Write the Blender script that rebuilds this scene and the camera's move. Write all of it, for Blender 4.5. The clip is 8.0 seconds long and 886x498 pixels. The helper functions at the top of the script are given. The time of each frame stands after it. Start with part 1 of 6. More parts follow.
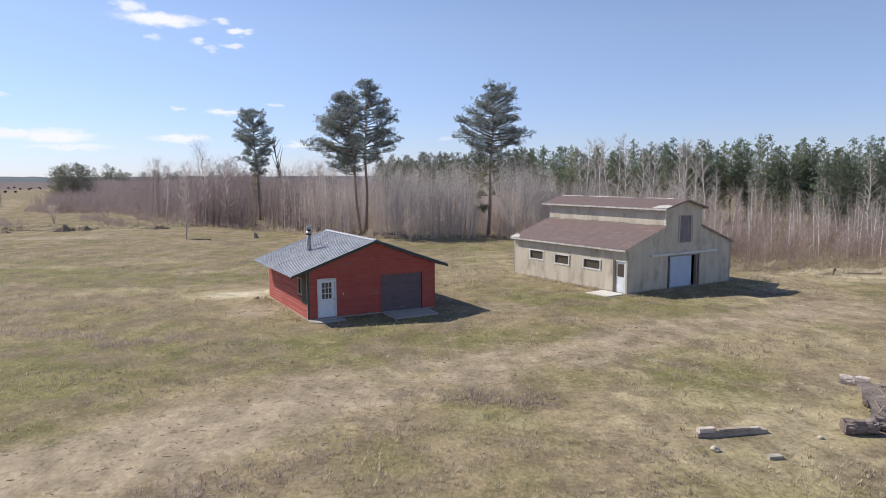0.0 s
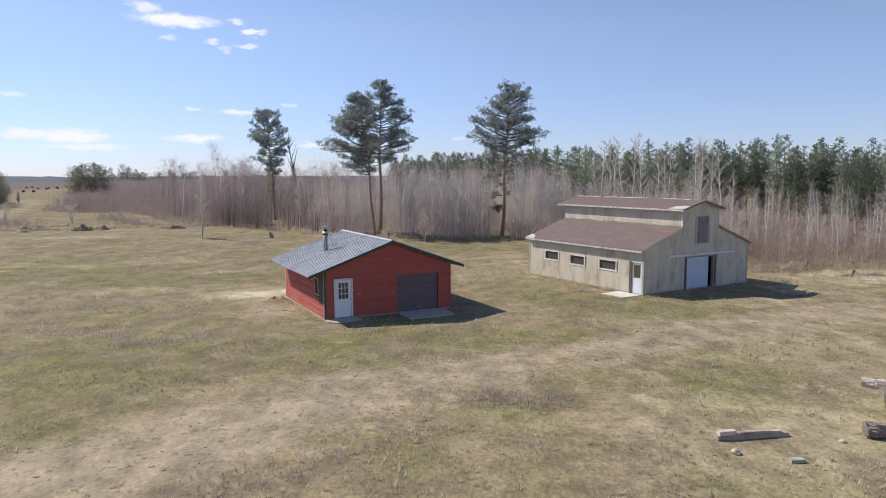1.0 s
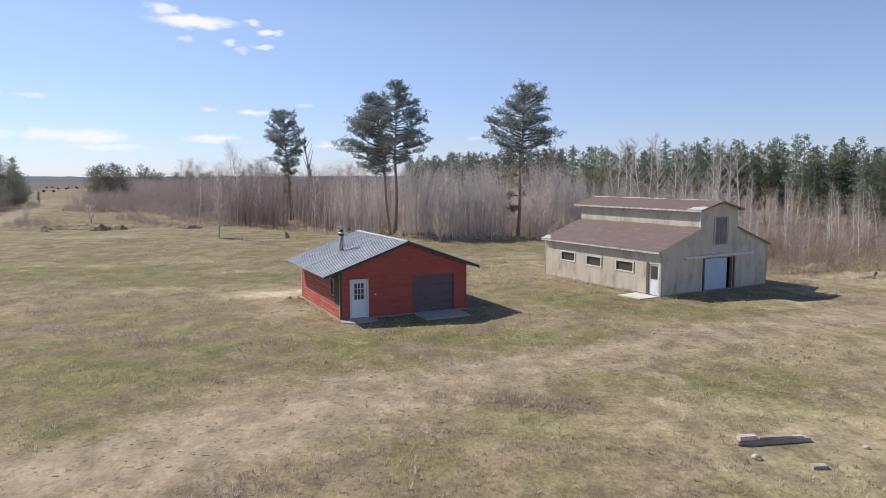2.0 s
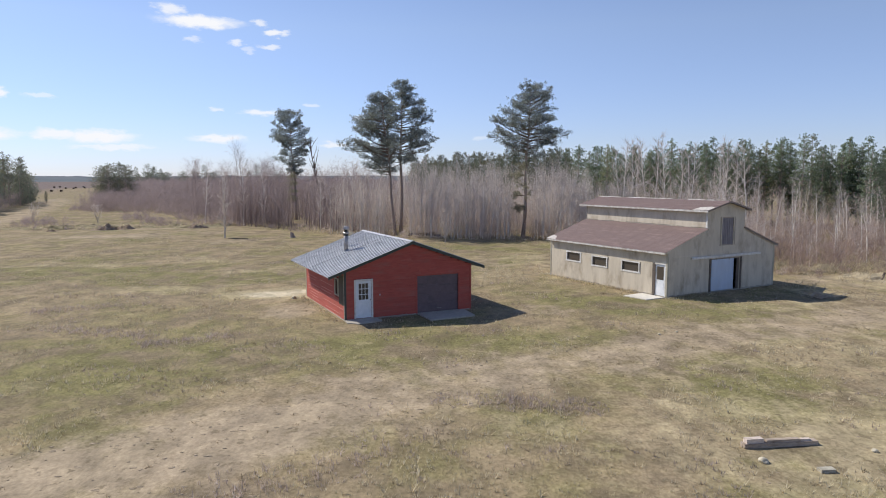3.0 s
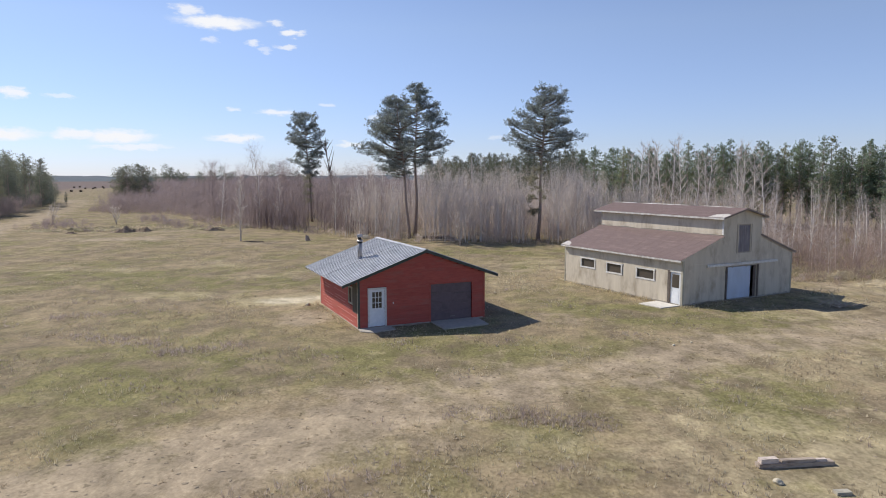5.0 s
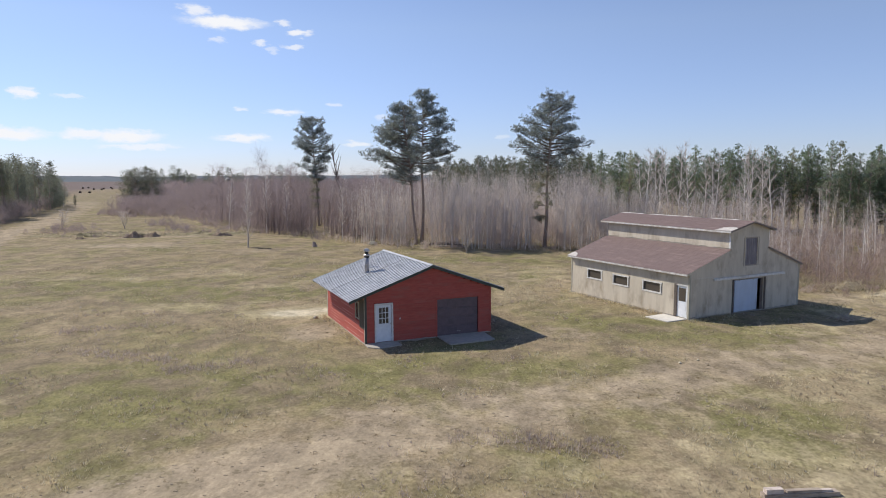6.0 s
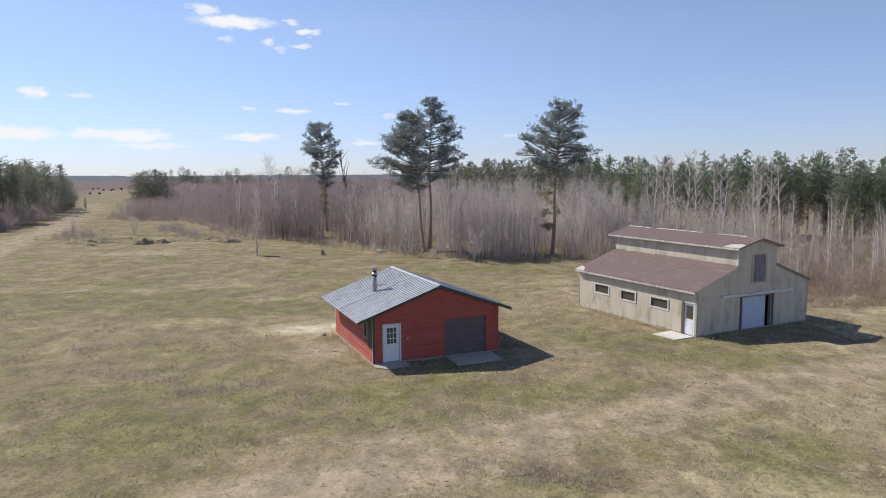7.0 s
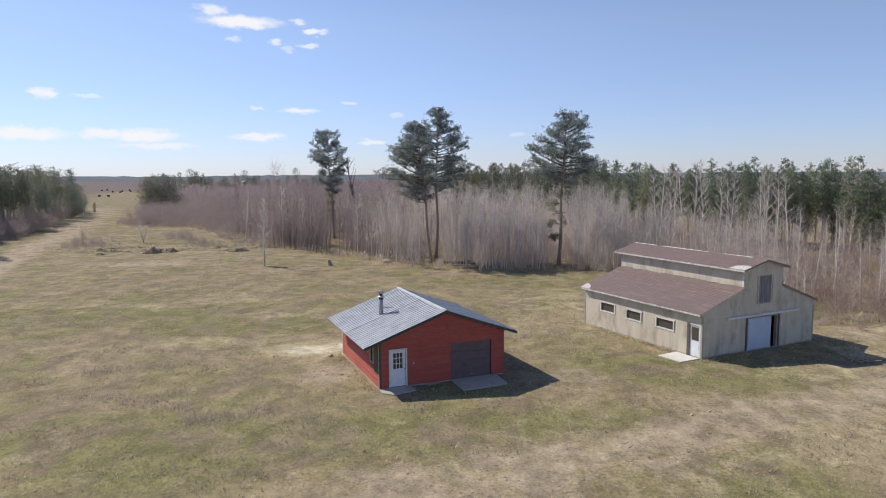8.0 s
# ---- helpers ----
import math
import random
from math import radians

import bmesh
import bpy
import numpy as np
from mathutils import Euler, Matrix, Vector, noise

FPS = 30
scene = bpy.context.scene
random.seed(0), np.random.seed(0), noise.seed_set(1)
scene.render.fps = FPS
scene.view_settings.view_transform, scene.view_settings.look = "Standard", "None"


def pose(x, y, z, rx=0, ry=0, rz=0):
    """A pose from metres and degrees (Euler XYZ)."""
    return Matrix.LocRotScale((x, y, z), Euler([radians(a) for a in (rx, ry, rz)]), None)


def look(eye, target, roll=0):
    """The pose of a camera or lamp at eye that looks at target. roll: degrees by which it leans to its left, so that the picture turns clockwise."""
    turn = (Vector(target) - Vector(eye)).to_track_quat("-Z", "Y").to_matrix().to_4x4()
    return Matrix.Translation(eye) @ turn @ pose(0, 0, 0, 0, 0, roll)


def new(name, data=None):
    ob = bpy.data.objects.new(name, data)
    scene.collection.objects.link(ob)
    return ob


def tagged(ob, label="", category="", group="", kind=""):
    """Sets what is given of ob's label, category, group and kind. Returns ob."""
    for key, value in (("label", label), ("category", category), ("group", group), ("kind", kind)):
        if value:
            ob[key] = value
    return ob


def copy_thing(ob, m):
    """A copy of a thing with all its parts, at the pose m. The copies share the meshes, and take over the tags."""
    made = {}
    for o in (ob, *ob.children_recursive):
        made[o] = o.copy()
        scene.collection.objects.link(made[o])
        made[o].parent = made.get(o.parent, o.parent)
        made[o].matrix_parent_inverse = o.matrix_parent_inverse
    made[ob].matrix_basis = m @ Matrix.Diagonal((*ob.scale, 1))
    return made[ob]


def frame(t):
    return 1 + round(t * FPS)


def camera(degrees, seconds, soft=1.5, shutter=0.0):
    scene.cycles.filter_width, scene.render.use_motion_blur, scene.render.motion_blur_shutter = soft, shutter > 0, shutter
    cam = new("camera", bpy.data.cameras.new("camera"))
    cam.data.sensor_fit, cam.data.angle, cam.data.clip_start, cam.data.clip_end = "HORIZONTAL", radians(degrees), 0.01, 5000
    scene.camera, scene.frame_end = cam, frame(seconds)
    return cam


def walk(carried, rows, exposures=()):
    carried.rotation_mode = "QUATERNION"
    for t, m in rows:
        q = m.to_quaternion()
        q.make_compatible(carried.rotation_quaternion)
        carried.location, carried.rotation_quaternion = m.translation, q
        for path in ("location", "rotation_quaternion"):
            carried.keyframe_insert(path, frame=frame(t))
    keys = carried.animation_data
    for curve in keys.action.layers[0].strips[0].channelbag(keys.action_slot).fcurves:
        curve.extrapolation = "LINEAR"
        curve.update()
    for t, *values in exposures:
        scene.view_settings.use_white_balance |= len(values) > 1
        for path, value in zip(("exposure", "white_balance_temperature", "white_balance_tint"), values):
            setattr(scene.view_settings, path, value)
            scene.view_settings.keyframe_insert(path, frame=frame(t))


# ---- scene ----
cam = camera(66.73, 8.0, soft=1.0)
ROWS = [
    (0.0, 0.000, 0.000, 7.493, 0.000, -6.073, 0.151),
    (0.5, -0.097, -0.068, 7.521, 0.504, -6.067, 0.134),
    (1.0, -0.195, -0.046, 7.533, 1.081, -6.079, 0.125),
    (1.5, -0.268, -0.013, 7.555, 1.835, -6.078, 0.131),
    (3.0, -0.200, 0.173, 7.574, 2.837, -6.095, 0.105),
    (3.5, -0.232, 0.194, 7.561, 3.132, -6.113, 0.100),
    (4.0, -0.206, 0.216, 7.567, 3.477, -6.140, 0.096),
    (5.5, -0.088, 0.230, 8.501, 4.422, -6.155, 0.159),
    (6.0, -0.093, 0.194, 8.956, 4.701, -6.191, 0.179),
    (6.5, -0.087, 0.140, 9.540, 5.034, -6.241, 0.207),
    (7.0, -0.074, 0.137, 10.150, 5.355, -6.292, 0.251),
    (7.5, -0.036, 0.088, 10.820, 5.647, -6.339, 0.315),
    (8.0, 0.027, 0.061, 11.620, 5.962, -6.362, 0.383),
]
walk(cam, [(t, pose(x, y, z, 90 + pitch, roll, yaw)) for t, x, y, z, yaw, pitch, roll in ROWS],
     exposures=[(0.0, 0.05, 6500, 10.0), (3.5, 0.02, 6500, 10.0), (8.0, -0.01, 6500, 10.0)])

# ---- sky, sun ----
SUN_ELEVATION, SUN_ROTATION = radians(42.8), radians(-61.8)
SKY_STRENGTH, SUN_STRENGTH = 0.115, 4.8

world = bpy.data.worlds.new("sky")
scene.world = world
world.use_nodes = True
wn, wl = world.node_tree.nodes, world.node_tree.links
wn.clear()


sky = wn.new("ShaderNodeTexSky")
sky.sky_type, sky.sun_disc = "NISHITA", False
sky.sun_elevation, sky.sun_rotation = SUN_ELEVATION, SUN_ROTATION
sky.air_density, sky.dust_density, sky.ozone_density = 1.0, 0.0, 1.0

coord = wn.new("ShaderNodeTexCoord")
split = wn.new("ShaderNodeSeparateXYZ")
wl.new(coord.outputs["Generated"], split.inputs[0])


def wmath(op, a, b=None):
    n = wn.new("ShaderNodeMath")
    n.operation = op
    for i, v in enumerate((a, b)):
        if v is None:
            continue
        if isinstance(v, (int, float)):
            n.inputs[i].default_value = v
        else:
            wl.new(v, n.inputs[i])
    return n.outputs[0]


azimuth = wmath("MULTIPLY", wmath("ARCTAN2", split.outputs[0], split.outputs[1]), 57.29578)
elevation = wmath("MULTIPLY", wmath("ARCSINE", split.outputs[2]), 57.29578)
angles = wn.new("ShaderNodeCombineXYZ")
wl.new(azimuth, angles.inputs[0])
wl.new(elevation, angles.inputs[1])
# the clouds' outlines are torn by noise, finer up and down than sideways
stretch = wn.new("ShaderNodeVectorMath")
stretch.operation = "MULTIPLY"
stretch.inputs[1].default_value = (0.55, 1.3, 1.0)
wl.new(angles.outputs[0], stretch.inputs[0])
torn = wn.new("ShaderNodeTexNoise")
torn.inputs["Scale"].default_value, torn.inputs["Detail"].default_value, torn.inputs["Roughness"].default_value = 1.5, 5.0, 0.6
wl.new(stretch.outputs[0], torn.inputs["Vector"])
centred = wn.new("ShaderNodeVectorMath")
centred.operation = "SUBTRACT"
centred.inputs[1].default_value = (0.5, 0.5, 0.5)
wl.new(torn.outputs["Color"], centred.inputs[0])
pushed = wn.new("ShaderNodeVectorMath")
pushed.operation = "MULTIPLY_ADD"
pushed.inputs[1].default_value = (2.4, 0.9, 0.0)
wl.new(centred.outputs[0], pushed.inputs[0])
wl.new(angles.outputs[0], pushed.inputs[2])
# small fair-weather clouds: azimuth, elevation, half width, half height, thickness
CLOUDS = [
    (-22.2, 11.9, 3.6, 0.55, 1.0), (-24.4, 12.7, 1.3, 0.55, 0.8), (-17.7, 12.1, 0.9, 0.30, 0.7), (-16.4, 11.4, 1.3, 0.35, 0.9),
    (-17.0, 10.3, 1.0, 0.28, 0.7), (-19.5, 10.5, 0.75, 0.3, 0.7), (-22.7, 10.7, 0.7, 0.32, 0.5), (-18.5, 10.0, 0.6, 0.3, 0.4),
    (-29.6, 3.1, 2.8, 0.6, 1.0), (-32.4, 3.2, 2.2, 0.45, 0.9), (-28.7, 2.3, 3.2, 0.28, 0.7), (-21.3, 5.4, 0.65, 0.22, 0.6),
    (-17.7, 5.2, 1.8, 0.32, 0.8), (-13.6, 5.9, 0.8, 0.22, 0.5), (-21.1, 3.1, 2.5, 0.4, 0.9), (-11.8, 2.7, 1.4, 0.26, 0.7),
    (-36.2, 6.0, 1.0, 0.45, 0.9), (-33.3, 5.9, 1.2, 0.22, 0.5), (-37.6, 3.1, 3.4, 0.55, 1.0), (-9.9, 4.9, 0.75, 0.26, 0.4),
    (0.3, 3.2, 0.8, 0.2, 0.35),
]
cover = None
for az, el, wide, high, thick in CLOUDS:
    off = wn.new("ShaderNodeVectorMath")
    off.operation = "SUBTRACT"
    off.inputs[1].default_value = (az, el, 0)
    wl.new(pushed.outputs[0], off.inputs[0])
    scaled = wn.new("ShaderNodeVectorMath")
    scaled.operation = "MULTIPLY"
    scaled.inputs[1].default_value = (1 / wide, 1 / high, 0)
    wl.new(off.outputs[0], scaled.inputs[0])
    far_off = wn.new("ShaderNodeVectorMath")
    far_off.operation = "LENGTH"
    wl.new(scaled.outputs[0], far_off.inputs[0])
    edge = wn.new("ShaderNodeMapRange")
    edge.interpolation_type = "SMOOTHSTEP"
    edge.inputs["From Min"].default_value, edge.inputs["From Max"].default_value = 1.12, 0.34
    edge.inputs["To Min"].default_value, edge.inputs["To Max"].default_value = 0.0, thick
    wl.new(far_off.outputs["Value"], edge.inputs["Value"])
    cover = edge.outputs[0] if cover is None else wmath("MAXIMUM", cover, edge.outputs[0])
white = wn.new("ShaderNodeMix")
white.data_type = "RGBA"
wl.new(cover, white.inputs["Factor"])
# clear spring air: bluer towards the horizon than the model's
low = wn.new("ShaderNodeMapRange")
low.inputs["From Min"].default_value, low.inputs["From Max"].default_value = 0.0, 12.0
wl.new(elevation, low.inputs["Value"])
clear_air = wn.new("ShaderNodeMix")
clear_air.data_type = "RGBA"
wl.new(low.outputs[0], clear_air.inputs["Factor"])
clear_air.inputs["A"].default_value, clear_air.inputs["B"].default_value = (0.575, 0.68, 1.13, 1), (0.99, 0.94, 1.09, 1)
tinted = wn.new("ShaderNodeMix")
tinted.data_type, tinted.blend_type = "RGBA", "MULTIPLY"
tinted.inputs["Factor"].default_value = 1.0
wl.new(sky.outputs[0], tinted.inputs["A"])
wl.new(clear_air.outputs["Result"], tinted.inputs["B"])
wl.new(tinted.outputs["Result"], white.inputs["A"])
white.inputs["B"].default_value = (8.0, 8.1, 8.4, 1)
air = wn.new("ShaderNodeBackground")
air.inputs["Strength"].default_value = SKY_STRENGTH
wl.new(white.outputs["Result"], air.inputs["Color"])
wout = wn.new("ShaderNodeOutputWorld")
wl.new(air.outputs[0], wout.inputs["Surface"])

sun_data = bpy.data.lights.new("sun", "SUN")
sun_data.energy, sun_data.angle, sun_data.color = SUN_STRENGTH, radians(0.53), (1.0, 0.95, 0.87)
sun = new("sun", sun_data)
sun.matrix_world = look((-0.95 * 40, 0.51 * 40, 40), (0, 0, 0))


# ---- materials ----
def material(name):
    m = bpy.data.materials.new(name)
    m.use_nodes = True
    nt = m.node_tree
    nt.nodes.clear()
    out = nt.nodes.new("ShaderNodeOutputMaterial")
    b = nt.nodes.new("ShaderNodeBsdfPrincipled")
    nt.links.new(b.outputs[0], out.inputs["Surface"])
    return m, nt, b


def nmath(nt, op, a, b=None, clamp=False):
    n = nt.nodes.new("ShaderNodeMath")
    n.operation, n.use_clamp = op, clamp
    for i, v in enumerate((a, b)):
        if v is None:
            continue
        if isinstance(v, (int, float)):
            n.inputs[i].default_value = v
        else:
            nt.links.new(v, n.inputs[i])
    return n.outputs[0]


def nnoise(nt, vector, scale, detail=4.0, rough=0.55):
    n = nt.nodes.new("ShaderNodeTexNoise")
    n.inputs["Scale"].default_value, n.inputs["Detail"].default_value, n.inputs["Roughness"].default_value = scale, detail, rough
    nt.links.new(vector, n.inputs["Vector"])
    return n.outputs[0]


def nscale(nt, vector, sx, sy, sz):
    n = nt.nodes.new("ShaderNodeVectorMath")
    n.operation = "MULTIPLY"
    n.inputs[1].default_value = (sx, sy, sz)
    nt.links.new(vector, n.inputs[0])
    return n.outputs[0]


def nmix(nt, fac, a, b, blend="MIX"):
    n = nt.nodes.new("ShaderNodeMix")
    n.data_type, n.blend_type = "RGBA", blend
    for key, v in (("Factor", fac), ("A", a), ("B", b)):
        if isinstance(v, (int, float)):
            n.inputs[key].default_value = v
        elif isinstance(v, tuple):
            n.inputs[key].default_value = (*v[:3], 1)
        else:
            nt.links.new(v, n.inputs[key])
    return n.outputs["Result"]


def nramp(nt, fac, lo, hi):
    n = nt.nodes.new("ShaderNodeMapRange")
    n.inputs["From Min"].default_value, n.inputs["From Max"].default_value = lo, hi
    nt.links.new(fac, n.inputs["Value"])
    return n.outputs[0]


def nbump(nt, height, b, strength=0.5, distance=0.02):
    n = nt.nodes.new("ShaderNodeBump")
    n.inputs["Strength"].default_value, n.inputs["Distance"].default_value = strength, distance
    nt.links.new(height, n.inputs["Height"])
    nt.links.new(n.outputs[0], b.inputs["Normal"])


def surface(name, a, b_col, grain=(1, 1, 1), scale=8.0, rough=0.8, metal=0.0, stain=None, stain_scale=0.6, bump=0.3,
            vary=0.0, island=0.0, spec=0.3, lo=0.3, hi=0.7, own=True):
    """Two colours mixed by stretched grain, with stains of a third at a larger scale; vary: per object, island: per joined piece."""
    m, nt, b = material(name)
    co = nt.nodes.new("ShaderNodeTexCoord").outputs["Object"]
    info = nt.nodes.new("ShaderNodeObjectInfo").outputs["Random"]
    shift = nt.nodes.new("ShaderNodeVectorMath")
    shift.operation = "ADD"
    nt.links.new(co, shift.inputs[0])
    offs = nt.nodes.new("ShaderNodeCombineXYZ")
    for i in range(3):
        nt.links.new(nmath(nt, "MULTIPLY", info, 17.0 + 5 * i), offs.inputs[i])
    nt.links.new(offs.outputs[0], shift.inputs[1])
    if own:
        co = shift.outputs[0]
    fine = nnoise(nt, nscale(nt, co, *grain), scale)
    col = nmix(nt, nramp(nt, fine, lo, hi), a, b_col)
    if stain:
        big = nnoise(nt, nscale(nt, co, *[0.5 + 0.5 * g for g in grain]), stain_scale, 5.0, 0.65)
        col = nmix(nt, nramp(nt, big, 0.5, 0.75), col, stain)
    if vary:
        k = nmath(nt, "ADD", nmath(nt, "MULTIPLY", info, 2 * vary), 1 - vary)
        scaled_col = nt.nodes.new("ShaderNodeVectorMath")
        scaled_col.operation = "SCALE"
        nt.links.new(col, scaled_col.inputs[0])
        nt.links.new(k, scaled_col.inputs["Scale"])
        col = scaled_col.outputs[0]
    if island:
        rnd = nt.nodes.new("ShaderNodeNewGeometry").outputs["Random Per Island"]
        k = nmath(nt, "ADD", nmath(nt, "MULTIPLY", rnd, 2 * island), 1 - island)
        scaled_col = nt.nodes.new("ShaderNodeVectorMath")
        scaled_col.operation = "SCALE"
        nt.links.new(col, scaled_col.inputs[0])
        nt.links.new(k, scaled_col.inputs["Scale"])
        col = scaled_col.outputs[0]
    nt.links.new(col, b.inputs["Base Color"])
    b.inputs["Metallic"].default_value = metal
    b.inputs["Specular IOR Level"].default_value = spec
    nt.links.new(nmath(nt, "ADD", nmath(nt, "MULTIPLY", fine, 0.2), rough - 0.1, clamp=True), b.inputs["Roughness"])
    if bump:
        nbump(nt, fine, b, bump, 0.01)
    return m


RED = surface("red stained board", (0.44, 0.098, 0.070), (0.35, 0.075, 0.056), (1, 1, 5), 2.2, 0.75, stain=(0.35, 0.125, 0.095), stain_scale=0.9, vary=0.04)
RED_WALL = surface("red wall sheathing", (0.20, 0.022, 0.014), (0.15, 0.016, 0.01), scale=4.0, rough=0.85)
GREEN_TRIM = surface("dark green trim", (0.075, 0.088, 0.072), (0.050, 0.060, 0.050), scale=6.0, rough=0.7, stain=(0.10, 0.10, 0.085))
PALE_TRIM = surface("weathered pale trim", (0.50, 0.46, 0.36), (0.36, 0.33, 0.26), (1, 1, 0.3), 9.0, 0.8, stain=(0.25, 0.22, 0.17))
TIN = surface("galvanised roof sheet", (0.50, 0.50, 0.51), (0.39, 0.395, 0.405), (0.4, 1, 1), 5.0, 0.5, metal=0.12, stain=(0.28, 0.285, 0.295), stain_scale=1.4, bump=0.08, vary=0.06, spec=0.4)
STEEL = surface("stainless flue", (0.46, 0.44, 0.43), (0.3, 0.285, 0.28), (1, 1, 0.2), 7.0, 0.42, metal=0.75, bump=0.05)
SOOT = surface("sooty metal", (0.05, 0.05, 0.05), (0.02, 0.02, 0.02), scale=9.0, rough=0.6, metal=0.4)
WHITE = surface("white door paint", (0.80, 0.81, 0.82), (0.70, 0.72, 0.74), scale=5.0, rough=0.45, stain=(0.62, 0.62, 0.60), bump=0.05)
WHITE_TRIM = surface("white window trim", (0.78, 0.76, 0.72), (0.62, 0.60, 0.55), scale=7.0, rough=0.7, stain=(0.42, 0.39, 0.34), bump=0.1)
BLUE_WHITE = surface("bluish white sheet door", (0.52, 0.59, 0.69), (0.45, 0.52, 0.62), (1, 1, 0.3), 3.0, 0.5, stain=(0.48, 0.52, 0.58), bump=0.05)
DARK_DOOR = surface("charcoal overhead door", (0.165, 0.118, 0.122), (0.135, 0.098, 0.102), scale=5.0, rough=0.6, stain=(0.075, 0.068, 0.066))
BARN = surface("weathered grey siding", (0.64, 0.568, 0.452), (0.54, 0.475, 0.372), (2.2, 2.2, 0.45), 1.1, 0.9, stain=(0.36, 0.295, 0.215), stain_scale=0.75, bump=0.15, vary=0.008, own=False)
BARN_WALL = surface("weathered wall sheathing", (0.40, 0.35, 0.29), (0.34, 0.295, 0.24), (4, 4, 0.4), 2.0, 0.9)
SHINGLE = surface("brown asphalt shingle", (0.205, 0.148, 0.135), (0.16, 0.115, 0.106), (1, 1, 1), 14.0, 0.95, stain=(0.25, 0.18, 0.16), stain_scale=0.5, bump=0.5, vary=0.03)
FADED = surface("faded bare roof decking", (0.66, 0.61, 0.55), (0.40, 0.36, 0.32), scale=5.0, rough=0.85)
FASCIA = surface("peeling white fascia", (0.72, 0.70, 0.66), (0.45, 0.41, 0.36), (1, 1, 1), 4.0, 0.8, stain=(0.22, 0.15, 0.12), stain_scale=1.6, bump=0.2)
HATCH_WOOD = surface("mauve grey weathered board", (0.27, 0.245, 0.25), (0.185, 0.168, 0.175), (4, 4, 0.6), 2.0, 0.8, stain=(0.34, 0.30, 0.29), stain_scale=1.2, bump=0.2)
RAKE_WOOD = surface("grey brown rake board", (0.30, 0.25, 0.215), (0.19, 0.155, 0.135), (1, 4, 4), 2.4, 0.85, stain=(0.42, 0.36, 0.31), stain_scale=1.6, bump=0.3)
DARK_WOOD = surface("dark weathered wood", (0.17, 0.135, 0.11), (0.085, 0.068, 0.057), (1, 4, 4), 3.0, 0.85, bump=0.6)
ROTTEN = surface("rotting brown log", (0.36, 0.285, 0.245), (0.20, 0.155, 0.13), (1, 5, 5), 2.5, 0.9, stain=(0.10, 0.08, 0.07), stain_scale=2.0, bump=0.7)
PALE_SLAB = surface("sun bleached concrete", (0.70, 0.66, 0.58), (0.58, 0.54, 0.47), scale=4.0, rough=0.9, stain=(0.48, 0.43, 0.35), bump=0.2)
CONCRETE = surface("pale concrete", (0.47, 0.425, 0.36), (0.37, 0.335, 0.285), scale=4.0, rough=0.9, stain=(0.30, 0.27, 0.22), bump=0.2)
BLEACHED = surface("bleached barkless wood", (0.74, 0.63, 0.54), (0.50, 0.41, 0.345), (1, 5, 5), 2.5, 0.9, stain=(0.25, 0.19, 0.155), stain_scale=2.0, bump=0.6)
WORN_EDGE = surface("worn pale board edge", (0.66, 0.34, 0.28), (0.46, 0.17, 0.13), scale=6.0, rough=0.9, bump=0)
GREY_WOOD = surface("weathered grey timber", (0.52, 0.42, 0.33), (0.31, 0.25, 0.195), (1, 6, 6), 2.2, 0.9, stain=(0.15, 0.115, 0.095), stain_scale=1.5, bump=0.7)
END_WOOD = surface("sawn log end", (0.25, 0.205, 0.165), (0.14, 0.11, 0.09), scale=10.0, rough=0.9)
BARK = surface("grey brown bark", (0.24, 0.185, 0.15), (0.13, 0.10, 0.082), (4, 4, 1), 5.0, 0.95, stain=(0.17, 0.14, 0.12), bump=0.6)
RED_BARK = surface("pine bark", (0.42, 0.335, 0.29), (0.27, 0.21, 0.18), (3, 3, 0.8), 4.0, 0.95, bump=0.6)
ASPEN = surface("pale aspen bark", (0.80, 0.745, 0.675), (0.57, 0.52, 0.47), (2, 2, 0.7), 3.0, 0.9, stain=(0.20, 0.17, 0.14), stain_scale=1.6, island=0.25)
BIRCH = surface("mottled birch bark", (0.66, 0.58, 0.50), (0.42, 0.36, 0.31), (2, 2, 1.5), 3.0, 0.9, stain=(0.10, 0.08, 0.065), stain_scale=1.4)
# darker brush colour for the wood's western end, the lane and the far scrub
DARK_BRUSH = surface("dark mauve brush", (0.375, 0.305, 0.295), (0.275, 0.222, 0.217), scale=0.4, rough=0.95, bump=0, island=0.16)
DRY_STALK = surface("bleached dry stalks", (0.62, 0.53, 0.37), (0.47, 0.39, 0.27), scale=2.0, rough=0.9, bump=0, island=0.3)
# darker and redder than BRUSH, for the bushes east of a wavy line
RUSSET_BRUSH = surface("russet brush", (0.46, 0.355, 0.305), (0.34, 0.258, 0.222), scale=0.4, rough=0.95, bump=0, island=0.2)
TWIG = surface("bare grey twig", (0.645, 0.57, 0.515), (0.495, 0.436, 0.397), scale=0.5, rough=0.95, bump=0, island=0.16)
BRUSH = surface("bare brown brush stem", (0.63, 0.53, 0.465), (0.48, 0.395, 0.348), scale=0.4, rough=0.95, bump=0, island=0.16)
NEEDLE = surface("pine needles", (0.31, 0.345, 0.325), (0.215, 0.245, 0.24), scale=0.8, rough=0.6, bump=0, island=0.4, stain=(0.25, 0.25, 0.18), stain_scale=0.25)
LANE_NEEDLE = surface("dark stand needles", (0.205, 0.22, 0.165), (0.15, 0.165, 0.128), scale=0.35, rough=0.75, bump=0, island=0.28, vary=0.2, stain=(0.25, 0.24, 0.14), stain_scale=0.12)
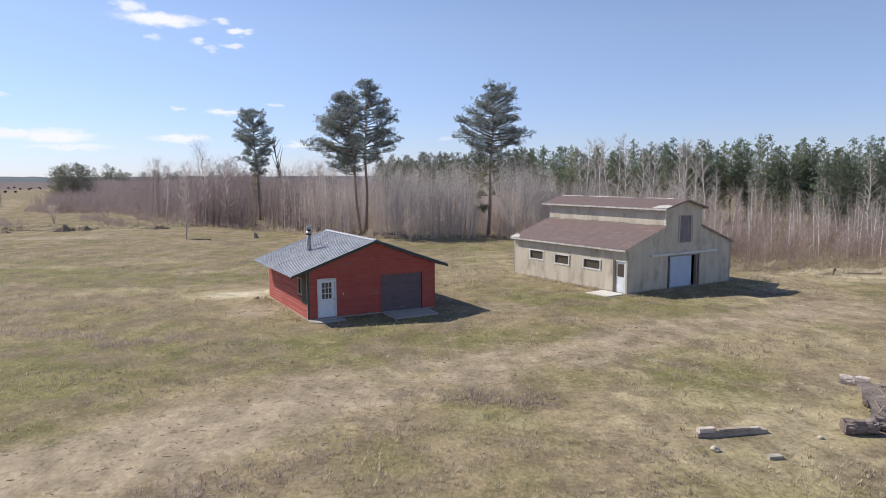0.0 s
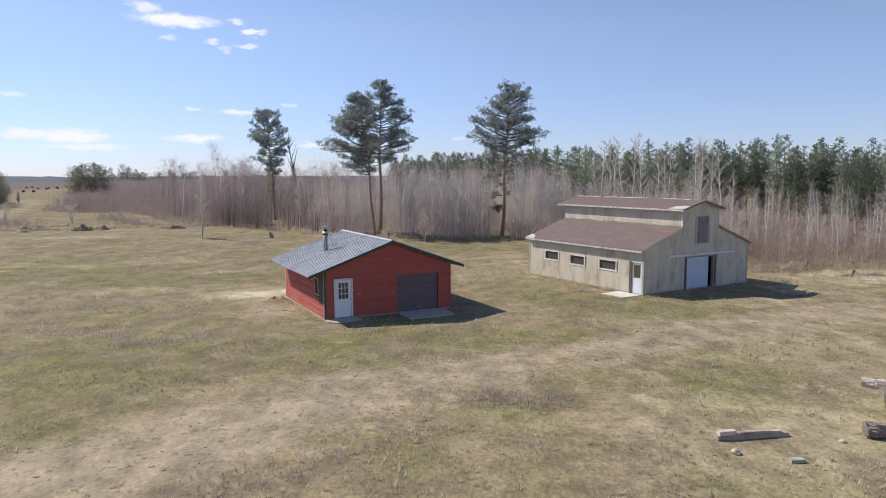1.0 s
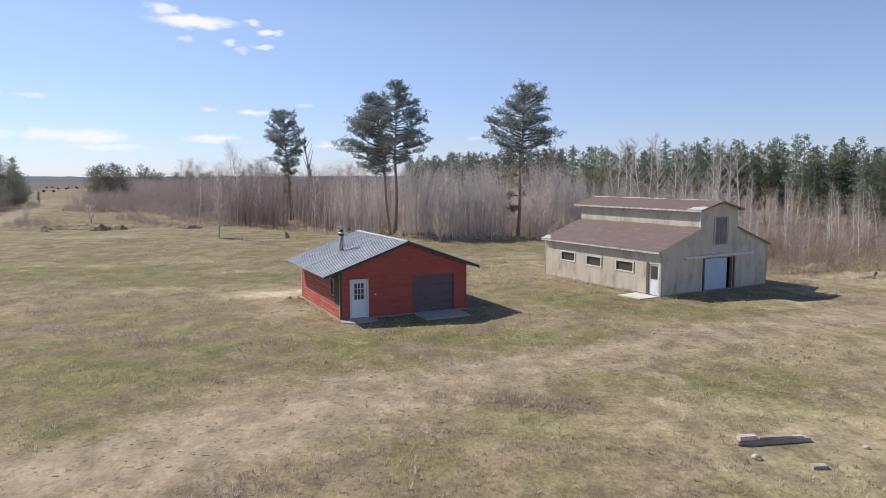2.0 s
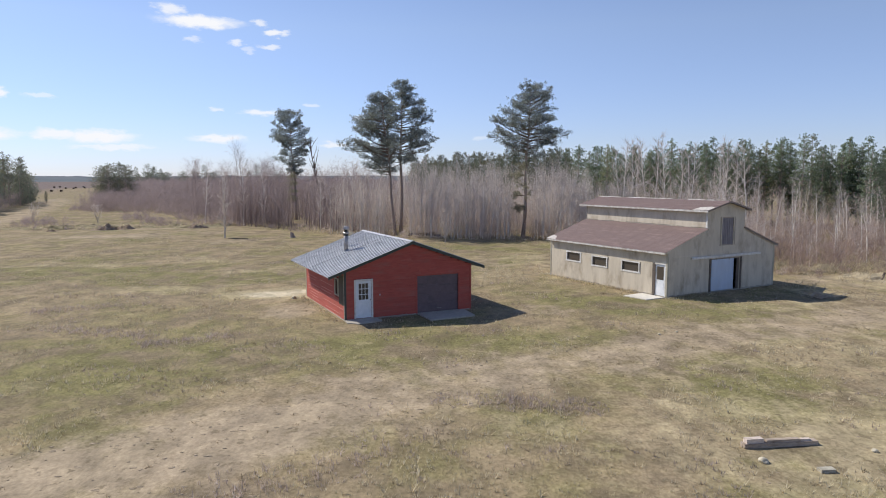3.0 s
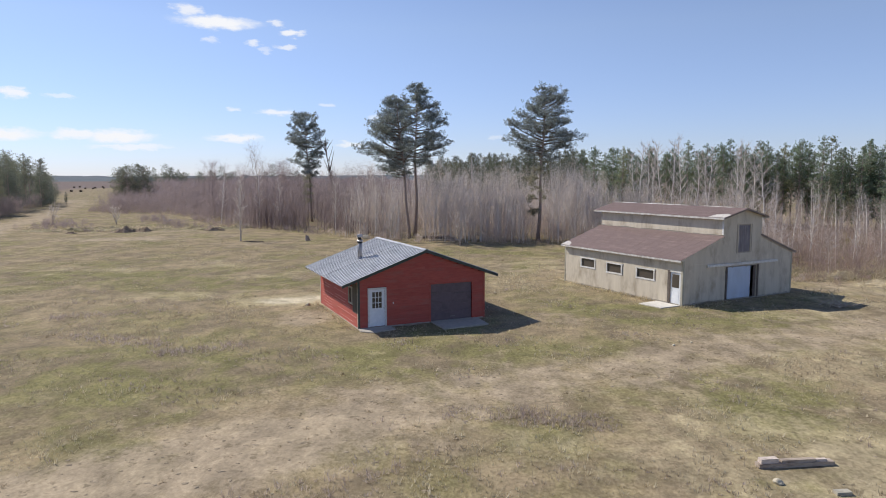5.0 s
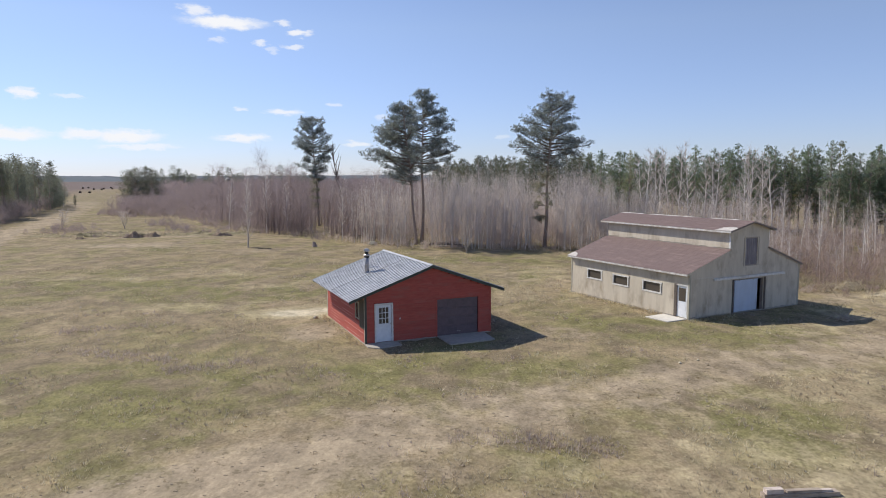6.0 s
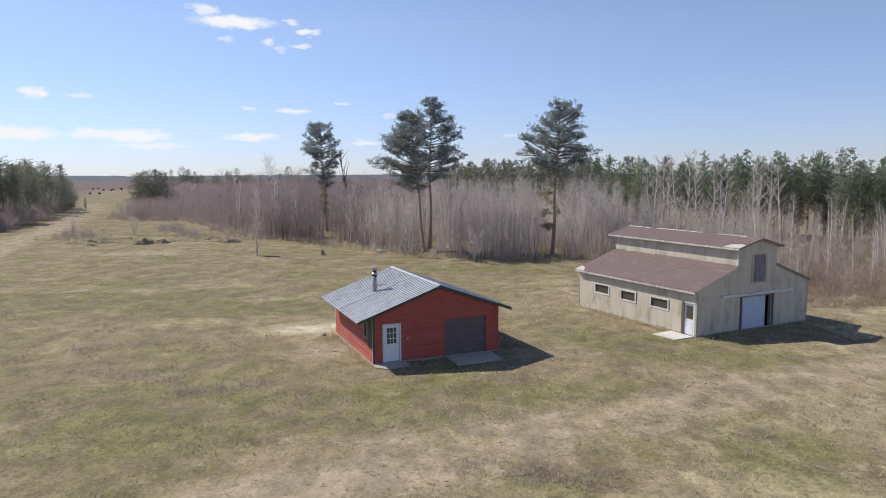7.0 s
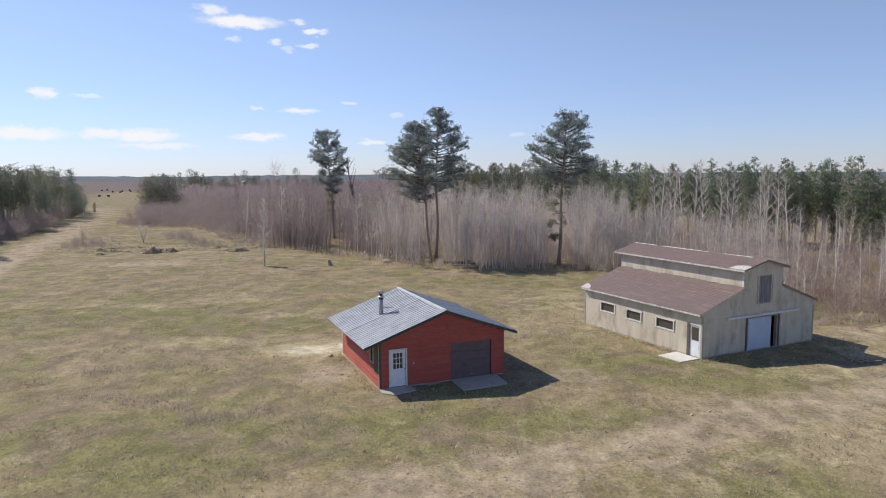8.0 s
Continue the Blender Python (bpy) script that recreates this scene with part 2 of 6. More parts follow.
NEEDLE_FAR = surface("plantation needles", (0.265, 0.325, 0.205), (0.185, 0.235, 0.155), scale=0.35, rough=0.75, bump=0, island=0.14, vary=0.22, stain=(0.33, 0.30, 0.15), stain_scale=0.12)
NEEDLE_BROWN = surface("olive old needles", (0.36, 0.34, 0.235), (0.26, 0.245, 0.175), scale=1.0, rough=0.85, bump=0, island=0.3)
SOIL = surface("dug brown soil", (0.38, 0.285, 0.20), (0.24, 0.175, 0.12), scale=2.2, rough=0.97, stain=(0.15, 0.105, 0.075), stain_scale=0.9, bump=0.8)
TURF = surface("grassy turf bank", (0.36, 0.30, 0.175), (0.22, 0.19, 0.10), scale=2.0, rough=0.97, stain=(0.20, 0.15, 0.10), stain_scale=0.8, bump=0.8)
STRAW_HEAP = surface("straw coloured sand", (0.55, 0.46, 0.31), (0.42, 0.34, 0.215), scale=2.5, rough=0.97, stain=(0.30, 0.25, 0.15), bump=0.8)
ROCK = surface("pale field stone", (0.58, 0.52, 0.39), (0.42, 0.37, 0.28), scale=4.0, rough=0.9, bump=0.5)
HAY = surface("old dark hay", (0.085, 0.06, 0.045), (0.05, 0.036, 0.028), scale=5.0, rough=0.97, bump=0.6)
RUST = surface("rusty sheet metal", (0.15, 0.05, 0.03), (0.09, 0.035, 0.025), scale=6.0, rough=0.8, metal=0.2)
# the blue of distant haze is put into the ridge's base colour
FAR_WOOD = surface("far ridge tinted for haze", (0.125, 0.145, 0.155), (0.095, 0.112, 0.125), (0.02, 0.02, 0.05), 1.0, 1.0, bump=0)


def let_through(m, share):
    """Part of the light goes through thin leaves, twigs and stalks."""
    nt = m.node_tree
    b = next(n for n in nt.nodes if n.type == "BSDF_PRINCIPLED")
    out = next(n for n in nt.nodes if n.type == "OUTPUT_MATERIAL")
    tr = nt.nodes.new("ShaderNodeBsdfTranslucent")
    nt.links.new(b.inputs["Base Color"].links[0].from_socket, tr.inputs["Color"])
    mix = nt.nodes.new("ShaderNodeMixShader")
    mix.inputs[0].default_value = share
    nt.links.new(b.outputs[0], mix.inputs[1])
    nt.links.new(tr.outputs[0], mix.inputs[2])
    nt.links.new(mix.outputs[0], out.inputs["Surface"])


for leafy in (NEEDLE, NEEDLE_FAR, LANE_NEEDLE, NEEDLE_BROWN):
    let_through(leafy, 0.5)
# bare twigs made translucent as well, to brighten the wood's backlit front
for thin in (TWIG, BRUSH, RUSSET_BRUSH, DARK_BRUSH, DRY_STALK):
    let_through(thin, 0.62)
PANEL_OLIVE = surface("dull olive panel", (0.080, 0.066, 0.048), (0.058, 0.048, 0.036), (1, 1, 0.3), 4.0, 0.7, stain=(0.10, 0.085, 0.07), bump=0.1)


def glass():
    m, nt, b = material("dark window glass")
    b.inputs["Base Color"].default_value = (0.085, 0.072, 0.060, 1)
    b.inputs["Roughness"].default_value = 0.08
    b.inputs["Specular IOR Level"].default_value = 0.6
    return m


GLASS = glass()


def grass_blades():
    m, nt, b = material("short field grass")
    a = nt.nodes.new("ShaderNodeAttribute")
    a.attribute_name = "tone"
    rnd = nt.nodes.new("ShaderNodeNewGeometry").outputs["Random Per Island"]
    k = nmath(nt, "ADD", nmath(nt, "MULTIPLY", rnd, 0.6), 0.7)
    s = nt.nodes.new("ShaderNodeVectorMath")
    s.operation = "SCALE"
    dull = nt.nodes.new("ShaderNodeAttribute")
    dull.attribute_name = "dull"
    live = nmix(nt, a.outputs["Fac"], GRASS_GREEN, GRASS_STRAW)
    nt.links.new(nmix(nt, dull.outputs["Fac"], live, GRASS_DEAD), s.inputs[0])
    nt.links.new(k, s.inputs["Scale"])
    nt.links.new(s.outputs[0], b.inputs["Base Color"])
    b.inputs["Roughness"].default_value = 0.8
    b.inputs["Specular IOR Level"].default_value = 0.2
    return m


GRASS_GREEN, GRASS_STRAW = (0.335, 0.32, 0.165), (0.64, 0.55, 0.38)
GRASS_DEAD = (0.335, 0.27, 0.20)
GRASS = grass_blades()
let_through(GRASS, 0.4)
CLOD = surface("dark turf clod", (0.35, 0.28, 0.19), (0.26, 0.205, 0.14), scale=6.0, rough=0.97, bump=0, island=0.3)
WEED = surface("brown weed rosette", (0.33, 0.26, 0.17), (0.24, 0.19, 0.12), scale=3.0, rough=0.9, bump=0, island=0.35)
let_through(WEED, 0.5)
DEAD_WEED = surface("dead mauve weed stalks", (0.52, 0.43, 0.37), (0.38, 0.31, 0.265), scale=2.0, rough=0.9, bump=0, island=0.35)
let_through(DEAD_WEED, 0.6)


def ground_material():
    m, nt, b = material("spring field")
    at = nt.nodes.new("ShaderNodeAttribute")
    at.attribute_name = "cover"
    ch = nt.nodes.new("ShaderNodeSeparateColor")
    nt.links.new(at.outputs["Color"], ch.inputs[0])
    bare, straw, lush = ch.outputs[0], ch.outputs[1], ch.outputs[2]
    co = nt.nodes.new("ShaderNodeTexCoord").outputs["Object"]
    warp = nt.nodes.new("ShaderNodeTexNoise")
    warp.inputs["Scale"].default_value, warp.inputs["Detail"].default_value = 0.35, 3.0
    nt.links.new(co, warp.inputs["Vector"])
    bent = nt.nodes.new("ShaderNodeVectorMath")
    bent.operation = "MULTIPLY_ADD"
    bent.inputs[1].default_value = (2.2, 2.2, 0.0)
    nt.links.new(warp.outputs["Color"], bent.inputs[0])
    nt.links.new(co, bent.inputs[2])
    bent = bent.outputs[0]
    long = nscale(nt, co, 1.0, 0.7, 1.0)
    n_fine = nnoise(nt, long, 8.0, 5.0, 0.72)
    n_mid = nnoise(nt, long, 1.0, 6.0, 0.62)
    n_big = nnoise(nt, bent, 0.13, 4.0, 0.55)
    n_patch = nnoise(nt, nscale(nt, bent, 1.0, 0.75, 1.0), 0.30, 5.0, 0.62)
    n_straw = nnoise(nt, nscale(nt, bent, 0.9, 0.7, 1.0), 0.38, 6.0, 0.66)
    n_dry = nnoise(nt, nscale(nt, bent, 1.0, 0.7, 2.0), 0.22, 5.0, 0.6)
    fleck = nramp(nt, n_fine, 0.34, 0.66)
    thatch = nmix(nt, fleck, (0.180, 0.142, 0.080), (0.325, 0.265, 0.160))
    green = nmix(nt, fleck, (0.128, 0.115, 0.048), (0.255, 0.230, 0.112))
    soil = nmix(nt, fleck, (0.305, 0.241, 0.172), (0.405, 0.326, 0.240))
    pale = nmix(nt, fleck, (0.345, 0.285, 0.178), (0.49, 0.412, 0.270))
    brown = nmix(nt, fleck, (0.165, 0.127, 0.084), (0.262, 0.207, 0.142))
    tan = nmix(nt, fleck, (0.235, 0.178, 0.116), (0.365, 0.286, 0.195))
    mixed = nmath(nt, "ADD", nmath(nt, "MULTIPLY", n_mid, 0.7), nmath(nt, "MULTIPLY", n_big, 1.4))
    g = nramp(nt, nmath(nt, "ADD", nmath(nt, "SUBTRACT", mixed, 0.97), nmath(nt, "MULTIPLY", lush, 0.75)), -0.03, 0.28)
    col = nmix(nt, g, thatch, green)
    # dry mauve-brown stretches, wide and soft
    d = nmath(nt, "SUBTRACT", n_dry, nmath(nt, "MULTIPLY", lush, 0.25))
    col = nmix(nt, nmath(nt, "MULTIPLY", nramp(nt, d, 0.47, 0.58), 0.75), col, tan)
    col = nmix(nt, nmath(nt, "MULTIPLY", nramp(nt, n_patch, 0.48, 0.60), 0.9), col, brown)
    s = nmath(nt, "ADD", straw, nmath(nt, "MULTIPLY", nmath(nt, "SUBTRACT", n_mid, 0.5), 1.0))
    s = nmath(nt, "ADD", s, nmath(nt, "MULTIPLY", nmath(nt, "SUBTRACT", n_straw, 0.5), 1.9))
    col = nmix(nt, nmath(nt, "MULTIPLY", nramp(nt, s, 0.16, 0.62), 0.7), col, pale)
    col = nmix(nt, nmath(nt, "MULTIPLY", nramp(nt, s, 1.0, 1.9), 0.85), col, nmix(nt, fleck, (0.50, 0.43, 0.315), (0.64, 0.565, 0.43)))
    e = nmath(nt, "ADD", bare, nmath(nt, "MULTIPLY", nmath(nt, "SUBTRACT", n_mid, 0.5), 1.5))
    e = nmath(nt, "ADD", e, nmath(nt, "MULTIPLY", nmath(nt, "SUBTRACT", n_patch, 0.5), 0.9))
    col = nmix(nt, nmath(nt, "MULTIPLY", nramp(nt, e, 0.20, 0.66), 0.9), col, soil)
    clump = nramp(nt, nnoise(nt, long, 2.8, 6.0, 0.74), 0.32, 0.68)
    col = nmix(nt, 0.6, col, nmix(nt, clump, (0.34, 0.345, 0.335), (0.69, 0.685, 0.665)), "OVERLAY")
    blotch = nnoise(nt, nscale(nt, bent, 1.0, 0.8, 1.0), 0.75, 4.0, 0.55)
    col = nmix(nt, 1.0, col, nmix(nt, nramp(nt, blotch, 0.36, 0.64), (0.80, 0.80, 0.77), (1.21, 1.20, 1.15)), "MULTIPLY")
    ploughed = nmix(nt, fleck, (0.138, 0.103, 0.090), (0.208, 0.162, 0.140))
    col = nmix(nt, at.outputs["Alpha"], col, ploughed)
    speck = nnoise(nt, co, 2.2, 4.0, 0.62)
    col = nmix(nt, nmath(nt, "MULTIPLY", nramp(nt, speck, 0.595, 0.66), 0.65), col, (0.155, 0.122, 0.076))
    nt.links.new(col, b.inputs["Base Color"])
    b.inputs["Roughness"].default_value = 0.97
    b.inputs["Specular IOR Level"].default_value = 0.1
    h = nmath(nt, "ADD", nmath(nt, "MULTIPLY", n_fine, 0.5), n_mid)
    nbump(nt, h, b, 0.6, 0.05)
    return m


FIELD = ground_material()


# ---- mesh helpers ----
class Build:
    """Collects vertices and faces of one mesh."""

    def __init__(self):
        self.v, self.f = [], []

    def add(self, verts, faces):
        k = len(self.v)
        self.v += [tuple(p) for p in verts]
        self.f += [tuple(i + k for i in f) for f in faces]
        return self

    def box(self, a, b):
        (x0, y0, z0), (x1, y1, z1) = a, b
        return self.add([(x0, y0, z0), (x1, y0, z0), (x1, y1, z0), (x0, y1, z0), (x0, y0, z1), (x1, y0, z1), (x1, y1, z1), (x0, y1, z1)],
                        [(0, 3, 2, 1), (4, 5, 6, 7), (0, 1, 5, 4), (1, 2, 6, 5), (2, 3, 7, 6), (3, 0, 4, 7)])

    def prism(self, poly, d):
        """A polygon in space, thickened along the vector d."""
        n = len(poly)
        low, high = [Vector(p) for p in poly], [Vector(p) + Vector(d) for p in poly]
        return self.add(low + high, [tuple(range(n - 1, -1, -1)), tuple(range(n, 2 * n))] + [(i, (i + 1) % n, n + (i + 1) % n, n + i) for i in range(n)])

    def tube(self, path, radii, sides=6, cap=True):
        path = [Vector(p) for p in path]
        k = len(self.v)
        up = Vector((0.31, 0.17, 0.93))
        for i, p in enumerate(path):
            d = (path[min(i + 1, len(path) - 1)] - path[max(i - 1, 0)]).normalized()
            a = d.cross(up if abs(d.dot(up)) < 0.95 else Vector((1, 0, 0))).normalized()
            b = d.cross(a)
            for s in range(sides):
                t = 2 * math.pi * s / sides
                self.v.append(tuple(p + (a * math.cos(t) + b * math.sin(t)) * radii[i]))
        for i in range(len(path) - 1):
            for s in range(sides):
                q = (s + 1) % sides
                self.f.append((k + i * sides + s, k + i * sides + q, k + (i + 1) * sides + q, k + (i + 1) * sides + s))
        if cap:
            self.f.append(tuple(k + s for s in range(sides - 1, -1, -1)))
            self.f.append(tuple(k + (len(path) - 1) * sides + s for s in range(sides)))
        return self

    def mesh(self, name, mat, smooth=False):
        me = bpy.data.meshes.new(name)
        me.from_pydata(self.v, [], self.f)
        me.materials.append(mat)
        if smooth:
            me.polygons.foreach_set("use_smooth", [True] * len(me.polygons))
        me.update()
        return me


def raw_mesh(name, verts, tris, mat):
    """A mesh of triangles from numpy arrays."""
    me = bpy.data.meshes.new(name)
    me.vertices.add(len(verts))
    me.vertices.foreach_set("co", np.asarray(verts, np.float32).ravel())
    me.loops.add(3 * len(tris))
    me.loops.foreach_set("vertex_index", np.asarray(tris, np.int32).ravel())
    me.polygons.add(len(tris))
    me.polygons.foreach_set("loop_start", np.arange(0, 3 * len(tris), 3, dtype=np.int32))
    me.polygons.foreach_set("loop_total", np.full(len(tris), 3, np.int32))
    me.materials.append(mat)
    me.update(calc_edges=True)
    return me


def part(name, build, mat, parent, label="", smooth=False):
    ob = new(name, build.mesh(name, mat, smooth) if isinstance(build, Build) else build)
    ob.parent = parent
    if label:
        ob["label"] = label
    return ob


def thing(name, m, label, category, group="", kind=""):
    ob = new(name)
    ob.matrix_world = m
    return tagged(ob, label, category, group, kind)


def solid(name, build, mat, m, label, category, group="", kind="", smooth=False):
    ob = new(name, build.mesh(name, mat, smooth))
    ob.matrix_world = m
    return tagged(ob, label, category, group, kind)


def box(a, b):
    return Build().box(a, b)


# ---- ground ----
def height(x, y):
    """The lie of the land: level round the buildings, uneven further off."""
    far = min(1.0, max(0.0, (math.hypot(x - 2, y - 35) - 26) / 60))
    z = 0.05 * noise.noise(Vector((x * 0.13, y * 0.13, 3.0))) + 0.02 * noise.noise(Vector((x * 0.55, y * 0.55, 8.0)))
    return z + far * 0.45 * noise.noise(Vector((x * 0.035, y * 0.035, 1.0)))


def segment(x, y, pts):
    """The distance from a line through the points."""
    best = 1e9
    for (ax, ay), (bx, by) in zip(pts, pts[1:]):
        dx, dy = bx - ax, by - ay
        k = min(1, max(0, ((x - ax) * dx + (y - ay) * dy) / (dx * dx + dy * dy)))
        best = min(best, math.hypot(x - ax - k * dx, y - ay - k * dy))
    return best


TRACK = [(-30, 9.0), (-17, 12.9), (-10.5, 16.5), (-6.2, 19.9), (-1.8, 23.8), (2.2, 26.9), (5.2, 27.9), (8.0, 29.6), (13.6, 34.0), (19, 36.6), (26, 38)]
LANE = [(-58, 64), (-68.4, 82.7), (-78.7, 101.5), (-87.5, 123.3), (-104.4, 154.5), (-129, 199.6), (-165.4, 264), (-213, 348), (-277, 471)]
# x, y, radius across, radius along, strength
BARE = [(-47.5, 82.8, 9, 2.6, 0.8), (-47.5, 102.9, 6, 3, 0.75), (-57, 100, 9, 2.6, 0.42), (-43, 101, 5, 2.2, 0.4), (-40, 90, 7, 4, 0.35), (15, 34.3, 5.5, 1.9, 0.6), (21.5, 37.6, 5.5, 2.4, 0.7), (-7.5, 18.3, 3.2, 1.6, 0.5), (-10.5, 37.6, 1.6, 2.6, 0.95), (3.2, 56, 3.5, 5, 0.35), (25, 50.5, 2.5, 3.5, 0.6), (31, 50.4, 5, 1.8, 0.4),
        (4, 27, 5, 1.5, 0.35), (3.5, 38.5, 2, 3, 0.3), (-50, 98, 10, 4, 0.5), (-29, 79, 5, 3, 0.4), (-1, 25, 5, 2.2, 0.4)]
STRAW = [(-13.4, 42.8, 2.3, 1.3, 2.6), (-11.7, 44.0, 1.7, 1.3, 2.2), (-27, 61, 6, 3, 0.3), (4.5, 62, 4, 6, 0.45), (2.0, 51, 2, 3, 0.5), (30.2, 50.2, 3.4, 2.8, 1.7), (35, 50.5, 4, 3, 1.2),
         (-22, 44, 6, 2, 0.4), (-35, 56, 9, 2, 0.35), (-16, 54, 5, 2, 0.3), (12, 20, 9, 5, 0.5), (17, 30, 8, 4, 0.4), (-63, 85, 6, 4, 0.4), (6, 50, 1.5, 4, 0.4), (18.5, 40.2, 3.5, 2.0, 0.55), (23, 44.5, 3, 2.5, 0.45)]
LUSH = [(-1.2, 31.0, 5, 2.0, 0.55), (12.0, 38.8, 4.5, 2.2, 0.55), (8, 41, 2.5, 2, 0.6), (-11.5, 27, 6, 2.6, 0.35), (-18, 26, 6, 4, 0.4), (-20, 51, 9, 3, 0.4), (-33, 52, 10, 5, 0.4),
        (-7.5, 29.5, 4, 2, 0.3), (9, 26, 5, 3, 0.3), (-14, 34, 3, 4, 0.2), (-8, 60, 9, 3, 0.25), (2, 72, 10, 4, 0.3)]


def spots(x, y, rows):
    s = 0.0
    for cx, cy, rx, ry, k in rows:
        d = ((x - cx) / rx) ** 2 + ((y - cy) / ry) ** 2
        if d < 6:
            s = max(s, k * math.exp(-d * 0.9))
    return s


def cover_at(x, y):
    w = noise.noise(Vector((x * 0.3, y * 0.3, 5.0)))
    w += 1.7 * noise.noise(Vector((x * 0.11, y * 0.11, 7.0)))
    d = segment(x + w, y + w, TRACK)
    bare = max(spots(x, y, BARE), (0.80 if x < -4 else 0.58 if x < 8 else 0.46) * math.exp(-(d / (3.1 if x < 0 else 2.6)) ** 2.6))
    lane = segment(x, y, LANE)
    straw = spots(x, y, STRAW)
    if y > 55:
        bare = max(bare, 1.2 * math.exp(-(lane / 2.1) ** 4))
        straw = max(straw, 0.12 * math.exp(-(lane / 7) ** 2))
    if y > 66:
        straw -= 0.22 * min(1.0, (y - 66) / 12)
    if y > 300 and lane > 5:
        return -0.4, -0.4, -0.2
    return bare, straw, max(spots(x, y, LUSH), -0.02 if y > 62 else 0.0)


def ploughed(x, y):
    """The far brown field beyond the lane's bend."""
    if y < 300:
        return 0.0
    return min(1.0, max(0.0, (segment(x, y, LANE) - 14) / 8 + 0.6 * noise.noise(Vector((x * 0.02, y * 0.02, 2)))))


def graded(lo, hi, step, ends, grow=1.045):
    a = list(np.arange(lo, hi + step / 2, step))
    s = step
    while a[-1] < ends[1]:
        s *= grow
        a.append(a[-1] + s)
    s, front = step, []
    x = lo
    while x > ends[0]:
        s *= grow
        x -= s
        front.append(x)
    return front[::-1] + a


def make_ground():
    xs, ys = graded(-26, 34, 0.66, (-3000, 3000)), graded(12, 60, 0.66, (-1500, 4200), 1.055)
    verts, cover = [], []
    for y in ys:
        for x in xs:
            verts.append((x, y, height(x, y) if abs(x) < 900 and y < 900 else 0.0))
            cover += [*cover_at(x, y), ploughed(x, y)] if -1 < y < 900 else [0.0, 0.0, 0.0, 0.0 if y < 900 else 1.0]
    n = len(xs)
    faces = [(j * n + i, j * n + i + 1, (j + 1) * n + i + 1, (j + 1) * n + i) for j in range(len(ys) - 1) for i in range(n - 1)]
    me = bpy.data.meshes.new("ground")
    me.from_pydata(verts, [], faces)
    me.materials.append(FIELD)
    at = me.color_attributes.new("cover", "FLOAT_COLOR", "POINT")
    at.data.foreach_set("color", cover)
    me.polygons.foreach_set("use_smooth", [True] * len(me.polygons))
    tagged(new("ground", me), "dry spring field of thin grass, straw and bare sandy tracks", "ground", kind="structure")


make_ground()


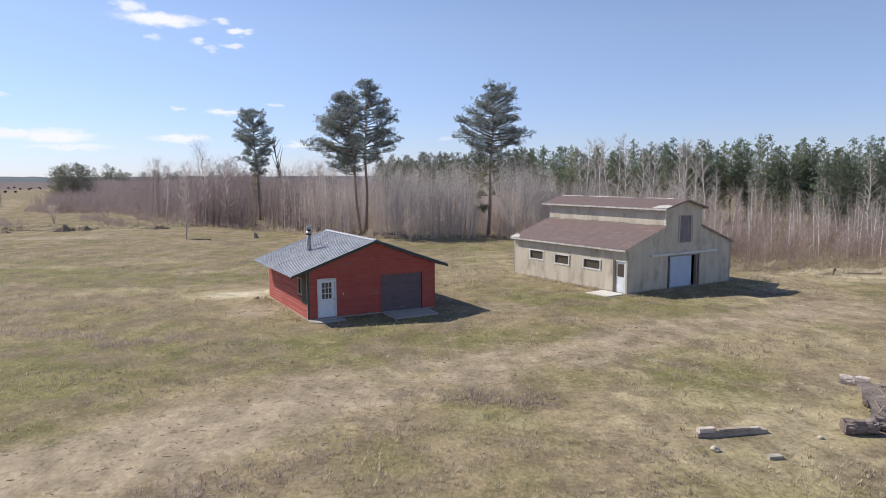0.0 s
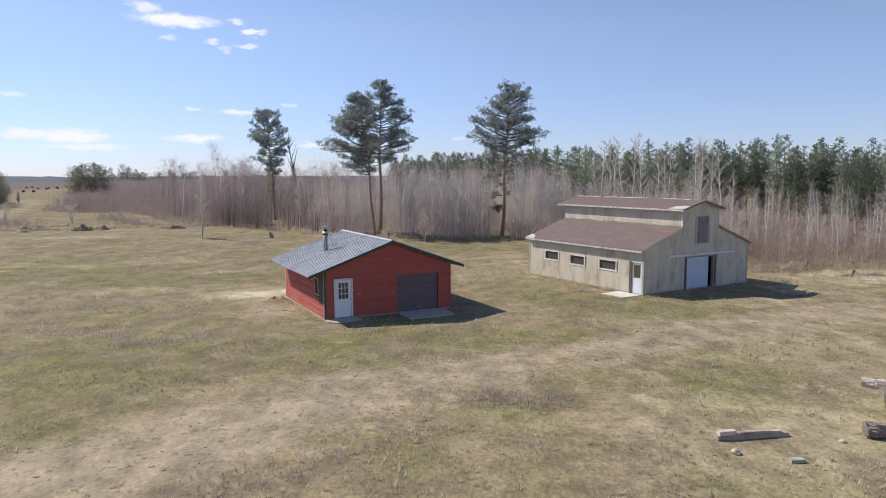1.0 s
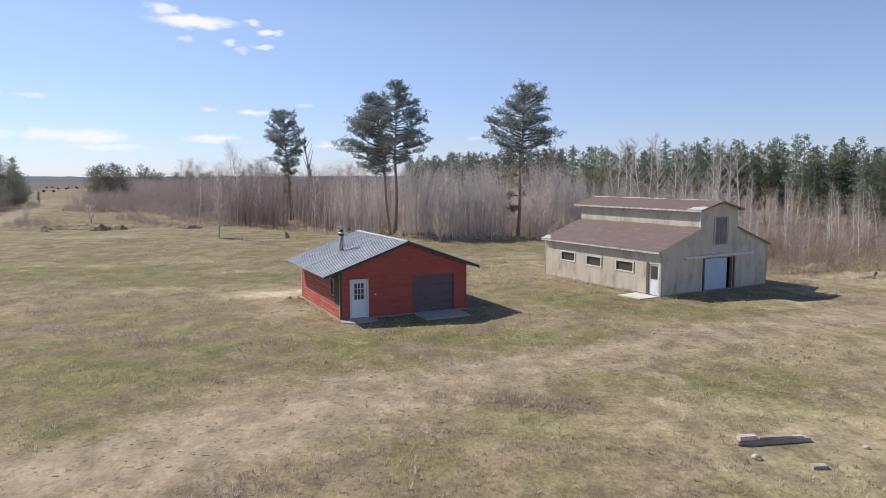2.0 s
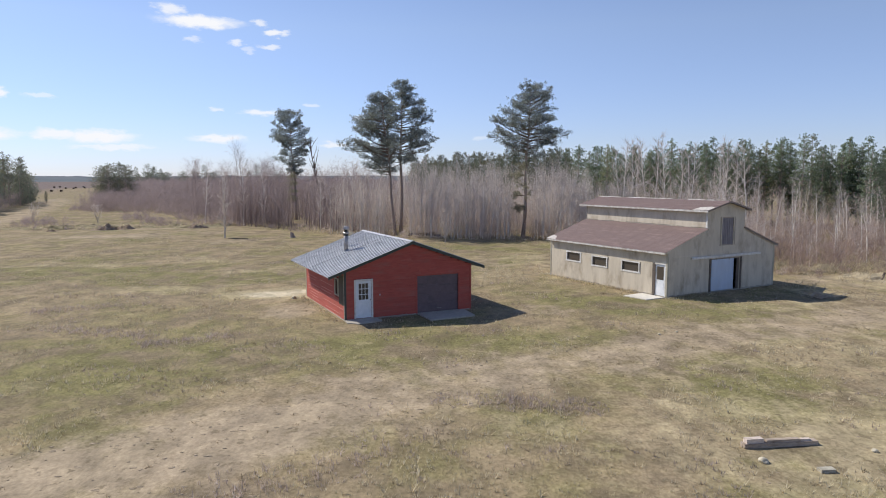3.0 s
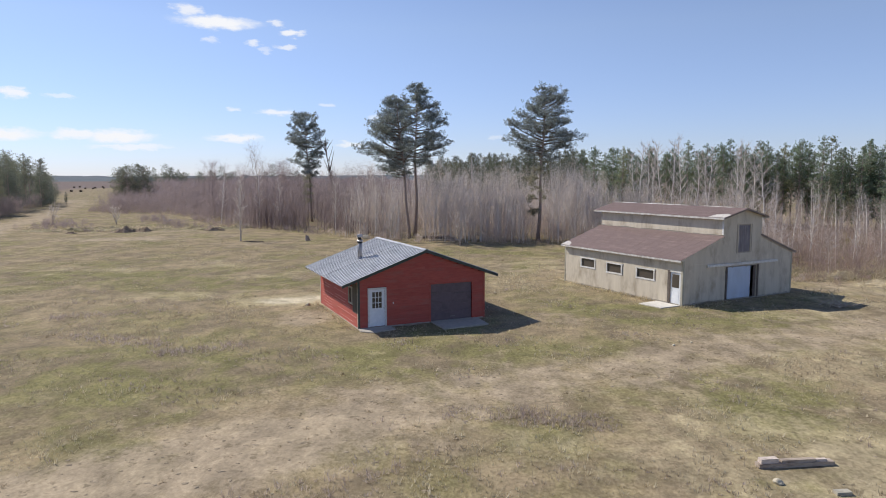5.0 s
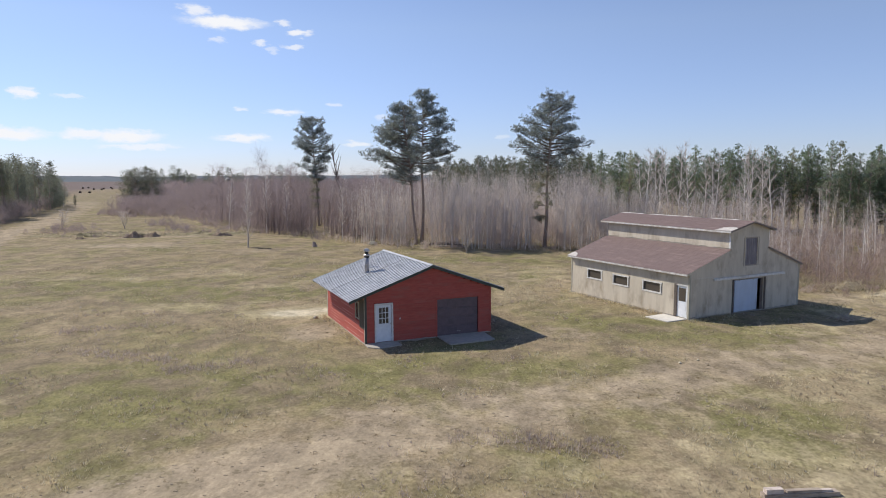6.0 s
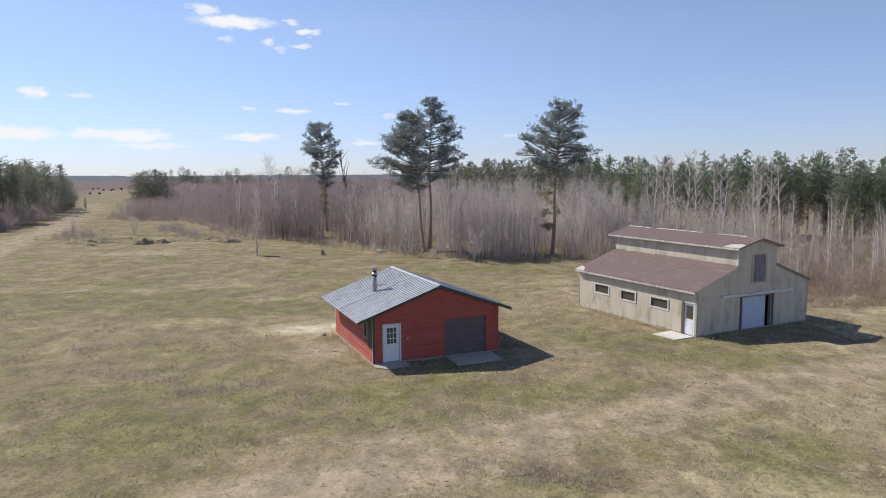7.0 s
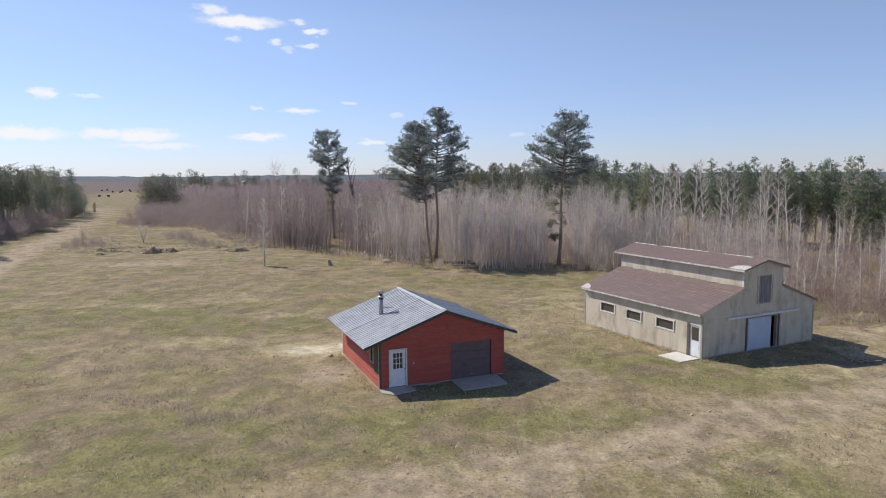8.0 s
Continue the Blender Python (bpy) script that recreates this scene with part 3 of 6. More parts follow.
def make_grass(name, count, box_, tall, wide, blades, label, seed, straw_bias=0.0, mat=None, on_track=False, along=None, band=0.45, out=0.07, drift=None):
    """Tufts of a few blades each over a stretch of the field; fewer where the soil is bare."""
    rng = np.random.default_rng(seed)
    x0, x1, y0, y1 = box_
    xs, ys = rng.uniform(x0, x1, count), y0 + (y1 - y0) * rng.uniform(0, 1, count) ** 1.5
    keep, tone, zs, big, dead = [], [], [], [], []
    for i in range(count):
        x, y = xs[i], ys[i]
        if abs(x) > 0.80 * y + 3:
            continue
        if along and segment(x, y, along) > band * rng.uniform(0.25, 1.15):
            continue
        inside = False
        for (ox, oy, ang, w, l) in ((-7.13, 34.94, 28.26, 7.49, 8.17), (11.74, 42.52, 32.23, 10.49, 11.5)):
            c, s = math.cos(radians(ang)), math.sin(radians(ang))
            u, v = c * (x - ox) + s * (y - oy), -s * (x - ox) + c * (y - oy)
            inside |= -0.2 < u < w + 0.2 and -0.15 < v < l + 0.2
            inside |= w < 8 and (3.9 < u < 7.1 and -2.1 < v < 0 or -0.1 < u < 1.8 and -1.1 < v < 0)
            inside |= w > 8 and -1.8 < u < 0 and -0.1 < v < 2.1
        if inside:
            continue
        bare, straw, lush = cover_at(x, y)
        patch = noise.noise(Vector((x * 0.35, y * 0.35, 11.0)))
        if drift is not None and noise.noise(Vector((x * 0.42, y * 0.42, drift))) + 0.5 * noise.noise(Vector((x * 1.7, y * 1.7, drift))) < 0.34:
            continue
        if not on_track and not along and rng.uniform() < max(bare * 1.7, straw - 0.2) + 0.38 - 1.3 * patch:
            continue
        if on_track and rng.uniform() > 0.05 + 0.8 * bare + 0.5 * patch:
            continue
        keep.append(i)
        zs.append(height(x, y))
        tone.append(min(1, max(0, 0.55 + 0.6 * straw - 0.85 * lush + 0.8 * patch + straw_bias + rng.normal(0, 0.16))))
        gone = noise.noise(Vector((x * 0.24, y * 0.30, 17.0))) + 0.6 * noise.noise(Vector((x * 0.8, y * 0.9, 23.0)))
        dead.append(min(0.85, max(0.0, 0.15 + 1.7 * gone - 0.5 * lush - 0.5 * straw)))
        big.append((0.75 + 0.5 * patch) * rng.uniform(0.6, 1.4))
    keep = np.array(keep)
    n = len(keep)
    base = np.stack([xs[keep], ys[keep], np.array(zs) - 0.01], 1)
    size = np.array(big)
    verts = np.empty((n, blades, 3, 3))
    for b in range(blades):
        a = rng.uniform(0, 2 * math.pi, n)
        lean, reach = rng.uniform(0.1, 0.95, n), rng.uniform(0.0, out, n)
        d = np.stack([np.cos(a), np.sin(a), np.zeros(n)], 1)
        side = np.stack([-np.sin(a), np.cos(a), np.zeros(n)], 1) * (wide * rng.uniform(0.6, 1.3, n))[:, None]
        foot = base + d * reach[:, None]
        h = tall * size * rng.uniform(0.6, 1.2, n)
        verts[:, b, 0], verts[:, b, 1] = foot - side, foot + side
        verts[:, b, 2] = foot + d * (h * lean)[:, None] + np.array([0, 0, 1]) * (h * np.sqrt(1 - 0.6 * lean ** 2))[:, None]
    me = raw_mesh(name, verts.reshape(-1, 3), np.arange(n * blades * 3).reshape(-1, 3), mat or GRASS)
    at = me.attributes.new("tone", "FLOAT", "POINT")
    at.data.foreach_set("value", np.repeat(np.array(tone, np.float32), blades * 3))
    at = me.attributes.new("dull", "FLOAT", "POINT")
    at.data.foreach_set("value", np.repeat(np.array(dead, np.float32), blades * 3))
    tagged(new(name, me), label, "grass", kind="stuff")


make_grass("field_grass", 100000, (-44, 40, 12, 84), 0.10, 0.010, 4, "short dry tufts of straw and green grass on the field", 4)
make_grass("tall_grass", 9000, (-44, 38, 13, 86), 0.20, 0.012, 6, "taller bleached grass clumps standing in the field", 9, 0.3)
make_grass("weeds", 3000, (-26, 34, 12, 58), 0.055, 0.018, 22, "brown weed rosettes on the bare track and thin grass", 15, 0.0, WEED, True, out=0.17)
make_grass("dead_weeds", 42000, (-30, 30, 12, 62), 0.17, 0.010, 7, "drifts of dead brown weed stalks in the grass", 19, 0.0, DEAD_WEED, drift=31.0)
for k, (line, band) in enumerate(([[(-15.2, 29.6), (-12.2, 31.2)], 0.9], [[(-6.4, 15.2), (-2.6, 18.6)], 1.2], [[(-21.0, 32.3), (-16.2, 31.1)], 0.9], [[(-25.0, 37.0), (-20.5, 38.8)], 1.1], [[(-1.0, 22.6), (3.5, 22.0)], 0.9])):
    (ax, ay), (bx, by) = line
    make_grass("dead_weeds", 620, (min(ax, bx) - band, max(ax, bx) + band, min(ay, by) - band, max(ay, by) + band), 0.22, 0.009, 9, "patch of dead mauve weed stalks standing in the grass", 70 + k, 0.0, DEAD_WEED, False, line, band, 0.12)
make_grass("straw_sprigs", 3600, (-22, 26, 12, 44), 0.20, 0.011, 8, "pale straw sprigs standing in the short grass", 18, 0.6)
make_grass("wall_weeds", 24000, (4, 22, 41, 56), 0.24, 0.012, 6, "dry weeds along the foot of the barn's walls", 16, 0.25, None, False, [(5.2, 52.6), (11.4, 42.7), (11.9, 42.2), (14.8, 44.1)])
make_grass("corner_weeds", 12000, (-13, 1, 33, 46), 0.12, 0.012, 6, "dry weeds along the foot of the workshop's walls", 17, 0.2, None, False, [(-11.3, 42.2), (-7.4, 34.9)])


def make_clods():
    """Low clods of dug turf scattered over the bare track and its margins."""
    rng = np.random.default_rng(27)
    out = []
    while len(out) < 750:
        x, y = rng.uniform(-24, 24), 12 + 36 * rng.uniform() ** 1.3
        if abs(x) > 0.8 * y + 2 or -9 < x < 2 and y > 31:
            continue
        if rng.uniform() > 0.06 + 1.1 * max(0.0, cover_at(x, y)[0]):
            continue
        r_, h, n = 0.03 + 0.07 * rng.uniform() ** 2, rng.uniform(0.006, 0.018), 7
        a = np.arange(n) * 2 * math.pi / n + rng.uniform(0, 6)
        ring = np.stack([x + np.cos(a) * r_ * rng.uniform(0.8, 2.0) * rng.uniform(0.7, 1.2, n), y + np.sin(a) * r_ * rng.uniform(0.6, 1.2, n), np.full(n, height(x, y) - 0.015)], 1)
        crown = ring * 1.0
        crown[:, :2] = np.array([x, y]) + (ring[:, :2] - np.array([x, y])) * rng.uniform(0.5, 0.8, n)[:, None]
        crown[:, 2] += h * rng.uniform(0.6, 1.2, n) + 0.015
        top = np.array([x, y, height(x, y) + h])
        tris = []
        for i in range(n):
            j = (i + 1) % n
            tris += [ring[i], ring[j], crown[j], ring[i], crown[j], crown[i], crown[i], crown[j], top]
        out.append(np.array(tris))
    v = np.concatenate(out)
    tagged(new("turf_clods", raw_mesh("turf_clods", v, np.arange(len(v)).reshape(-1, 3), CLOD)), "low dark clods of turf on the bare track", "clods", kind="stuff")


make_clods()


# ---- buildings: walls cut by openings, boards ----
def profile_at(profile, u):
    for (a, za), (b, zb) in zip(profile, profile[1:]):
        if a - 1e-6 <= u <= b + 1e-6:
            return za + (zb - za) * (u - a) / (b - a) if b > a else max(za, zb)
    return 0.0


def wall(profile, openings, place, thick):
    """A wall under the line profile (u, z), with rectangular openings (u0, u1, z0, z1). place(u, d, z): a point d behind the face."""
    cuts = sorted({p[0] for p in profile} | {o[0] for o in openings} | {o[1] for o in openings})
    out = Build()
    for a, b in zip(cuts, cuts[1:]):
        if b - a < 1e-4:
            continue
        top_a, top_b = profile_at(profile, a + 1e-5), profile_at(profile, b - 1e-5)
        gaps = sorted((o[2], o[3]) for o in openings if o[0] <= a + 1e-6 and o[1] >= b - 1e-6)
        low = 0.0
        pieces = []
        for z0, z1 in gaps:
            if z0 - low > 1e-3:
                pieces.append((low, low, z0, z0))
            low = z1
        pieces.append((low, low, top_a, top_b))
        for p, q, r, s in pieces:
            quad = [place(a, 0, p), place(b, 0, q), place(b, 0, s), place(a, 0, r)]
            d = Vector(place(a, thick, p)) - Vector(place(a, 0, p))
            out.prism(quad, d)
    # the strips share their corners
    seen, order, verts = {}, [], []
    for p in out.v:
        key = tuple(round(q, 4) for q in p)
        if key not in seen:
            seen[key] = len(verts)
            verts.append(p)
        order.append(seen[key])
    out.v, out.f = verts, [tuple(order[i] for i in f) for f in out.f]
    return out


def spans(a, b, gaps):
    """The interval a..b less the gaps."""
    out = [(a, b)]
    for g0, g1 in gaps:
        nxt = []
        for p, q in out:
            if g1 <= p or g0 >= q:
                nxt.append((p, q))
                continue
            if g0 - p > 0.02:
                nxt.append((p, g0))
            if q - g1 > 0.02:
                nxt.append((g1, q))
        out = nxt
    return out


def lap_boards(parent, profile, openings, place, course, mat, worn=None):
    """Horizontal lap siding: each board is its own piece, thicker at its lower edge."""
    top = max(z for u, z in profile)
    z = 0.06
    while z < top - 0.03:
        z1 = min(z + course, top - 0.005)
        mids = [(u0, u1) for u0, u1, a, b in openings if a < z + course * 0.7 and b > z + course * 0.3]
        inside = [p for p in np.linspace(profile[0][0], profile[-1][0], 240) if profile_at(profile, p) >= z1 - 0.004]
        if inside:
            for a, b in spans(min(inside), max(inside), mids):
                cutpoints = [a, b]
                if b - a > 4.6:
                    cutpoints = [a, a + (b - a) * (0.42 + 0.2 * random.random()), b]
                for p, q in zip(cutpoints, cutpoints[1:]):
                    q -= 0.004
                    bd = Build()
                    bd.add([place(p, -0.034, z), place(q, -0.034, z), place(q, -0.008, z1), place(p, -0.008, z1),
                            place(p, 0, z), place(q, 0, z), place(q, 0, z1), place(p, 0, z1)],
                           [(0, 1, 2, 3), (0, 4, 5, 1), (1, 5, 6, 2), (2, 6, 7, 3), (3, 7, 4, 0)])
                    ob = part("board", bd, mat, parent)
                    if worn and random.random() < 0.8:
                        cut = p + (q - p) * 0.25 * random.random(), q - (q - p) * 0.25 * random.random()
                        part("worn_edge", Build().add([place(cut[0], -0.0365, z - 0.002), place(cut[1], -0.0365, z - 0.002), place(cut[1], -0.0350, z + 0.030), place(cut[0], -0.0350, z + 0.030),
                                                       place(cut[0], -0.02, z - 0.002), place(cut[1], -0.02, z - 0.002)], [(0, 1, 2, 3), (0, 4, 5, 1)]), worn, ob, "worn pale lower edge")
        z += course


def upright_boards(parent, profile, openings, place, width, mat, low=0.0):
    """Vertical siding: one board after the other, cut round the openings and under the roof line."""
    u0, u1 = profile[0][0], profile[-1][0]
    n = max(1, round((u1 - u0) / width))
    step = (u1 - u0) / n
    for i in range(n):
        a, b = u0 + i * step + 0.0015, u0 + (i + 1) * step - 0.0015
        d = 0.016 + 0.003 * random.random()
        foot = low + 0.05 + 0.07 * random.random()
        breaks = [p[0] for p in profile if a < p[0] < b]
        top_a, top_b = profile_at(profile, a), profile_at(profile, b)
        gaps = [(z0 if z0 > 0.2 else -1, z1) for o0, o1, z0, z1 in openings if min(b, o1) - max(a, o0) > 0.5 * (b - a)]
        top = min(top_a, top_b)
        for p, q in spans(foot, top, gaps):
            high = q >= top - 1e-4
            za, zb = (top_a - 0.01, top_b - 0.01) if high else (q, q)
            front = [place(a, -d, p), place(b, -d, p)] + ([place(k, -d, profile_at(profile, k) - 0.01) for k in breaks[:1]] and [place(b, -d, zb), place(breaks[0], -d, profile_at(profile, breaks[0]) - 0.01), place(a, -d, za)] if high and breaks else [place(b, -d, zb), place(a, -d, za)])
            thick = Vector(place(a, -0.001, p)) - Vector(place(a, -d, p))
            part("board", Build().prism(front, thick), mat, parent)


# ---- the red workshop ----
GARAGE = pose(-7.13, 34.94, 0, 0, 0, 28.26)
GW, GL, G_EAVE, G_RIDGE, G_MID = 7.49, 8.17, 2.43, 4.10, 3.85
G_LEFT, G_RIGHT, G_FRONT, G_BACK = 0.92, 0.82, 0.16, 0.06


def roof_z(u):
    if u <= G_MID:
        return G_EAVE + (G_RIDGE - G_EAVE) * (u + G_LEFT) / (G_MID + G_LEFT)
    return G_RIDGE - (G_RIDGE - G_EAVE - 0.08) * (u - G_MID) / (GW + G_RIGHT - G_MID)


def sheet_panel(v0, v1, u0, u1, ribs):
    """A ribbed roof sheet from eave to ridge."""
    b = Build()
    n = ribs * 6
    rows = []
    for i in range(n + 1):
        v = v0 + (v1 - v0) * (i // 6 + (0.0, 0.25, 0.55, 0.58, 0.72, 0.75)[i % 6]) / ribs
        lift = (0.0, 0.0, 0.0, 0.034, 0.034, 0.0)[i % 6]
        rows.append((v, lift))
    for k in range(len(rows) - 1):
        (va, la), (vb, lb) = rows[k], rows[k + 1]
        b.add([(u0, va, roof_z(u0) + la), (u1, va, roof_z(u1) + la), (u1, vb, roof_z(u1) + lb), (u0, vb, roof_z(u0) + lb)], [(0, 1, 2, 3) if u1 > u0 else (3, 2, 1, 0)])
    return b


def panel_door(parent, u0, u1, z0, z1, place, mat, lights, name="door"):
    """A door leaf with a window of small panes above and a raised panel below; returns the leaf."""
    def slab(a, b, d0, d1, lo, hi):
        return Build().prism([place(a, d0, lo), place(b, d0, lo), place(b, d0, hi), place(a, d0, hi)], Vector(place(a, d1, lo)) - Vector(place(a, d0, lo)))
    leaf = part(name, slab(u0, u1, 0.02, 0.065, z0, z1), mat, parent)
    cols, rows, (la, lb, lc, ld) = lights
    part("glazing", slab(la, lb, 0.008, 0.016, lc, ld), GLASS, leaf, "dark glass panes")
    bars = []
    w = 0.028
    for i in range(cols + 1):
        x = la + (lb - la) * i / cols
        bars.append((x - w / 2, x + w / 2, lc, ld))
    for j in range(rows + 1):
        z = lc + (ld - lc) * j / rows
        bars.append((la, lb, z - w / 2, z + w / 2))
    for k, (a, b, c, d) in enumerate(bars):
        part("glazing_bar", slab(a, b, -0.004 - 0.002 * (k > cols), 0.007, c, d), mat, leaf)
    mid = (u0 + u1) / 2
    for a, b in ((u0 + 0.11, mid - 0.04), (mid + 0.04, u1 - 0.11)):
        part("raised_panel", slab(a, b, 0.006, 0.019, z0 + 0.16, lc - 0.16), mat, leaf)
    knob = Build().tube([place(u1 - 0.07, 0.02, z0 + 0.98), place(u1 - 0.07, -0.05, z0 + 0.98), place(u1 - 0.07, -0.07, z0 + 0.98)], [0.014, 0.02, 0.03], 8)
    part("knob", knob, STEEL, leaf, "brushed metal door knob")
    return leaf


def trim_frame(parent, u0, u1, z0, z1, w, place, mat, sill=True, proud=0.045):
    def slab(a, b, lo, hi):
        return Build().prism([place(a, -proud, lo), place(b, -proud, lo), place(b, -proud, hi), place(a, -proud, hi)], Vector(place(a, 0.03, lo)) - Vector(place(a, -proud, lo)))
    part("jamb", slab(u0 - w, u0, z0, z1), mat, parent)
    part("jamb", slab(u1, u1 + w, z0, z1), mat, parent)
    ear = 0.05 if sill else 0.0
    part("head", slab(u0 - w - ear, u1 + w + ear, z1, z1 + w), mat, parent)
    if sill:
        part("sill", slab(u0 - w - 0.03, u1 + w + 0.03, z0 - w, z0), mat, parent)


def make_garage():
    g = thing("workshop", GARAGE, "small red wooden workshop with a grey ribbed metal roof", "workshop")
    front = lambda u, d, z: (u, d, z)
    left = lambda v, d, z: (d, v, z)
    right = lambda v, d, z: (GW - d, v, z)
    back = lambda u, d, z: (u, GL - d, z)
    gable = [(0.0, roof_z(0) - 0.05), (G_MID, roof_z(G_MID) - 0.05), (GW, roof_z(GW) - 0.05)]
    side = [(0.10, roof_z(0) - 0.05), (GL - 0.10, roof_z(0) - 0.05)]
    side_r = [(0.10, roof_z(GW) - 0.05), (GL - 0.10, roof_z(GW) - 0.05)]
    doors = [(0.60, 1.48, 0.06, 2.08), (4.16, 6.70, 0.02, 2.13)]
    win = [(1.05, 1.72, 1.22, 2.05)]
    wf = part("front_wall", wall(gable, doors, front, 0.10), RED_WALL, g, "red board wall in shade")
    wb = part("back_wall", wall(gable, [], back, 0.10), RED_WALL, g)
    wl_ = part("side_wall", wall(side, win, left, 0.10), RED_WALL, g)
    wr = part("side_wall", wall(side_r, [], right, 0.10), RED_WALL, g)
    inset = [(0.08, gable[0][1]), gable[1], (GW - 0.08, gable[2][1])]
    lap_boards(wf, inset, [(a - 0.09, b + 0.09, c - 0.1, d + 0.09) for a, b, c, d in doors], front, 0.165, RED)
    lap_boards(wl_, side, [(a - 0.07, b + 0.07, c - 0.07, d + 0.07) for a, b, c, d in win], left, 0.165, RED, WORN_EDGE)
    lap_boards(wr, side_r, [], right, 0.165, RED)
    lap_boards(wb, inset, [], back, 0.165, RED)
    # corner posts: dark towards the front, pale towards the sides
    for u in (0.0, GW):
        s = -1 if u == 0 else 1
        a, b = sorted((u - s * 0.08, u + s * 0.036))
        part("corner_board", box((a, -0.036, 0.02), (b, 0.0, roof_z(u) - 0.08)), GREEN_TRIM if u == 0 else RED, g, "dark green corner board" if u == 0 else "red corner board")
        a, b = sorted((u + s * 0.001, u + s * 0.036))
        part("corner_board", box((a, 0.001, 0.02), (b, 0.09, roof_z(u) - 0.08)), PALE_TRIM, g, "weathered pale corner board")
        part("corner_board", box((a, GL - 0.09, 0.02), (b, GL + 0.03, roof_z(u) - 0.08)), PALE_TRIM, g, "weathered pale corner board")
    part("footing", Build().box((-0.03, -0.03, -0.25), (GW + 0.03, GL + 0.03, 0.055)), CONCRETE, g, "low concrete footing")
    # roof
    roof = part("roof", Build().prism([(-G_LEFT, -G_FRONT, roof_z(-G_LEFT) - 0.05), (G_MID, -G_FRONT, G_RIDGE - 0.05), (GW + G_RIGHT, -G_FRONT, roof_z(GW + G_RIGHT) - 0.05),
                                       (GW + G_RIGHT, -G_FRONT, roof_z(GW + G_RIGHT) - 0.01), (G_MID, -G_FRONT, G_RIDGE - 0.01), (-G_LEFT, -G_FRONT, roof_z(-G_LEFT) - 0.01)], (0, GL + G_FRONT + G_BACK, 0)), DARK_WOOD, g, "dark wooden roof deck")
    count = 9
    for i in range(count):
        a = -G_FRONT - 0.03 + (GL + G_FRONT + G_BACK + 0.06) * i / count
        b = -G_FRONT - 0.03 + (GL + G_FRONT + G_BACK + 0.06) * (i + 1) / count
        part("roof_sheet", sheet_panel(a, b, -G_LEFT - 0.04, G_MID, 3), TIN, roof, "grey ribbed metal sheet")
        part("roof_sheet", sheet_panel(a, b, GW + G_RIGHT + 0.04, G_MID, 3), TIN, roof, "grey ribbed metal sheet")
    cap = Build().prism([(G_MID - 0.16, -G_FRONT - 0.04, roof_z(G_MID - 0.16) + 0.036), (G_MID, -G_FRONT - 0.04, G_RIDGE + 0.040), (G_MID + 0.16, -G_FRONT - 0.04, roof_z(G_MID + 0.16) + 0.036), (G_MID, -G_FRONT - 0.04, G_RIDGE + 0.030)], (0, GL + G_FRONT + G_BACK + 0.08, 0))
    part("ridge_cap", cap, TIN, roof)
    # barge boards and eave boards
    for v in (-G_FRONT - 0.025, GL + G_BACK):
        for a, b in ((-G_LEFT, G_MID), (G_MID, GW + G_RIGHT)):
            part("barge_board", Build().prism([(a, v, roof_z(a) - 0.16), (b, v, roof_z(b) - 0.16), (b, v, roof_z(b) - 0.005), (a, v, roof_z(a) - 0.005)], (0, 0.024, 0)), GREEN_TRIM, roof, "dark green barge board")
    for u in (-G_LEFT - 0.02, GW + G_RIGHT):
        part("eave_board", box((u, -G_FRONT, roof_z(u) - (0.06 if u < 0 else 0.14)), (u + 0.02, GL + G_BACK, roof_z(u) - 0.012)), TIN if u < 0 else GREEN_TRIM, roof, "grey eave edging" if u < 0 else "dark green eave board")
    # white entrance door
    door = panel_door(g, 0.60, 1.48, 0.07, 2.08, front, WHITE, (3, 3, (0.76, 1.32, 1.05, 1.95)), "entrance_door")
    trim_frame(door, 0.60, 1.48, 0.07, 2.08, 0.085, front, WHITE_TRIM, sill=False)
    # overhead door of four sections, each with shallow panels
    od = part("overhead_door", box((4.16, 0.075, 0.02), (6.70, 0.10, 2.13)), DARK_DOOR, g, "closed charcoal overhead door")
    for j in range(4):
        z0, z1 = 0.03 + 0.525 * j, 0.03 + 0.525 * (j + 1) - 0.012
        sec = part("section", box((4.17, 0.045, z0), (6.69, 0.074, z1)), DARK_DOOR, od)
        for i in range(4):
            a = 4.24 + 0.62 * i
            part("panel", box((a, 0.0415, z0 + 0.10), (a + 0.54, 0.044, z1 - 0.10)), DARK_DOOR, sec)
    part("door_lift", Build().tube([(5.36, 0.03, 0.24), (5.50, 0.005, 0.24), (5.64, 0.03, 0.24)], [0.012, 0.012, 0.012], 6), STEEL, od, "metal lift handle")
    for a, b in ((4.07, 4.16), (6.70, 6.79)):
        part("door_jamb", box((a, -0.032, 0.03), (b, 0.03, 2.13)), RED, g, "red door jamb")
    part("door_head", box((4.07, -0.032, 2.13), (6.79, 0.03, 2.22)), RED, g, "red door head")
    # side window
    w = part("window", Build().prism([left(1.05, 0.05, 1.22), left(1.72, 0.05, 1.22), left(1.72, 0.05, 2.05), left(1.05, 0.05, 2.05)], (0.012, 0, 0)), GLASS, g, "small dark window")
    trim_frame(w, 1.05, 1.72, 1.22, 2.05, 0.065, left, PALE_TRIM)
    part("mullion", Build().prism([left(1.365, 0.01, 1.22), left(1.405, 0.01, 1.22), left(1.405, 0.01, 2.05), left(1.365, 0.01, 2.05)], (0.03, 0, 0)), PALE_TRIM, w)
    # flat dark olive panel between the window and the front corner
    part("shutter", box((-0.040, 0.10, 0.78), (-0.029, 0.96, 2.40)), PANEL_OLIVE, g, "flat dark olive panel beside the small window")
    # flue with flashing, collar and cap
    fu, fv = 1.42, 4.20
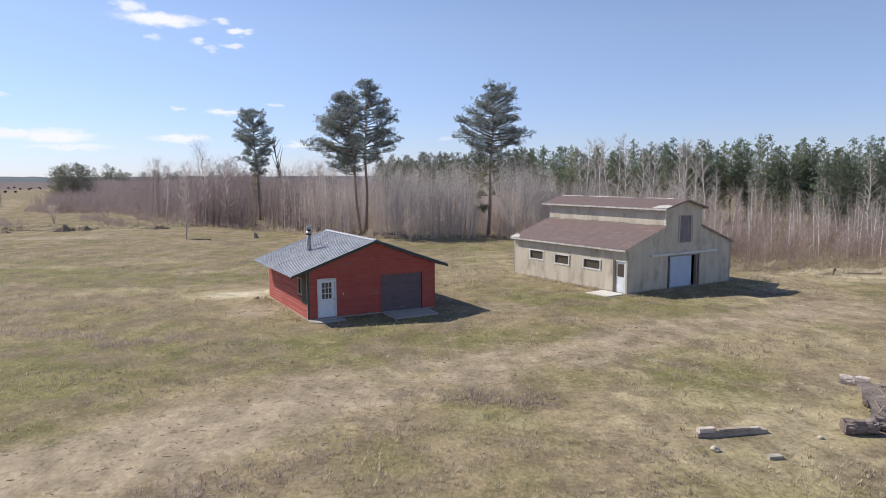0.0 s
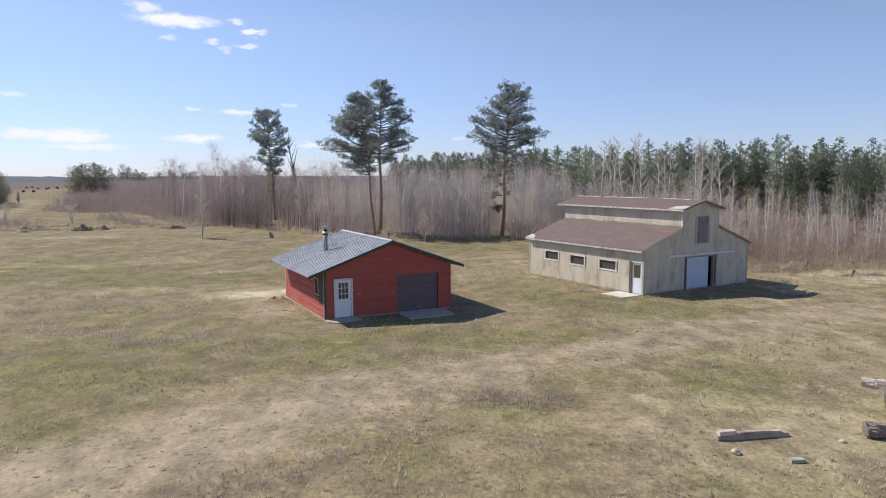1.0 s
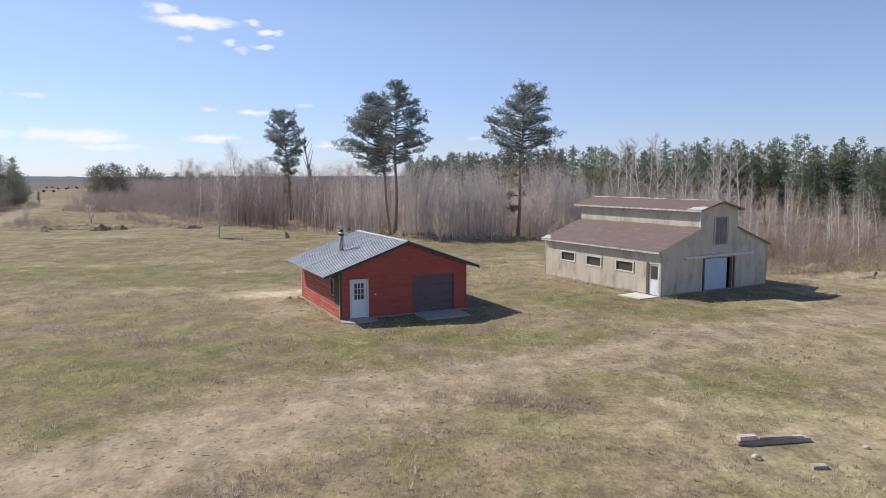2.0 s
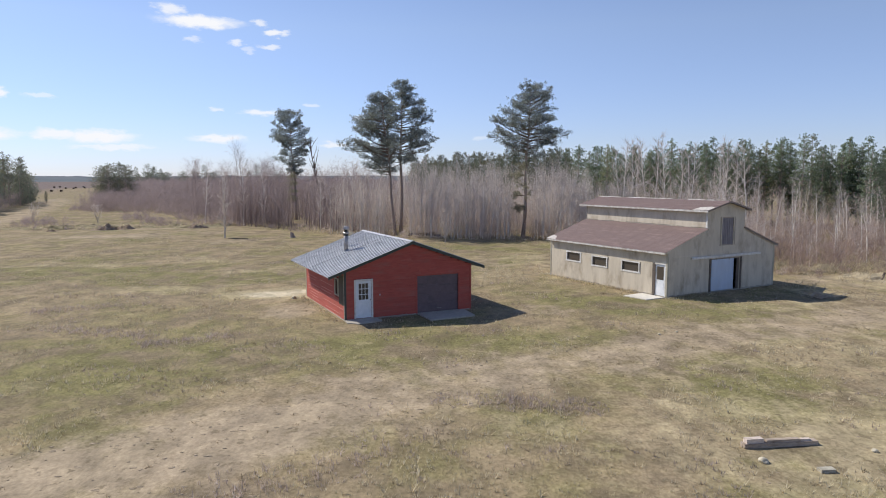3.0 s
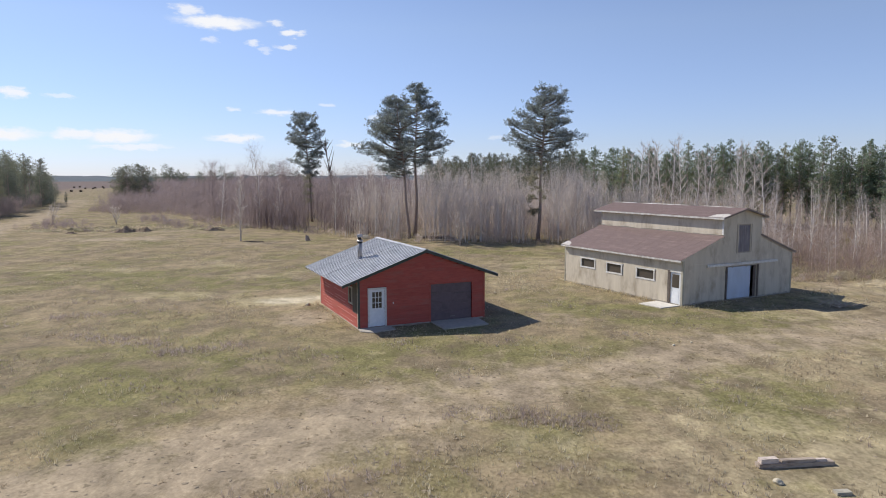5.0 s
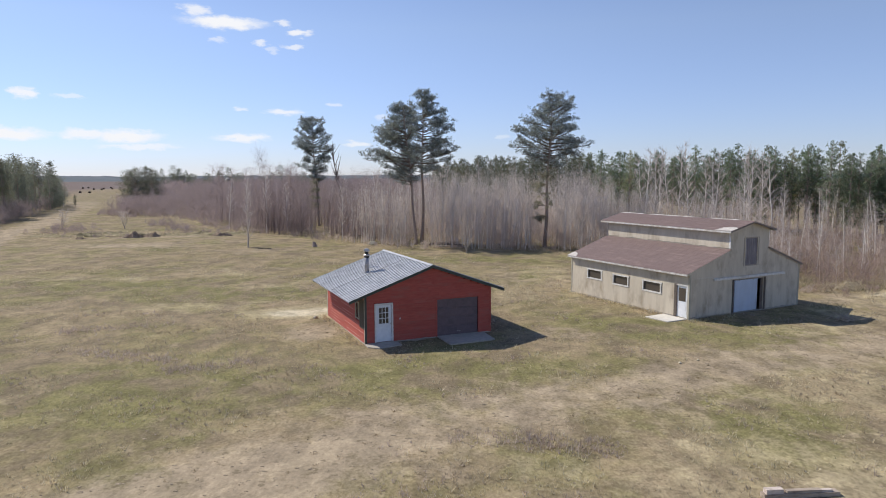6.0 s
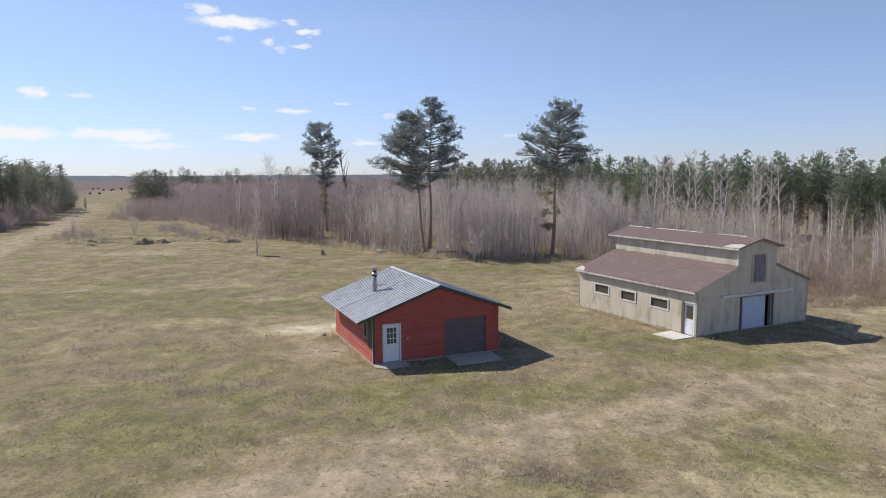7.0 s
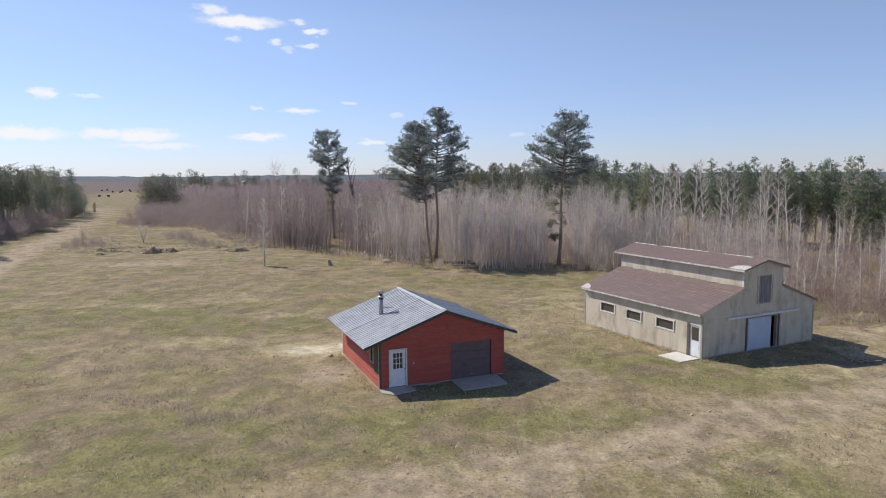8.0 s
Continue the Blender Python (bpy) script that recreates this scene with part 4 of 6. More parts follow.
    z = roof_z(fu)
    flue = part("flue", Build().tube([(fu, fv, z - 0.1), (fu, fv, z + 1.06)], [0.125, 0.125], 16), STEEL, g, "tall stainless steel flue", True)
    part("seam_band", Build().tube([(fu, fv, z + 0.50), (fu, fv, z + 0.53)], [0.13, 0.13], 16), STEEL, flue)
    part("seam_band", Build().tube([(fu, fv, z + 0.92), (fu, fv, z + 1.0)], [0.15, 0.15], 16), SOOT, flue, "dark seam band")
    part("flashing", Build().tube([(fu, fv, z - 0.02), (fu, fv, z + 0.05), (fu, fv, z + 0.10)], [0.17, 0.145, 0.13], 16), STEEL, flue)
    part("collar", Build().tube([(fu, fv, z + 1.02), (fu, fv, z + 1.08), (fu, fv, z + 1.13)], [0.175, 0.19, 0.13], 16), STEEL, flue)
    part("cap_band", Build().tube([(fu, fv, z + 1.12), (fu, fv, z + 1.29)], [0.095, 0.095], 12), SOOT, flue, "sooty vent band")
    part("cap", Build().tube([(fu, fv, z + 1.28), (fu, fv, z + 1.32), (fu, fv, z + 1.42), (fu, fv, z + 1.46)], [0.17, 0.18, 0.165, 0.06], 16), STEEL, flue, "rounded rain cap")
    # a second, shorter vent pipe behind the flue
    su, sv = 1.77, 5.35
    z2 = roof_z(su)
    vent = part("vent_pipe", Build().tube([(su, sv, z2 - 0.1), (su, sv, z2 + 0.92)], [0.09, 0.09], 12), STEEL, g, "shorter metal vent pipe behind the flue", True)
    part("flashing", Build().tube([(su, sv, z2 - 0.02), (su, sv, z2 + 0.06), (su, sv, z2 + 0.09)], [0.15, 0.12, 0.095], 12), STEEL, vent)
    part("vent_cap", Build().tube([(su, sv, z2 + 0.90), (su, sv, z2 + 0.95), (su, sv, z2 + 1.0)], [0.12, 0.13, 0.05], 12), SOOT, vent, "dark vent cap")
    # a lap where two sheets meet, its edge lifted and dirty
    part("lap_seam", Build().prism([(-G_LEFT - 0.03, 3.55, roof_z(-G_LEFT) + 0.030), (G_MID - 0.08, 3.55, roof_z(G_MID - 0.08) + 0.040), (G_MID - 0.08, 3.59, roof_z(G_MID - 0.08) + 0.040), (-G_LEFT - 0.03, 3.59, roof_z(-G_LEFT) + 0.030)], (0, 0, 0.008)), SOOT, roof, "dirty lifted sheet edge")
    # wall lamp beside the door
    part("wall_lamp", Build().tube([(1.95, -0.03, 1.24), (1.95, -0.05, 1.25), (1.95, -0.05, 1.32)], [0.02, 0.035, 0.02], 8), WHITE_TRIM, g, "tiny pale box on the wall")
    return g


make_garage()


def slab_outline(name, pts, z0, z1, mat, m, label, category):
    return solid(name, Build().prism([(x, y, z0) for x, y in pts], (0, 0, z1 - z0)), mat, m, label, category, kind="structure")


slab_outline("garage_apron", [(4.10, -2.0), (6.80, -1.9), (7.0, -0.10), (4.16, -0.06)], -0.1, 0.065, CONCRETE, GARAGE, "grey concrete apron before the overhead door", "slab")
slab_outline("door_step", [(-0.06, -0.10), (-0.10, -0.72), (0.40, -1.22), (1.75, -0.92), (1.72, -0.05), (0.12, -0.05)], -0.1, 0.05, CONCRETE, GARAGE, "low concrete step before the white door", "slab")
for k, (a, b, w, tone) in enumerate((((2.3, -0.28), (3.5, -0.18), 0.10, PALE_TRIM), ((2.5, -0.42), (3.4, -0.40), 0.14, GREY_WOOD))):
    d = (Vector((*b, 0)) - Vector((*a, 0)))
    n = Vector((-d.y, d.x, 0)).normalized() * w
    solid("plank", Build().prism([Vector((*a, 0.03)), Vector((*b, 0.05)), Vector((*b, 0.05)) + n, Vector((*a, 0.03)) + n], (0, 0, 0.04)), tone, GARAGE, "loose plank lying along the workshop wall", "plank", "loose planks")


# ---- the grey barn ----
BARN_AT = pose(11.74, 42.52, 0.0, 0, 0, 32.23)
BW, BL = 10.49, 11.55
B_EAVE, B_FOOT, B_MON, B_TOP = 2.90, 4.22, 5.42, 5.98
ML, MR, MM = 3.55, 7.18, 5.38


def low_roof(u):
    if u <= ML:
        return B_EAVE + (B_FOOT - B_EAVE) * (u + 0.25) / (ML + 0.25)
    return B_FOOT - (B_FOOT - B_EAVE) * (u - MR) / (BW + 0.25 - MR)


def shingles(parent, u0, z0, u1, z1, v0, v1, rows, label):
    """Courses of shingle strips up one roof slope, each lapping over the one below."""
    for j in range(rows):
        a, b = j / rows, (j + 1) / rows
        ua, ub = u0 + (u1 - u0) * a, u0 + (u1 - u0) * b
        za, zb = z0 + (z1 - z0) * a, z0 + (z1 - z0) * b
        mid = v0 + (v1 - v0) * (0.3 + 0.4 * random.random())
        for p, q in ((v0, mid), (mid, v1)):
            bd = Build()
            flip = u1 < u0
            pts = [(ua, p, za + 0.013), (ub, p, zb + 0.006), (ub, q, zb + 0.006), (ua, q, za + 0.013), (ua, p, za), (ub, p, zb), (ub, q, zb), (ua, q, za)]
            bd.add(pts, [(0, 1, 2, 3), (3, 7, 4, 0), (0, 4, 5, 1), (2, 6, 7, 3)] if not flip else [(3, 2, 1, 0), (0, 4, 7, 3), (1, 5, 4, 0), (3, 7, 6, 2)])
            part("shingle_course", bd, SHINGLE, parent)


def roof_deck(u0, z0, u1, z1, v0, v1, t=0.05):
    return Build().prism([(u0, v0, z0 - t), (u1, v0, z1 - t), (u1, v0, z1), (u0, v0, z0)], (0, v1 - v0, 0))


def make_barn():
    g = thing("barn", BARN_AT, "weathered grey wooden barn with brown shingle roofs and a raised centre", "barn")
    front = lambda u, d, z: (u, d, z)
    back = lambda u, d, z: (u, BL - d, z)
    left = lambda v, d, z: (d, v, z)
    right = lambda v, d, z: (BW - d, v, z)
    mleft = lambda v, d, z: (ML + d, v, z)
    mright = lambda v, d, z: (MR - d, v, z)
    t = 0.05
    mon = lambda u: B_MON + (B_TOP - B_MON) * (u - ML + 0.33) / (MM - ML + 0.33) if u <= MM else B_TOP - (B_TOP - B_MON) * (u - MM) / (MR + 0.33 - MM)
    gable = [(0.0, low_roof(0) - t), (ML, low_roof(ML) - t), (ML, mon(ML) - t), (MM, mon(MM) - t), (MR, mon(MR) - t), (MR, low_roof(MR) - t), (BW, low_roof(BW) - t)]
    openings = [(3.98, 6.82, 0.0, 2.16), (4.95, 6.09, 3.12, 4.86)]
    side = [(0.10, low_roof(0) - t), (BL - 0.10, low_roof(0) - t)]
    wins = [(8.16, 9.60, 1.44, 2.02), (5.42, 6.82, 1.36, 1.95), (2.40, 3.90, 1.36, 1.94)]
    door = [(0.17, 0.98, 0.0, 2.06)]
    wf = part("front_wall", wall(gable, openings, front, 0.10), BARN_WALL, g, "shaded grey board gable")
    wb = part("back_wall", wall(gable, [], back, 0.10), BARN_WALL, g)
    wl_ = part("side_wall", wall(side, wins + door, left, 0.10), BARN_WALL, g, "sunlit stained grey board wall")
    wr = part("side_wall", wall(side, [], right, 0.10), BARN_WALL, g)
    upright_boards(wl_, side, [(a - 0.1, b + 0.1, c - 0.1, d + 0.1) for a, b, c, d in wins] + [(0.08, 1.1, 0.0, 2.15)], left, 0.30, BARN)
    upright_boards(wr, side, [], right, 0.30, BARN)
    for lo, hi in ((0, 1), (1, 5), (5, 6)):
        sec = {0: [(0.0, gable[0][1]), (ML, gable[1][1])], 1: [(ML, gable[2][1]), gable[3], (MR, gable[4][1])], 5: [(MR, gable[5][1]), gable[6]]}[lo]
        upright_boards(wf, sec, [(3.9, 6.92, 0.0, 2.22), (4.88, 6.16, 3.05, 4.93)], front, 0.30, BARN)
        upright_boards(wb, sec, [], back, 0.30, BARN)
    # the raised part's side walls stand on the lower roofs
    ms = [(0.10, mon(ML) - t), (BL - 0.10, mon(ML) - t)]
    for name, place in (("raised_wall", mleft), ("raised_wall", mright)):
        w = Build().prism([place(0.10, 0, B_FOOT - 0.2), place(BL - 0.10, 0, B_FOOT - 0.2), place(BL - 0.10, 0, mon(ML) - t), place(0.10, 0, mon(ML) - t)], Vector(place(0, 0.08, 0)) - Vector(place(0, 0, 0)))
        ob = part(name, w, BARN_WALL, g, "grey board wall above the lower roof")
        upright_boards(ob, ms, [], place, 0.60, BARN, low=B_FOOT - 0.03)
    for u, v in ((0, 0), (BW, 0), (0, BL), (BW, BL)):
        su, sv = (-1 if u == 0 else 1), (-1 if v == 0 else 1)
        a, b = sorted((u - su * 0.09, u + su * 0.035))
        c, d = sorted((v + sv * 0.002, v + sv * 0.035))
        part("corner_board", box((a, c, 0.03), (b, d, low_roof(u) - 0.08)), PALE_TRIM, g, "pale corner board")
        a, b = sorted((u + su * 0.002, u + su * 0.035))
        c, d = sorted((v - sv * 0.09, v - sv * 0.001))
        part("corner_board", box((a, c, 0.03), (b, d, low_roof(u) - 0.08)), PALE_TRIM, g, "pale corner board")
    part("footing", Build().box((-0.02, -0.02, -0.3), (BW + 0.02, BL + 0.02, 0.05)), CONCRETE, g, "low concrete footing")
    # roofs
    f0, b0 = -0.10, BL + 0.12
    lr = part("lower_roof", roof_deck(-0.31, B_EAVE - 0.02, ML, B_FOOT, f0, b0), DARK_WOOD, g, "brown shingled lower roof")
    shingles(lr, -0.34, B_EAVE - 0.03, ML - 0.01, B_FOOT, f0 - 0.02, b0 + 0.02, 22, "")
    rr = part("lower_roof", roof_deck(BW + 0.25, B_EAVE, MR, B_FOOT, f0, b0), DARK_WOOD, g, "brown shingled lower roof")
    shingles(rr, BW + 0.28, B_EAVE - 0.01, MR + 0.01, B_FOOT, f0 - 0.02, b0 + 0.02, 22, "")
    f1, b1 = -0.29, BL + 0.50
    ur = part("upper_roof", roof_deck(ML - 0.33, B_MON, MM, B_TOP, f1, b1), DARK_WOOD, g, "brown shingled upper roof")
    shingles(ur, ML - 0.36, B_MON - 0.005, MM, B_TOP, f1 - 0.02, b1 + 0.02, 14, "")
    ur2 = part("upper_roof", roof_deck(MR + 0.33, B_MON, MM, B_TOP, f1, b1), DARK_WOOD, g, "brown shingled upper roof")
    shingles(ur2, MR + 0.36, B_MON - 0.005, MM, B_TOP, f1 - 0.02, b1 + 0.02, 14, "")
    # bare decking where shingles are gone, at two corners
    def patch(parent, pts, zf, lift, label):
        part("bare_decking", Build().prism([(u, v, zf(u) + lift) for u, v in pts], (0, 0, 0.006)), FADED, parent, label)
    patch(ur, [(ML - 0.36, -0.31), (ML + 0.25, -0.31), (ML + 0.42, 0.05), (ML + 0.2, 0.75), (ML - 0.36, 0.95)], mon, 0.022, "pale decking where shingles are missing")
    patch(lr, [(-0.34, BL - 0.9), (0.12, BL - 0.55), (0.35, BL + 0.05), (0.2, BL + 0.15), (-0.34, BL + 0.15)], low_roof, 0.022, "pale decking where shingles are missing")
    # ridge: strips of pale edging with a gap
    for p, q in ((0.9, 3.2), (4.6, 9.0), (9.6, BL + 0.5)):
        part("ridge_strip", Build().prism([(MM - 0.07, p, B_TOP + 0.008), (MM, p, B_TOP + 0.028), (MM + 0.07, p, B_TOP + 0.008), (MM, p, B_TOP + 0.045)], (0, q - p, 0)), FASCIA, ur, "pale peeling ridge strip")
    # eave boards and rakes
    part("fascia", box((-0.345, f0, B_EAVE - 0.15), (-0.315, b0, B_EAVE - 0.035)), FASCIA, lr, "peeling white fascia board")
    part("fascia", box((BW + 0.255, f0, B_EAVE - 0.13), (BW + 0.285, b0, B_EAVE - 0.015)), FASCIA, rr, "peeling white fascia board")
    part("fascia", box((ML - 0.365, f1, B_MON - 0.13), (ML - 0.335, b1, B_MON - 0.012)), FASCIA, ur, "peeling white fascia board")
    part("fascia", box((MR + 0.335, f1, B_MON - 0.13), (MR + 0.365, b1, B_MON - 0.012)), FASCIA, ur2, "peeling white fascia board")
    for v in (f0 - 0.02, b0):
        for parent, a, b, fn in ((lr, -0.25, ML, low_roof), (rr, MR, BW + 0.25, low_roof)):
            part("rake_board", Build().prism([(a, v, fn(a) - 0.12), (b, v, fn(b) - 0.12), (b, v, fn(b) - 0.006), (a, v, fn(a) - 0.006)], (0, 0.02, 0)), BARN if parent is lr else RAKE_WOOD, parent)
    for v in (f1 - 0.02, b1):
        for parent, a, b in ((ur, ML - 0.33, MM), (ur2, MM, MR + 0.33)):
            part("rake_board", Build().prism([(a, v, mon(a) - 0.10), (b, v, mon(b) - 0.10), (b, v, mon(b) - 0.006), (a, v, mon(a) - 0.006)], (0, 0.02, 0)), RAKE_WOOD, parent, "grey brown rake board")
    # three low windows in white frames
    for k, (a, b, c, d) in enumerate(wins):
        w = part("window", Build().prism([left(a, 0.055, c), left(b, 0.055, c), left(b, 0.055, d), left(a, 0.055, d)], (0.012, 0, 0)), GLASS, g, "low dark window in a peeling white frame")
        trim_frame(w, a, b, c, d, 0.095, left, WHITE_TRIM)
    # side door
    dl = part("side_door", Build().prism([left(0.17, 0.03, 0.07), left(0.98, 0.03, 0.07), left(0.98, 0.03, 2.04), left(0.17, 0.03, 2.04)], (0.045, 0, 0)), WHITE, g, "white side door with a dark upper window")
    part("glazing", Build().prism([left(0.30, 0.016, 1.08), left(0.85, 0.016, 1.08), left(0.85, 0.016, 1.92), left(0.30, 0.016, 1.92)], (0.012, 0, 0)), GLASS, dl, "dark glass")
    part("raised_panel", Build().prism([left(0.30, 0.016, 0.25), left(0.85, 0.016, 0.25), left(0.85, 0.016, 0.90), left(0.30, 0.016, 0.90)], (0.012, 0, 0)), WHITE, dl)
    part("knob", Build().tube([left(0.90, 0.03, 1.0), left(0.90, -0.03, 1.0), left(0.90, -0.05, 1.0)], [0.012, 0.02, 0.028], 8), STEEL, dl)
    part("jamb", Build().prism([left(0.09, -0.04, 0.03), left(0.165, -0.04, 0.03), left(0.165, -0.04, 2.14), left(0.09, -0.04, 2.14)], (0.07, 0, 0)), WHITE_TRIM, dl)
    part("jamb", Build().prism([left(0.985, -0.03, 0.03), left(1.20, -0.03, 0.03), left(1.20, -0.03, 2.14), left(0.985, -0.03, 2.14)], (0.06, 0, 0)), DARK_WOOD, dl, "dark broad door jamb")
    part("head", Build().prism([left(0.17, -0.035, 2.06), left(0.98, -0.035, 2.06), left(0.98, -0.035, 2.14), left(0.17, -0.035, 2.14)], (0.07, 0, 0)), WHITE_TRIM, dl)
    # sliding door on its track
    sd = part("sliding_door", box((4.0, -0.075, 0.10), (6.16, -0.035, 2.17)), BLUE_WHITE, g, "bluish white sliding door left partly open")
    for u in (4.0, 6.08):
        part("stile", box((u, -0.09, 0.10), (u + 0.08, -0.076, 2.17)), BLUE_WHITE, sd)
    for u in (4.35, 5.7):
        part("hanger", box((u, -0.11, 2.12), (u + 0.06, -0.092, 2.36)), PALE_TRIM, sd, "pale metal hanger")
    part("track", Build().box((2.05, -0.16, 2.30), (8.83, -0.025, 2.44)), WHITE_TRIM, g, "pale boxed track over the sliding door")
    for a, b in ((3.84, 3.98), (6.90, 7.06)):
        part("door_jamb", box((a, -0.045, 0.03), (b, 0.02, 2.22)), DARK_WOOD, g, "dark jamb of the sliding door")
    part("door_leaf", box((6.60, 0.02, 0.05), (6.84, 0.06, 2.15)), DARK_WOOD, g, "dark inner leaf standing in the opening")
    # drip board where the gable's upper siding laps over the lower
    for a, b in ((0.10, ML), (ML + 0.002, MR), (MR + 0.002, BW - 0.10)):
        part("drip_board", Build().prism([(a, -0.036, 2.50), (b, -0.036, 2.50), (b, -0.022, 2.56), (a, -0.022, 2.56)], (0, 0.012, 0)), BARN, g, "grey drip board across the gable")
    # pale corner boards of the raised part
    for u, s_ in ((ML, -1), (MR, 1)):
        a, b = sorted((u + s_ * 0.024, u + s_ * 0.05))
        part("corner_board", box((a, -0.03, low_roof(u) + 0.06), (b, 0.10, mon(ML) - 0.12)), WHITE_TRIM, g, "pale corner board of the raised part")
    # boarded loft hatch
    lh = part("loft_hatch", box((4.95, 0.02, 3.12), (6.09, 0.05, 4.86)), HATCH_WOOD, g, "dark mauve boarded loft hatch")
    for i in range(6):
        part("slat", box((4.97 + 0.187 * i, 0.004, 3.14), (4.97 + 0.187 * i + 0.17, 0.019, 4.84)), HATCH_WOOD, lh)
    for a, b, c, d in ((4.87, 4.95, 3.04, 4.94), (6.09, 6.17, 3.04, 4.94)):
        part("hatch_trim", box((a, -0.035, c), (b, 0.02, d)), BARN, lh)
    part("hatch_trim", box((4.87, -0.037, 4.94), (6.17, 0.02, 5.02)), BARN, lh)
    return g


make_barn()
slab_outline("barn_step", [(-1.75, 1.9), (-1.68, 0.1), (-0.1, 0.08), (-0.06, 2.0)], -0.1, 0.035, PALE_SLAB, BARN_AT, "pale concrete step before the barn's side door", "slab")


# ---- trees ----
def needle_tufts(centres, size, blades, rng, droop=0.15, wide=0.035):
    """Tufts of thin needle sprays round each centre, as triangles."""
    n = len(centres)
    c = np.asarray(centres, float)
    out = np.empty((n, blades, 3, 3))
    s = np.asarray(size, float) * np.ones(n)
    for b in range(blades):
        d = rng.normal(size=(n, 3))
        d[:, 2] = d[:, 2] * 0.75 + 0.25 - droop * rng.uniform(0, 1, n)
        d /= np.linalg.norm(d, axis=1)[:, None]
        side = np.cross(d, rng.normal(size=(n, 3)))
        side /= np.linalg.norm(side, axis=1)[:, None]
        length = s * rng.uniform(0.55, 1.1, n)
        w = wide * rng.uniform(0.7, 1.5, n) * (s / 0.45)
        root = c + d * (s * 0.08)[:, None]
        out[:, b, 0], out[:, b, 1] = root - side * (w * 0.6)[:, None], c + d * (length * 0.72)[:, None] + side * w[:, None]
        out[:, b, 2] = c + d * length[:, None] - side * (w * 0.5)[:, None]
    return out.reshape(-1, 3)


def tri_mesh(name, verts, mat):
    return raw_mesh(name, verts, np.arange(len(verts)).reshape(-1, 3), mat)


def curve_path(rng, p0, direction, length, steps, lift, wobble):
    pts, d, p = [Vector(p0)], Vector(direction).normalized(), Vector(p0)
    for i in range(steps):
        d = (d + Vector((rng.normal(0, wobble), rng.normal(0, wobble), lift + rng.normal(0, wobble * 0.6)))).normalized()
        p = p + d * (length / steps)
        pts.append(p.copy())
    return pts


def make_pine(x, y, tall, trunk_r, shape, limbs, lean, seed, label, low_fuzz=0, dense=1.0, side_bias=(0, 0)):
    """An old field pine: bare trunk, crooked limbs and a crown of tufts. shape: (height fraction, reach in metres) rows."""
    rng = np.random.default_rng(seed)
    t = thing("pine_tree", Matrix.Translation((x, y, height(x, y))), label, "tree", "old field pines")
    trunk = Build()
    steps = 14
    axis = [Vector((lean[0] * (i / steps) ** 1.3 + 0.10 * math.sin(i * 0.8 + seed), lean[1] * (i / steps), tall * 0.97 * i / steps - (0.15 if i == 0 else 0))) for i in range(steps + 1)]
    trunk.tube(axis, [trunk_r * (1.25 if i == 0 else 1 - 0.86 * (i / steps) ** 1.15) for i in range(steps + 1)], 9)
    part("trunk", trunk, RED_BARK, t, smooth=True)
    tufts, sizes = [], []
    fr = [s[0] for s in shape]
    for k in range(limbs):
        f = fr[0] + (fr[-1] - fr[0]) * ((k + rng.uniform(0, 0.9)) / limbs)
        reach = float(np.interp(f, fr, [s[1] for s in shape])) * rng.uniform(0.62, 1.10)
        i = min(steps - 1, int(f * steps))
        p0 = axis[i].lerp(axis[i + 1], f * steps - i)
        a = k * 2.4 + rng.normal(0, 0.5)
        d = Vector((math.cos(a) + side_bias[0], math.sin(a) + side_bias[1], rng.uniform(-0.08, 0.30) + 2.2 * max(0, f - 0.85)))
        path = curve_path(rng, p0, d, reach, 5, 0.045, 0.13)
        r = 0.030 + 0.014 * reach
        wood = Build()
        wood.tube(path, [r * (1 - 0.8 * j / 5) for j in range(6)], 5)
        subs = 3 + int(reach * 2.1)
        for s in range(subs):
            # twigs fan out flat to either side and carry a pad of tufts at their ends
            q = 0.26 + 0.74 * ((s + rng.uniform()) / subs) ** 0.85
            j = min(4, int(q * 5))
            b0 = path[j].lerp(path[j + 1], q * 5 - j)
            along = (path[j + 1] - path[j]).normalized()
            across = along.cross(Vector((0, 0, 1)))
            sd = along * 0.75 + across * (rng.uniform(0.3, 1.2) * (1 if s % 2 else -1)) + Vector((0, 0, rng.normal(0.14, 0.2)))
            ln = rng.uniform(0.4, 1.0) * (0.42 + 0.24 * min(reach, 3.5)) * (1.2 - 0.5 * q)
            tw = curve_path(rng, b0, sd, ln, 2, 0.14, 0.12)
            wood.tube(tw, [0.018, 0.012, 0.007], 3, cap=False)
            for c in range(max(2, int(4.3 * dense))):
                base = tw[0].lerp(tw[2], rng.uniform(0.45, 1.05))
                tufts.append(base + Vector((rng.normal(0, 0.22), rng.normal(0, 0.22), rng.normal(0.08, 0.17))))
                sizes.append(rng.uniform(0.19, 0.36))
        part("limb", wood, BARK, t)
    old = []
    for k in range(low_fuzz):
        f = rng.uniform(0.22, fr[0] + 0.05)
        i = min(steps - 1, int(f * steps))
        p0 = axis[i]
        a = rng.uniform(2.0, 5.0)
        path = curve_path(rng, p0, (math.cos(a), math.sin(a), rng.uniform(-0.35, 0.1)), rng.uniform(0.7, 2.0), 3, -0.04, 0.2)
        part("dead_limb", Build().tube(path, [0.03, 0.02, 0.014, 0.008], 4, cap=False), BARK, t)
        for c in range(int(rng.integers(2, 7))):
            old.append(path[2].lerp(path[3], rng.uniform(-0.4, 1)) + Vector(rng.normal(0, 0.22, 3)))
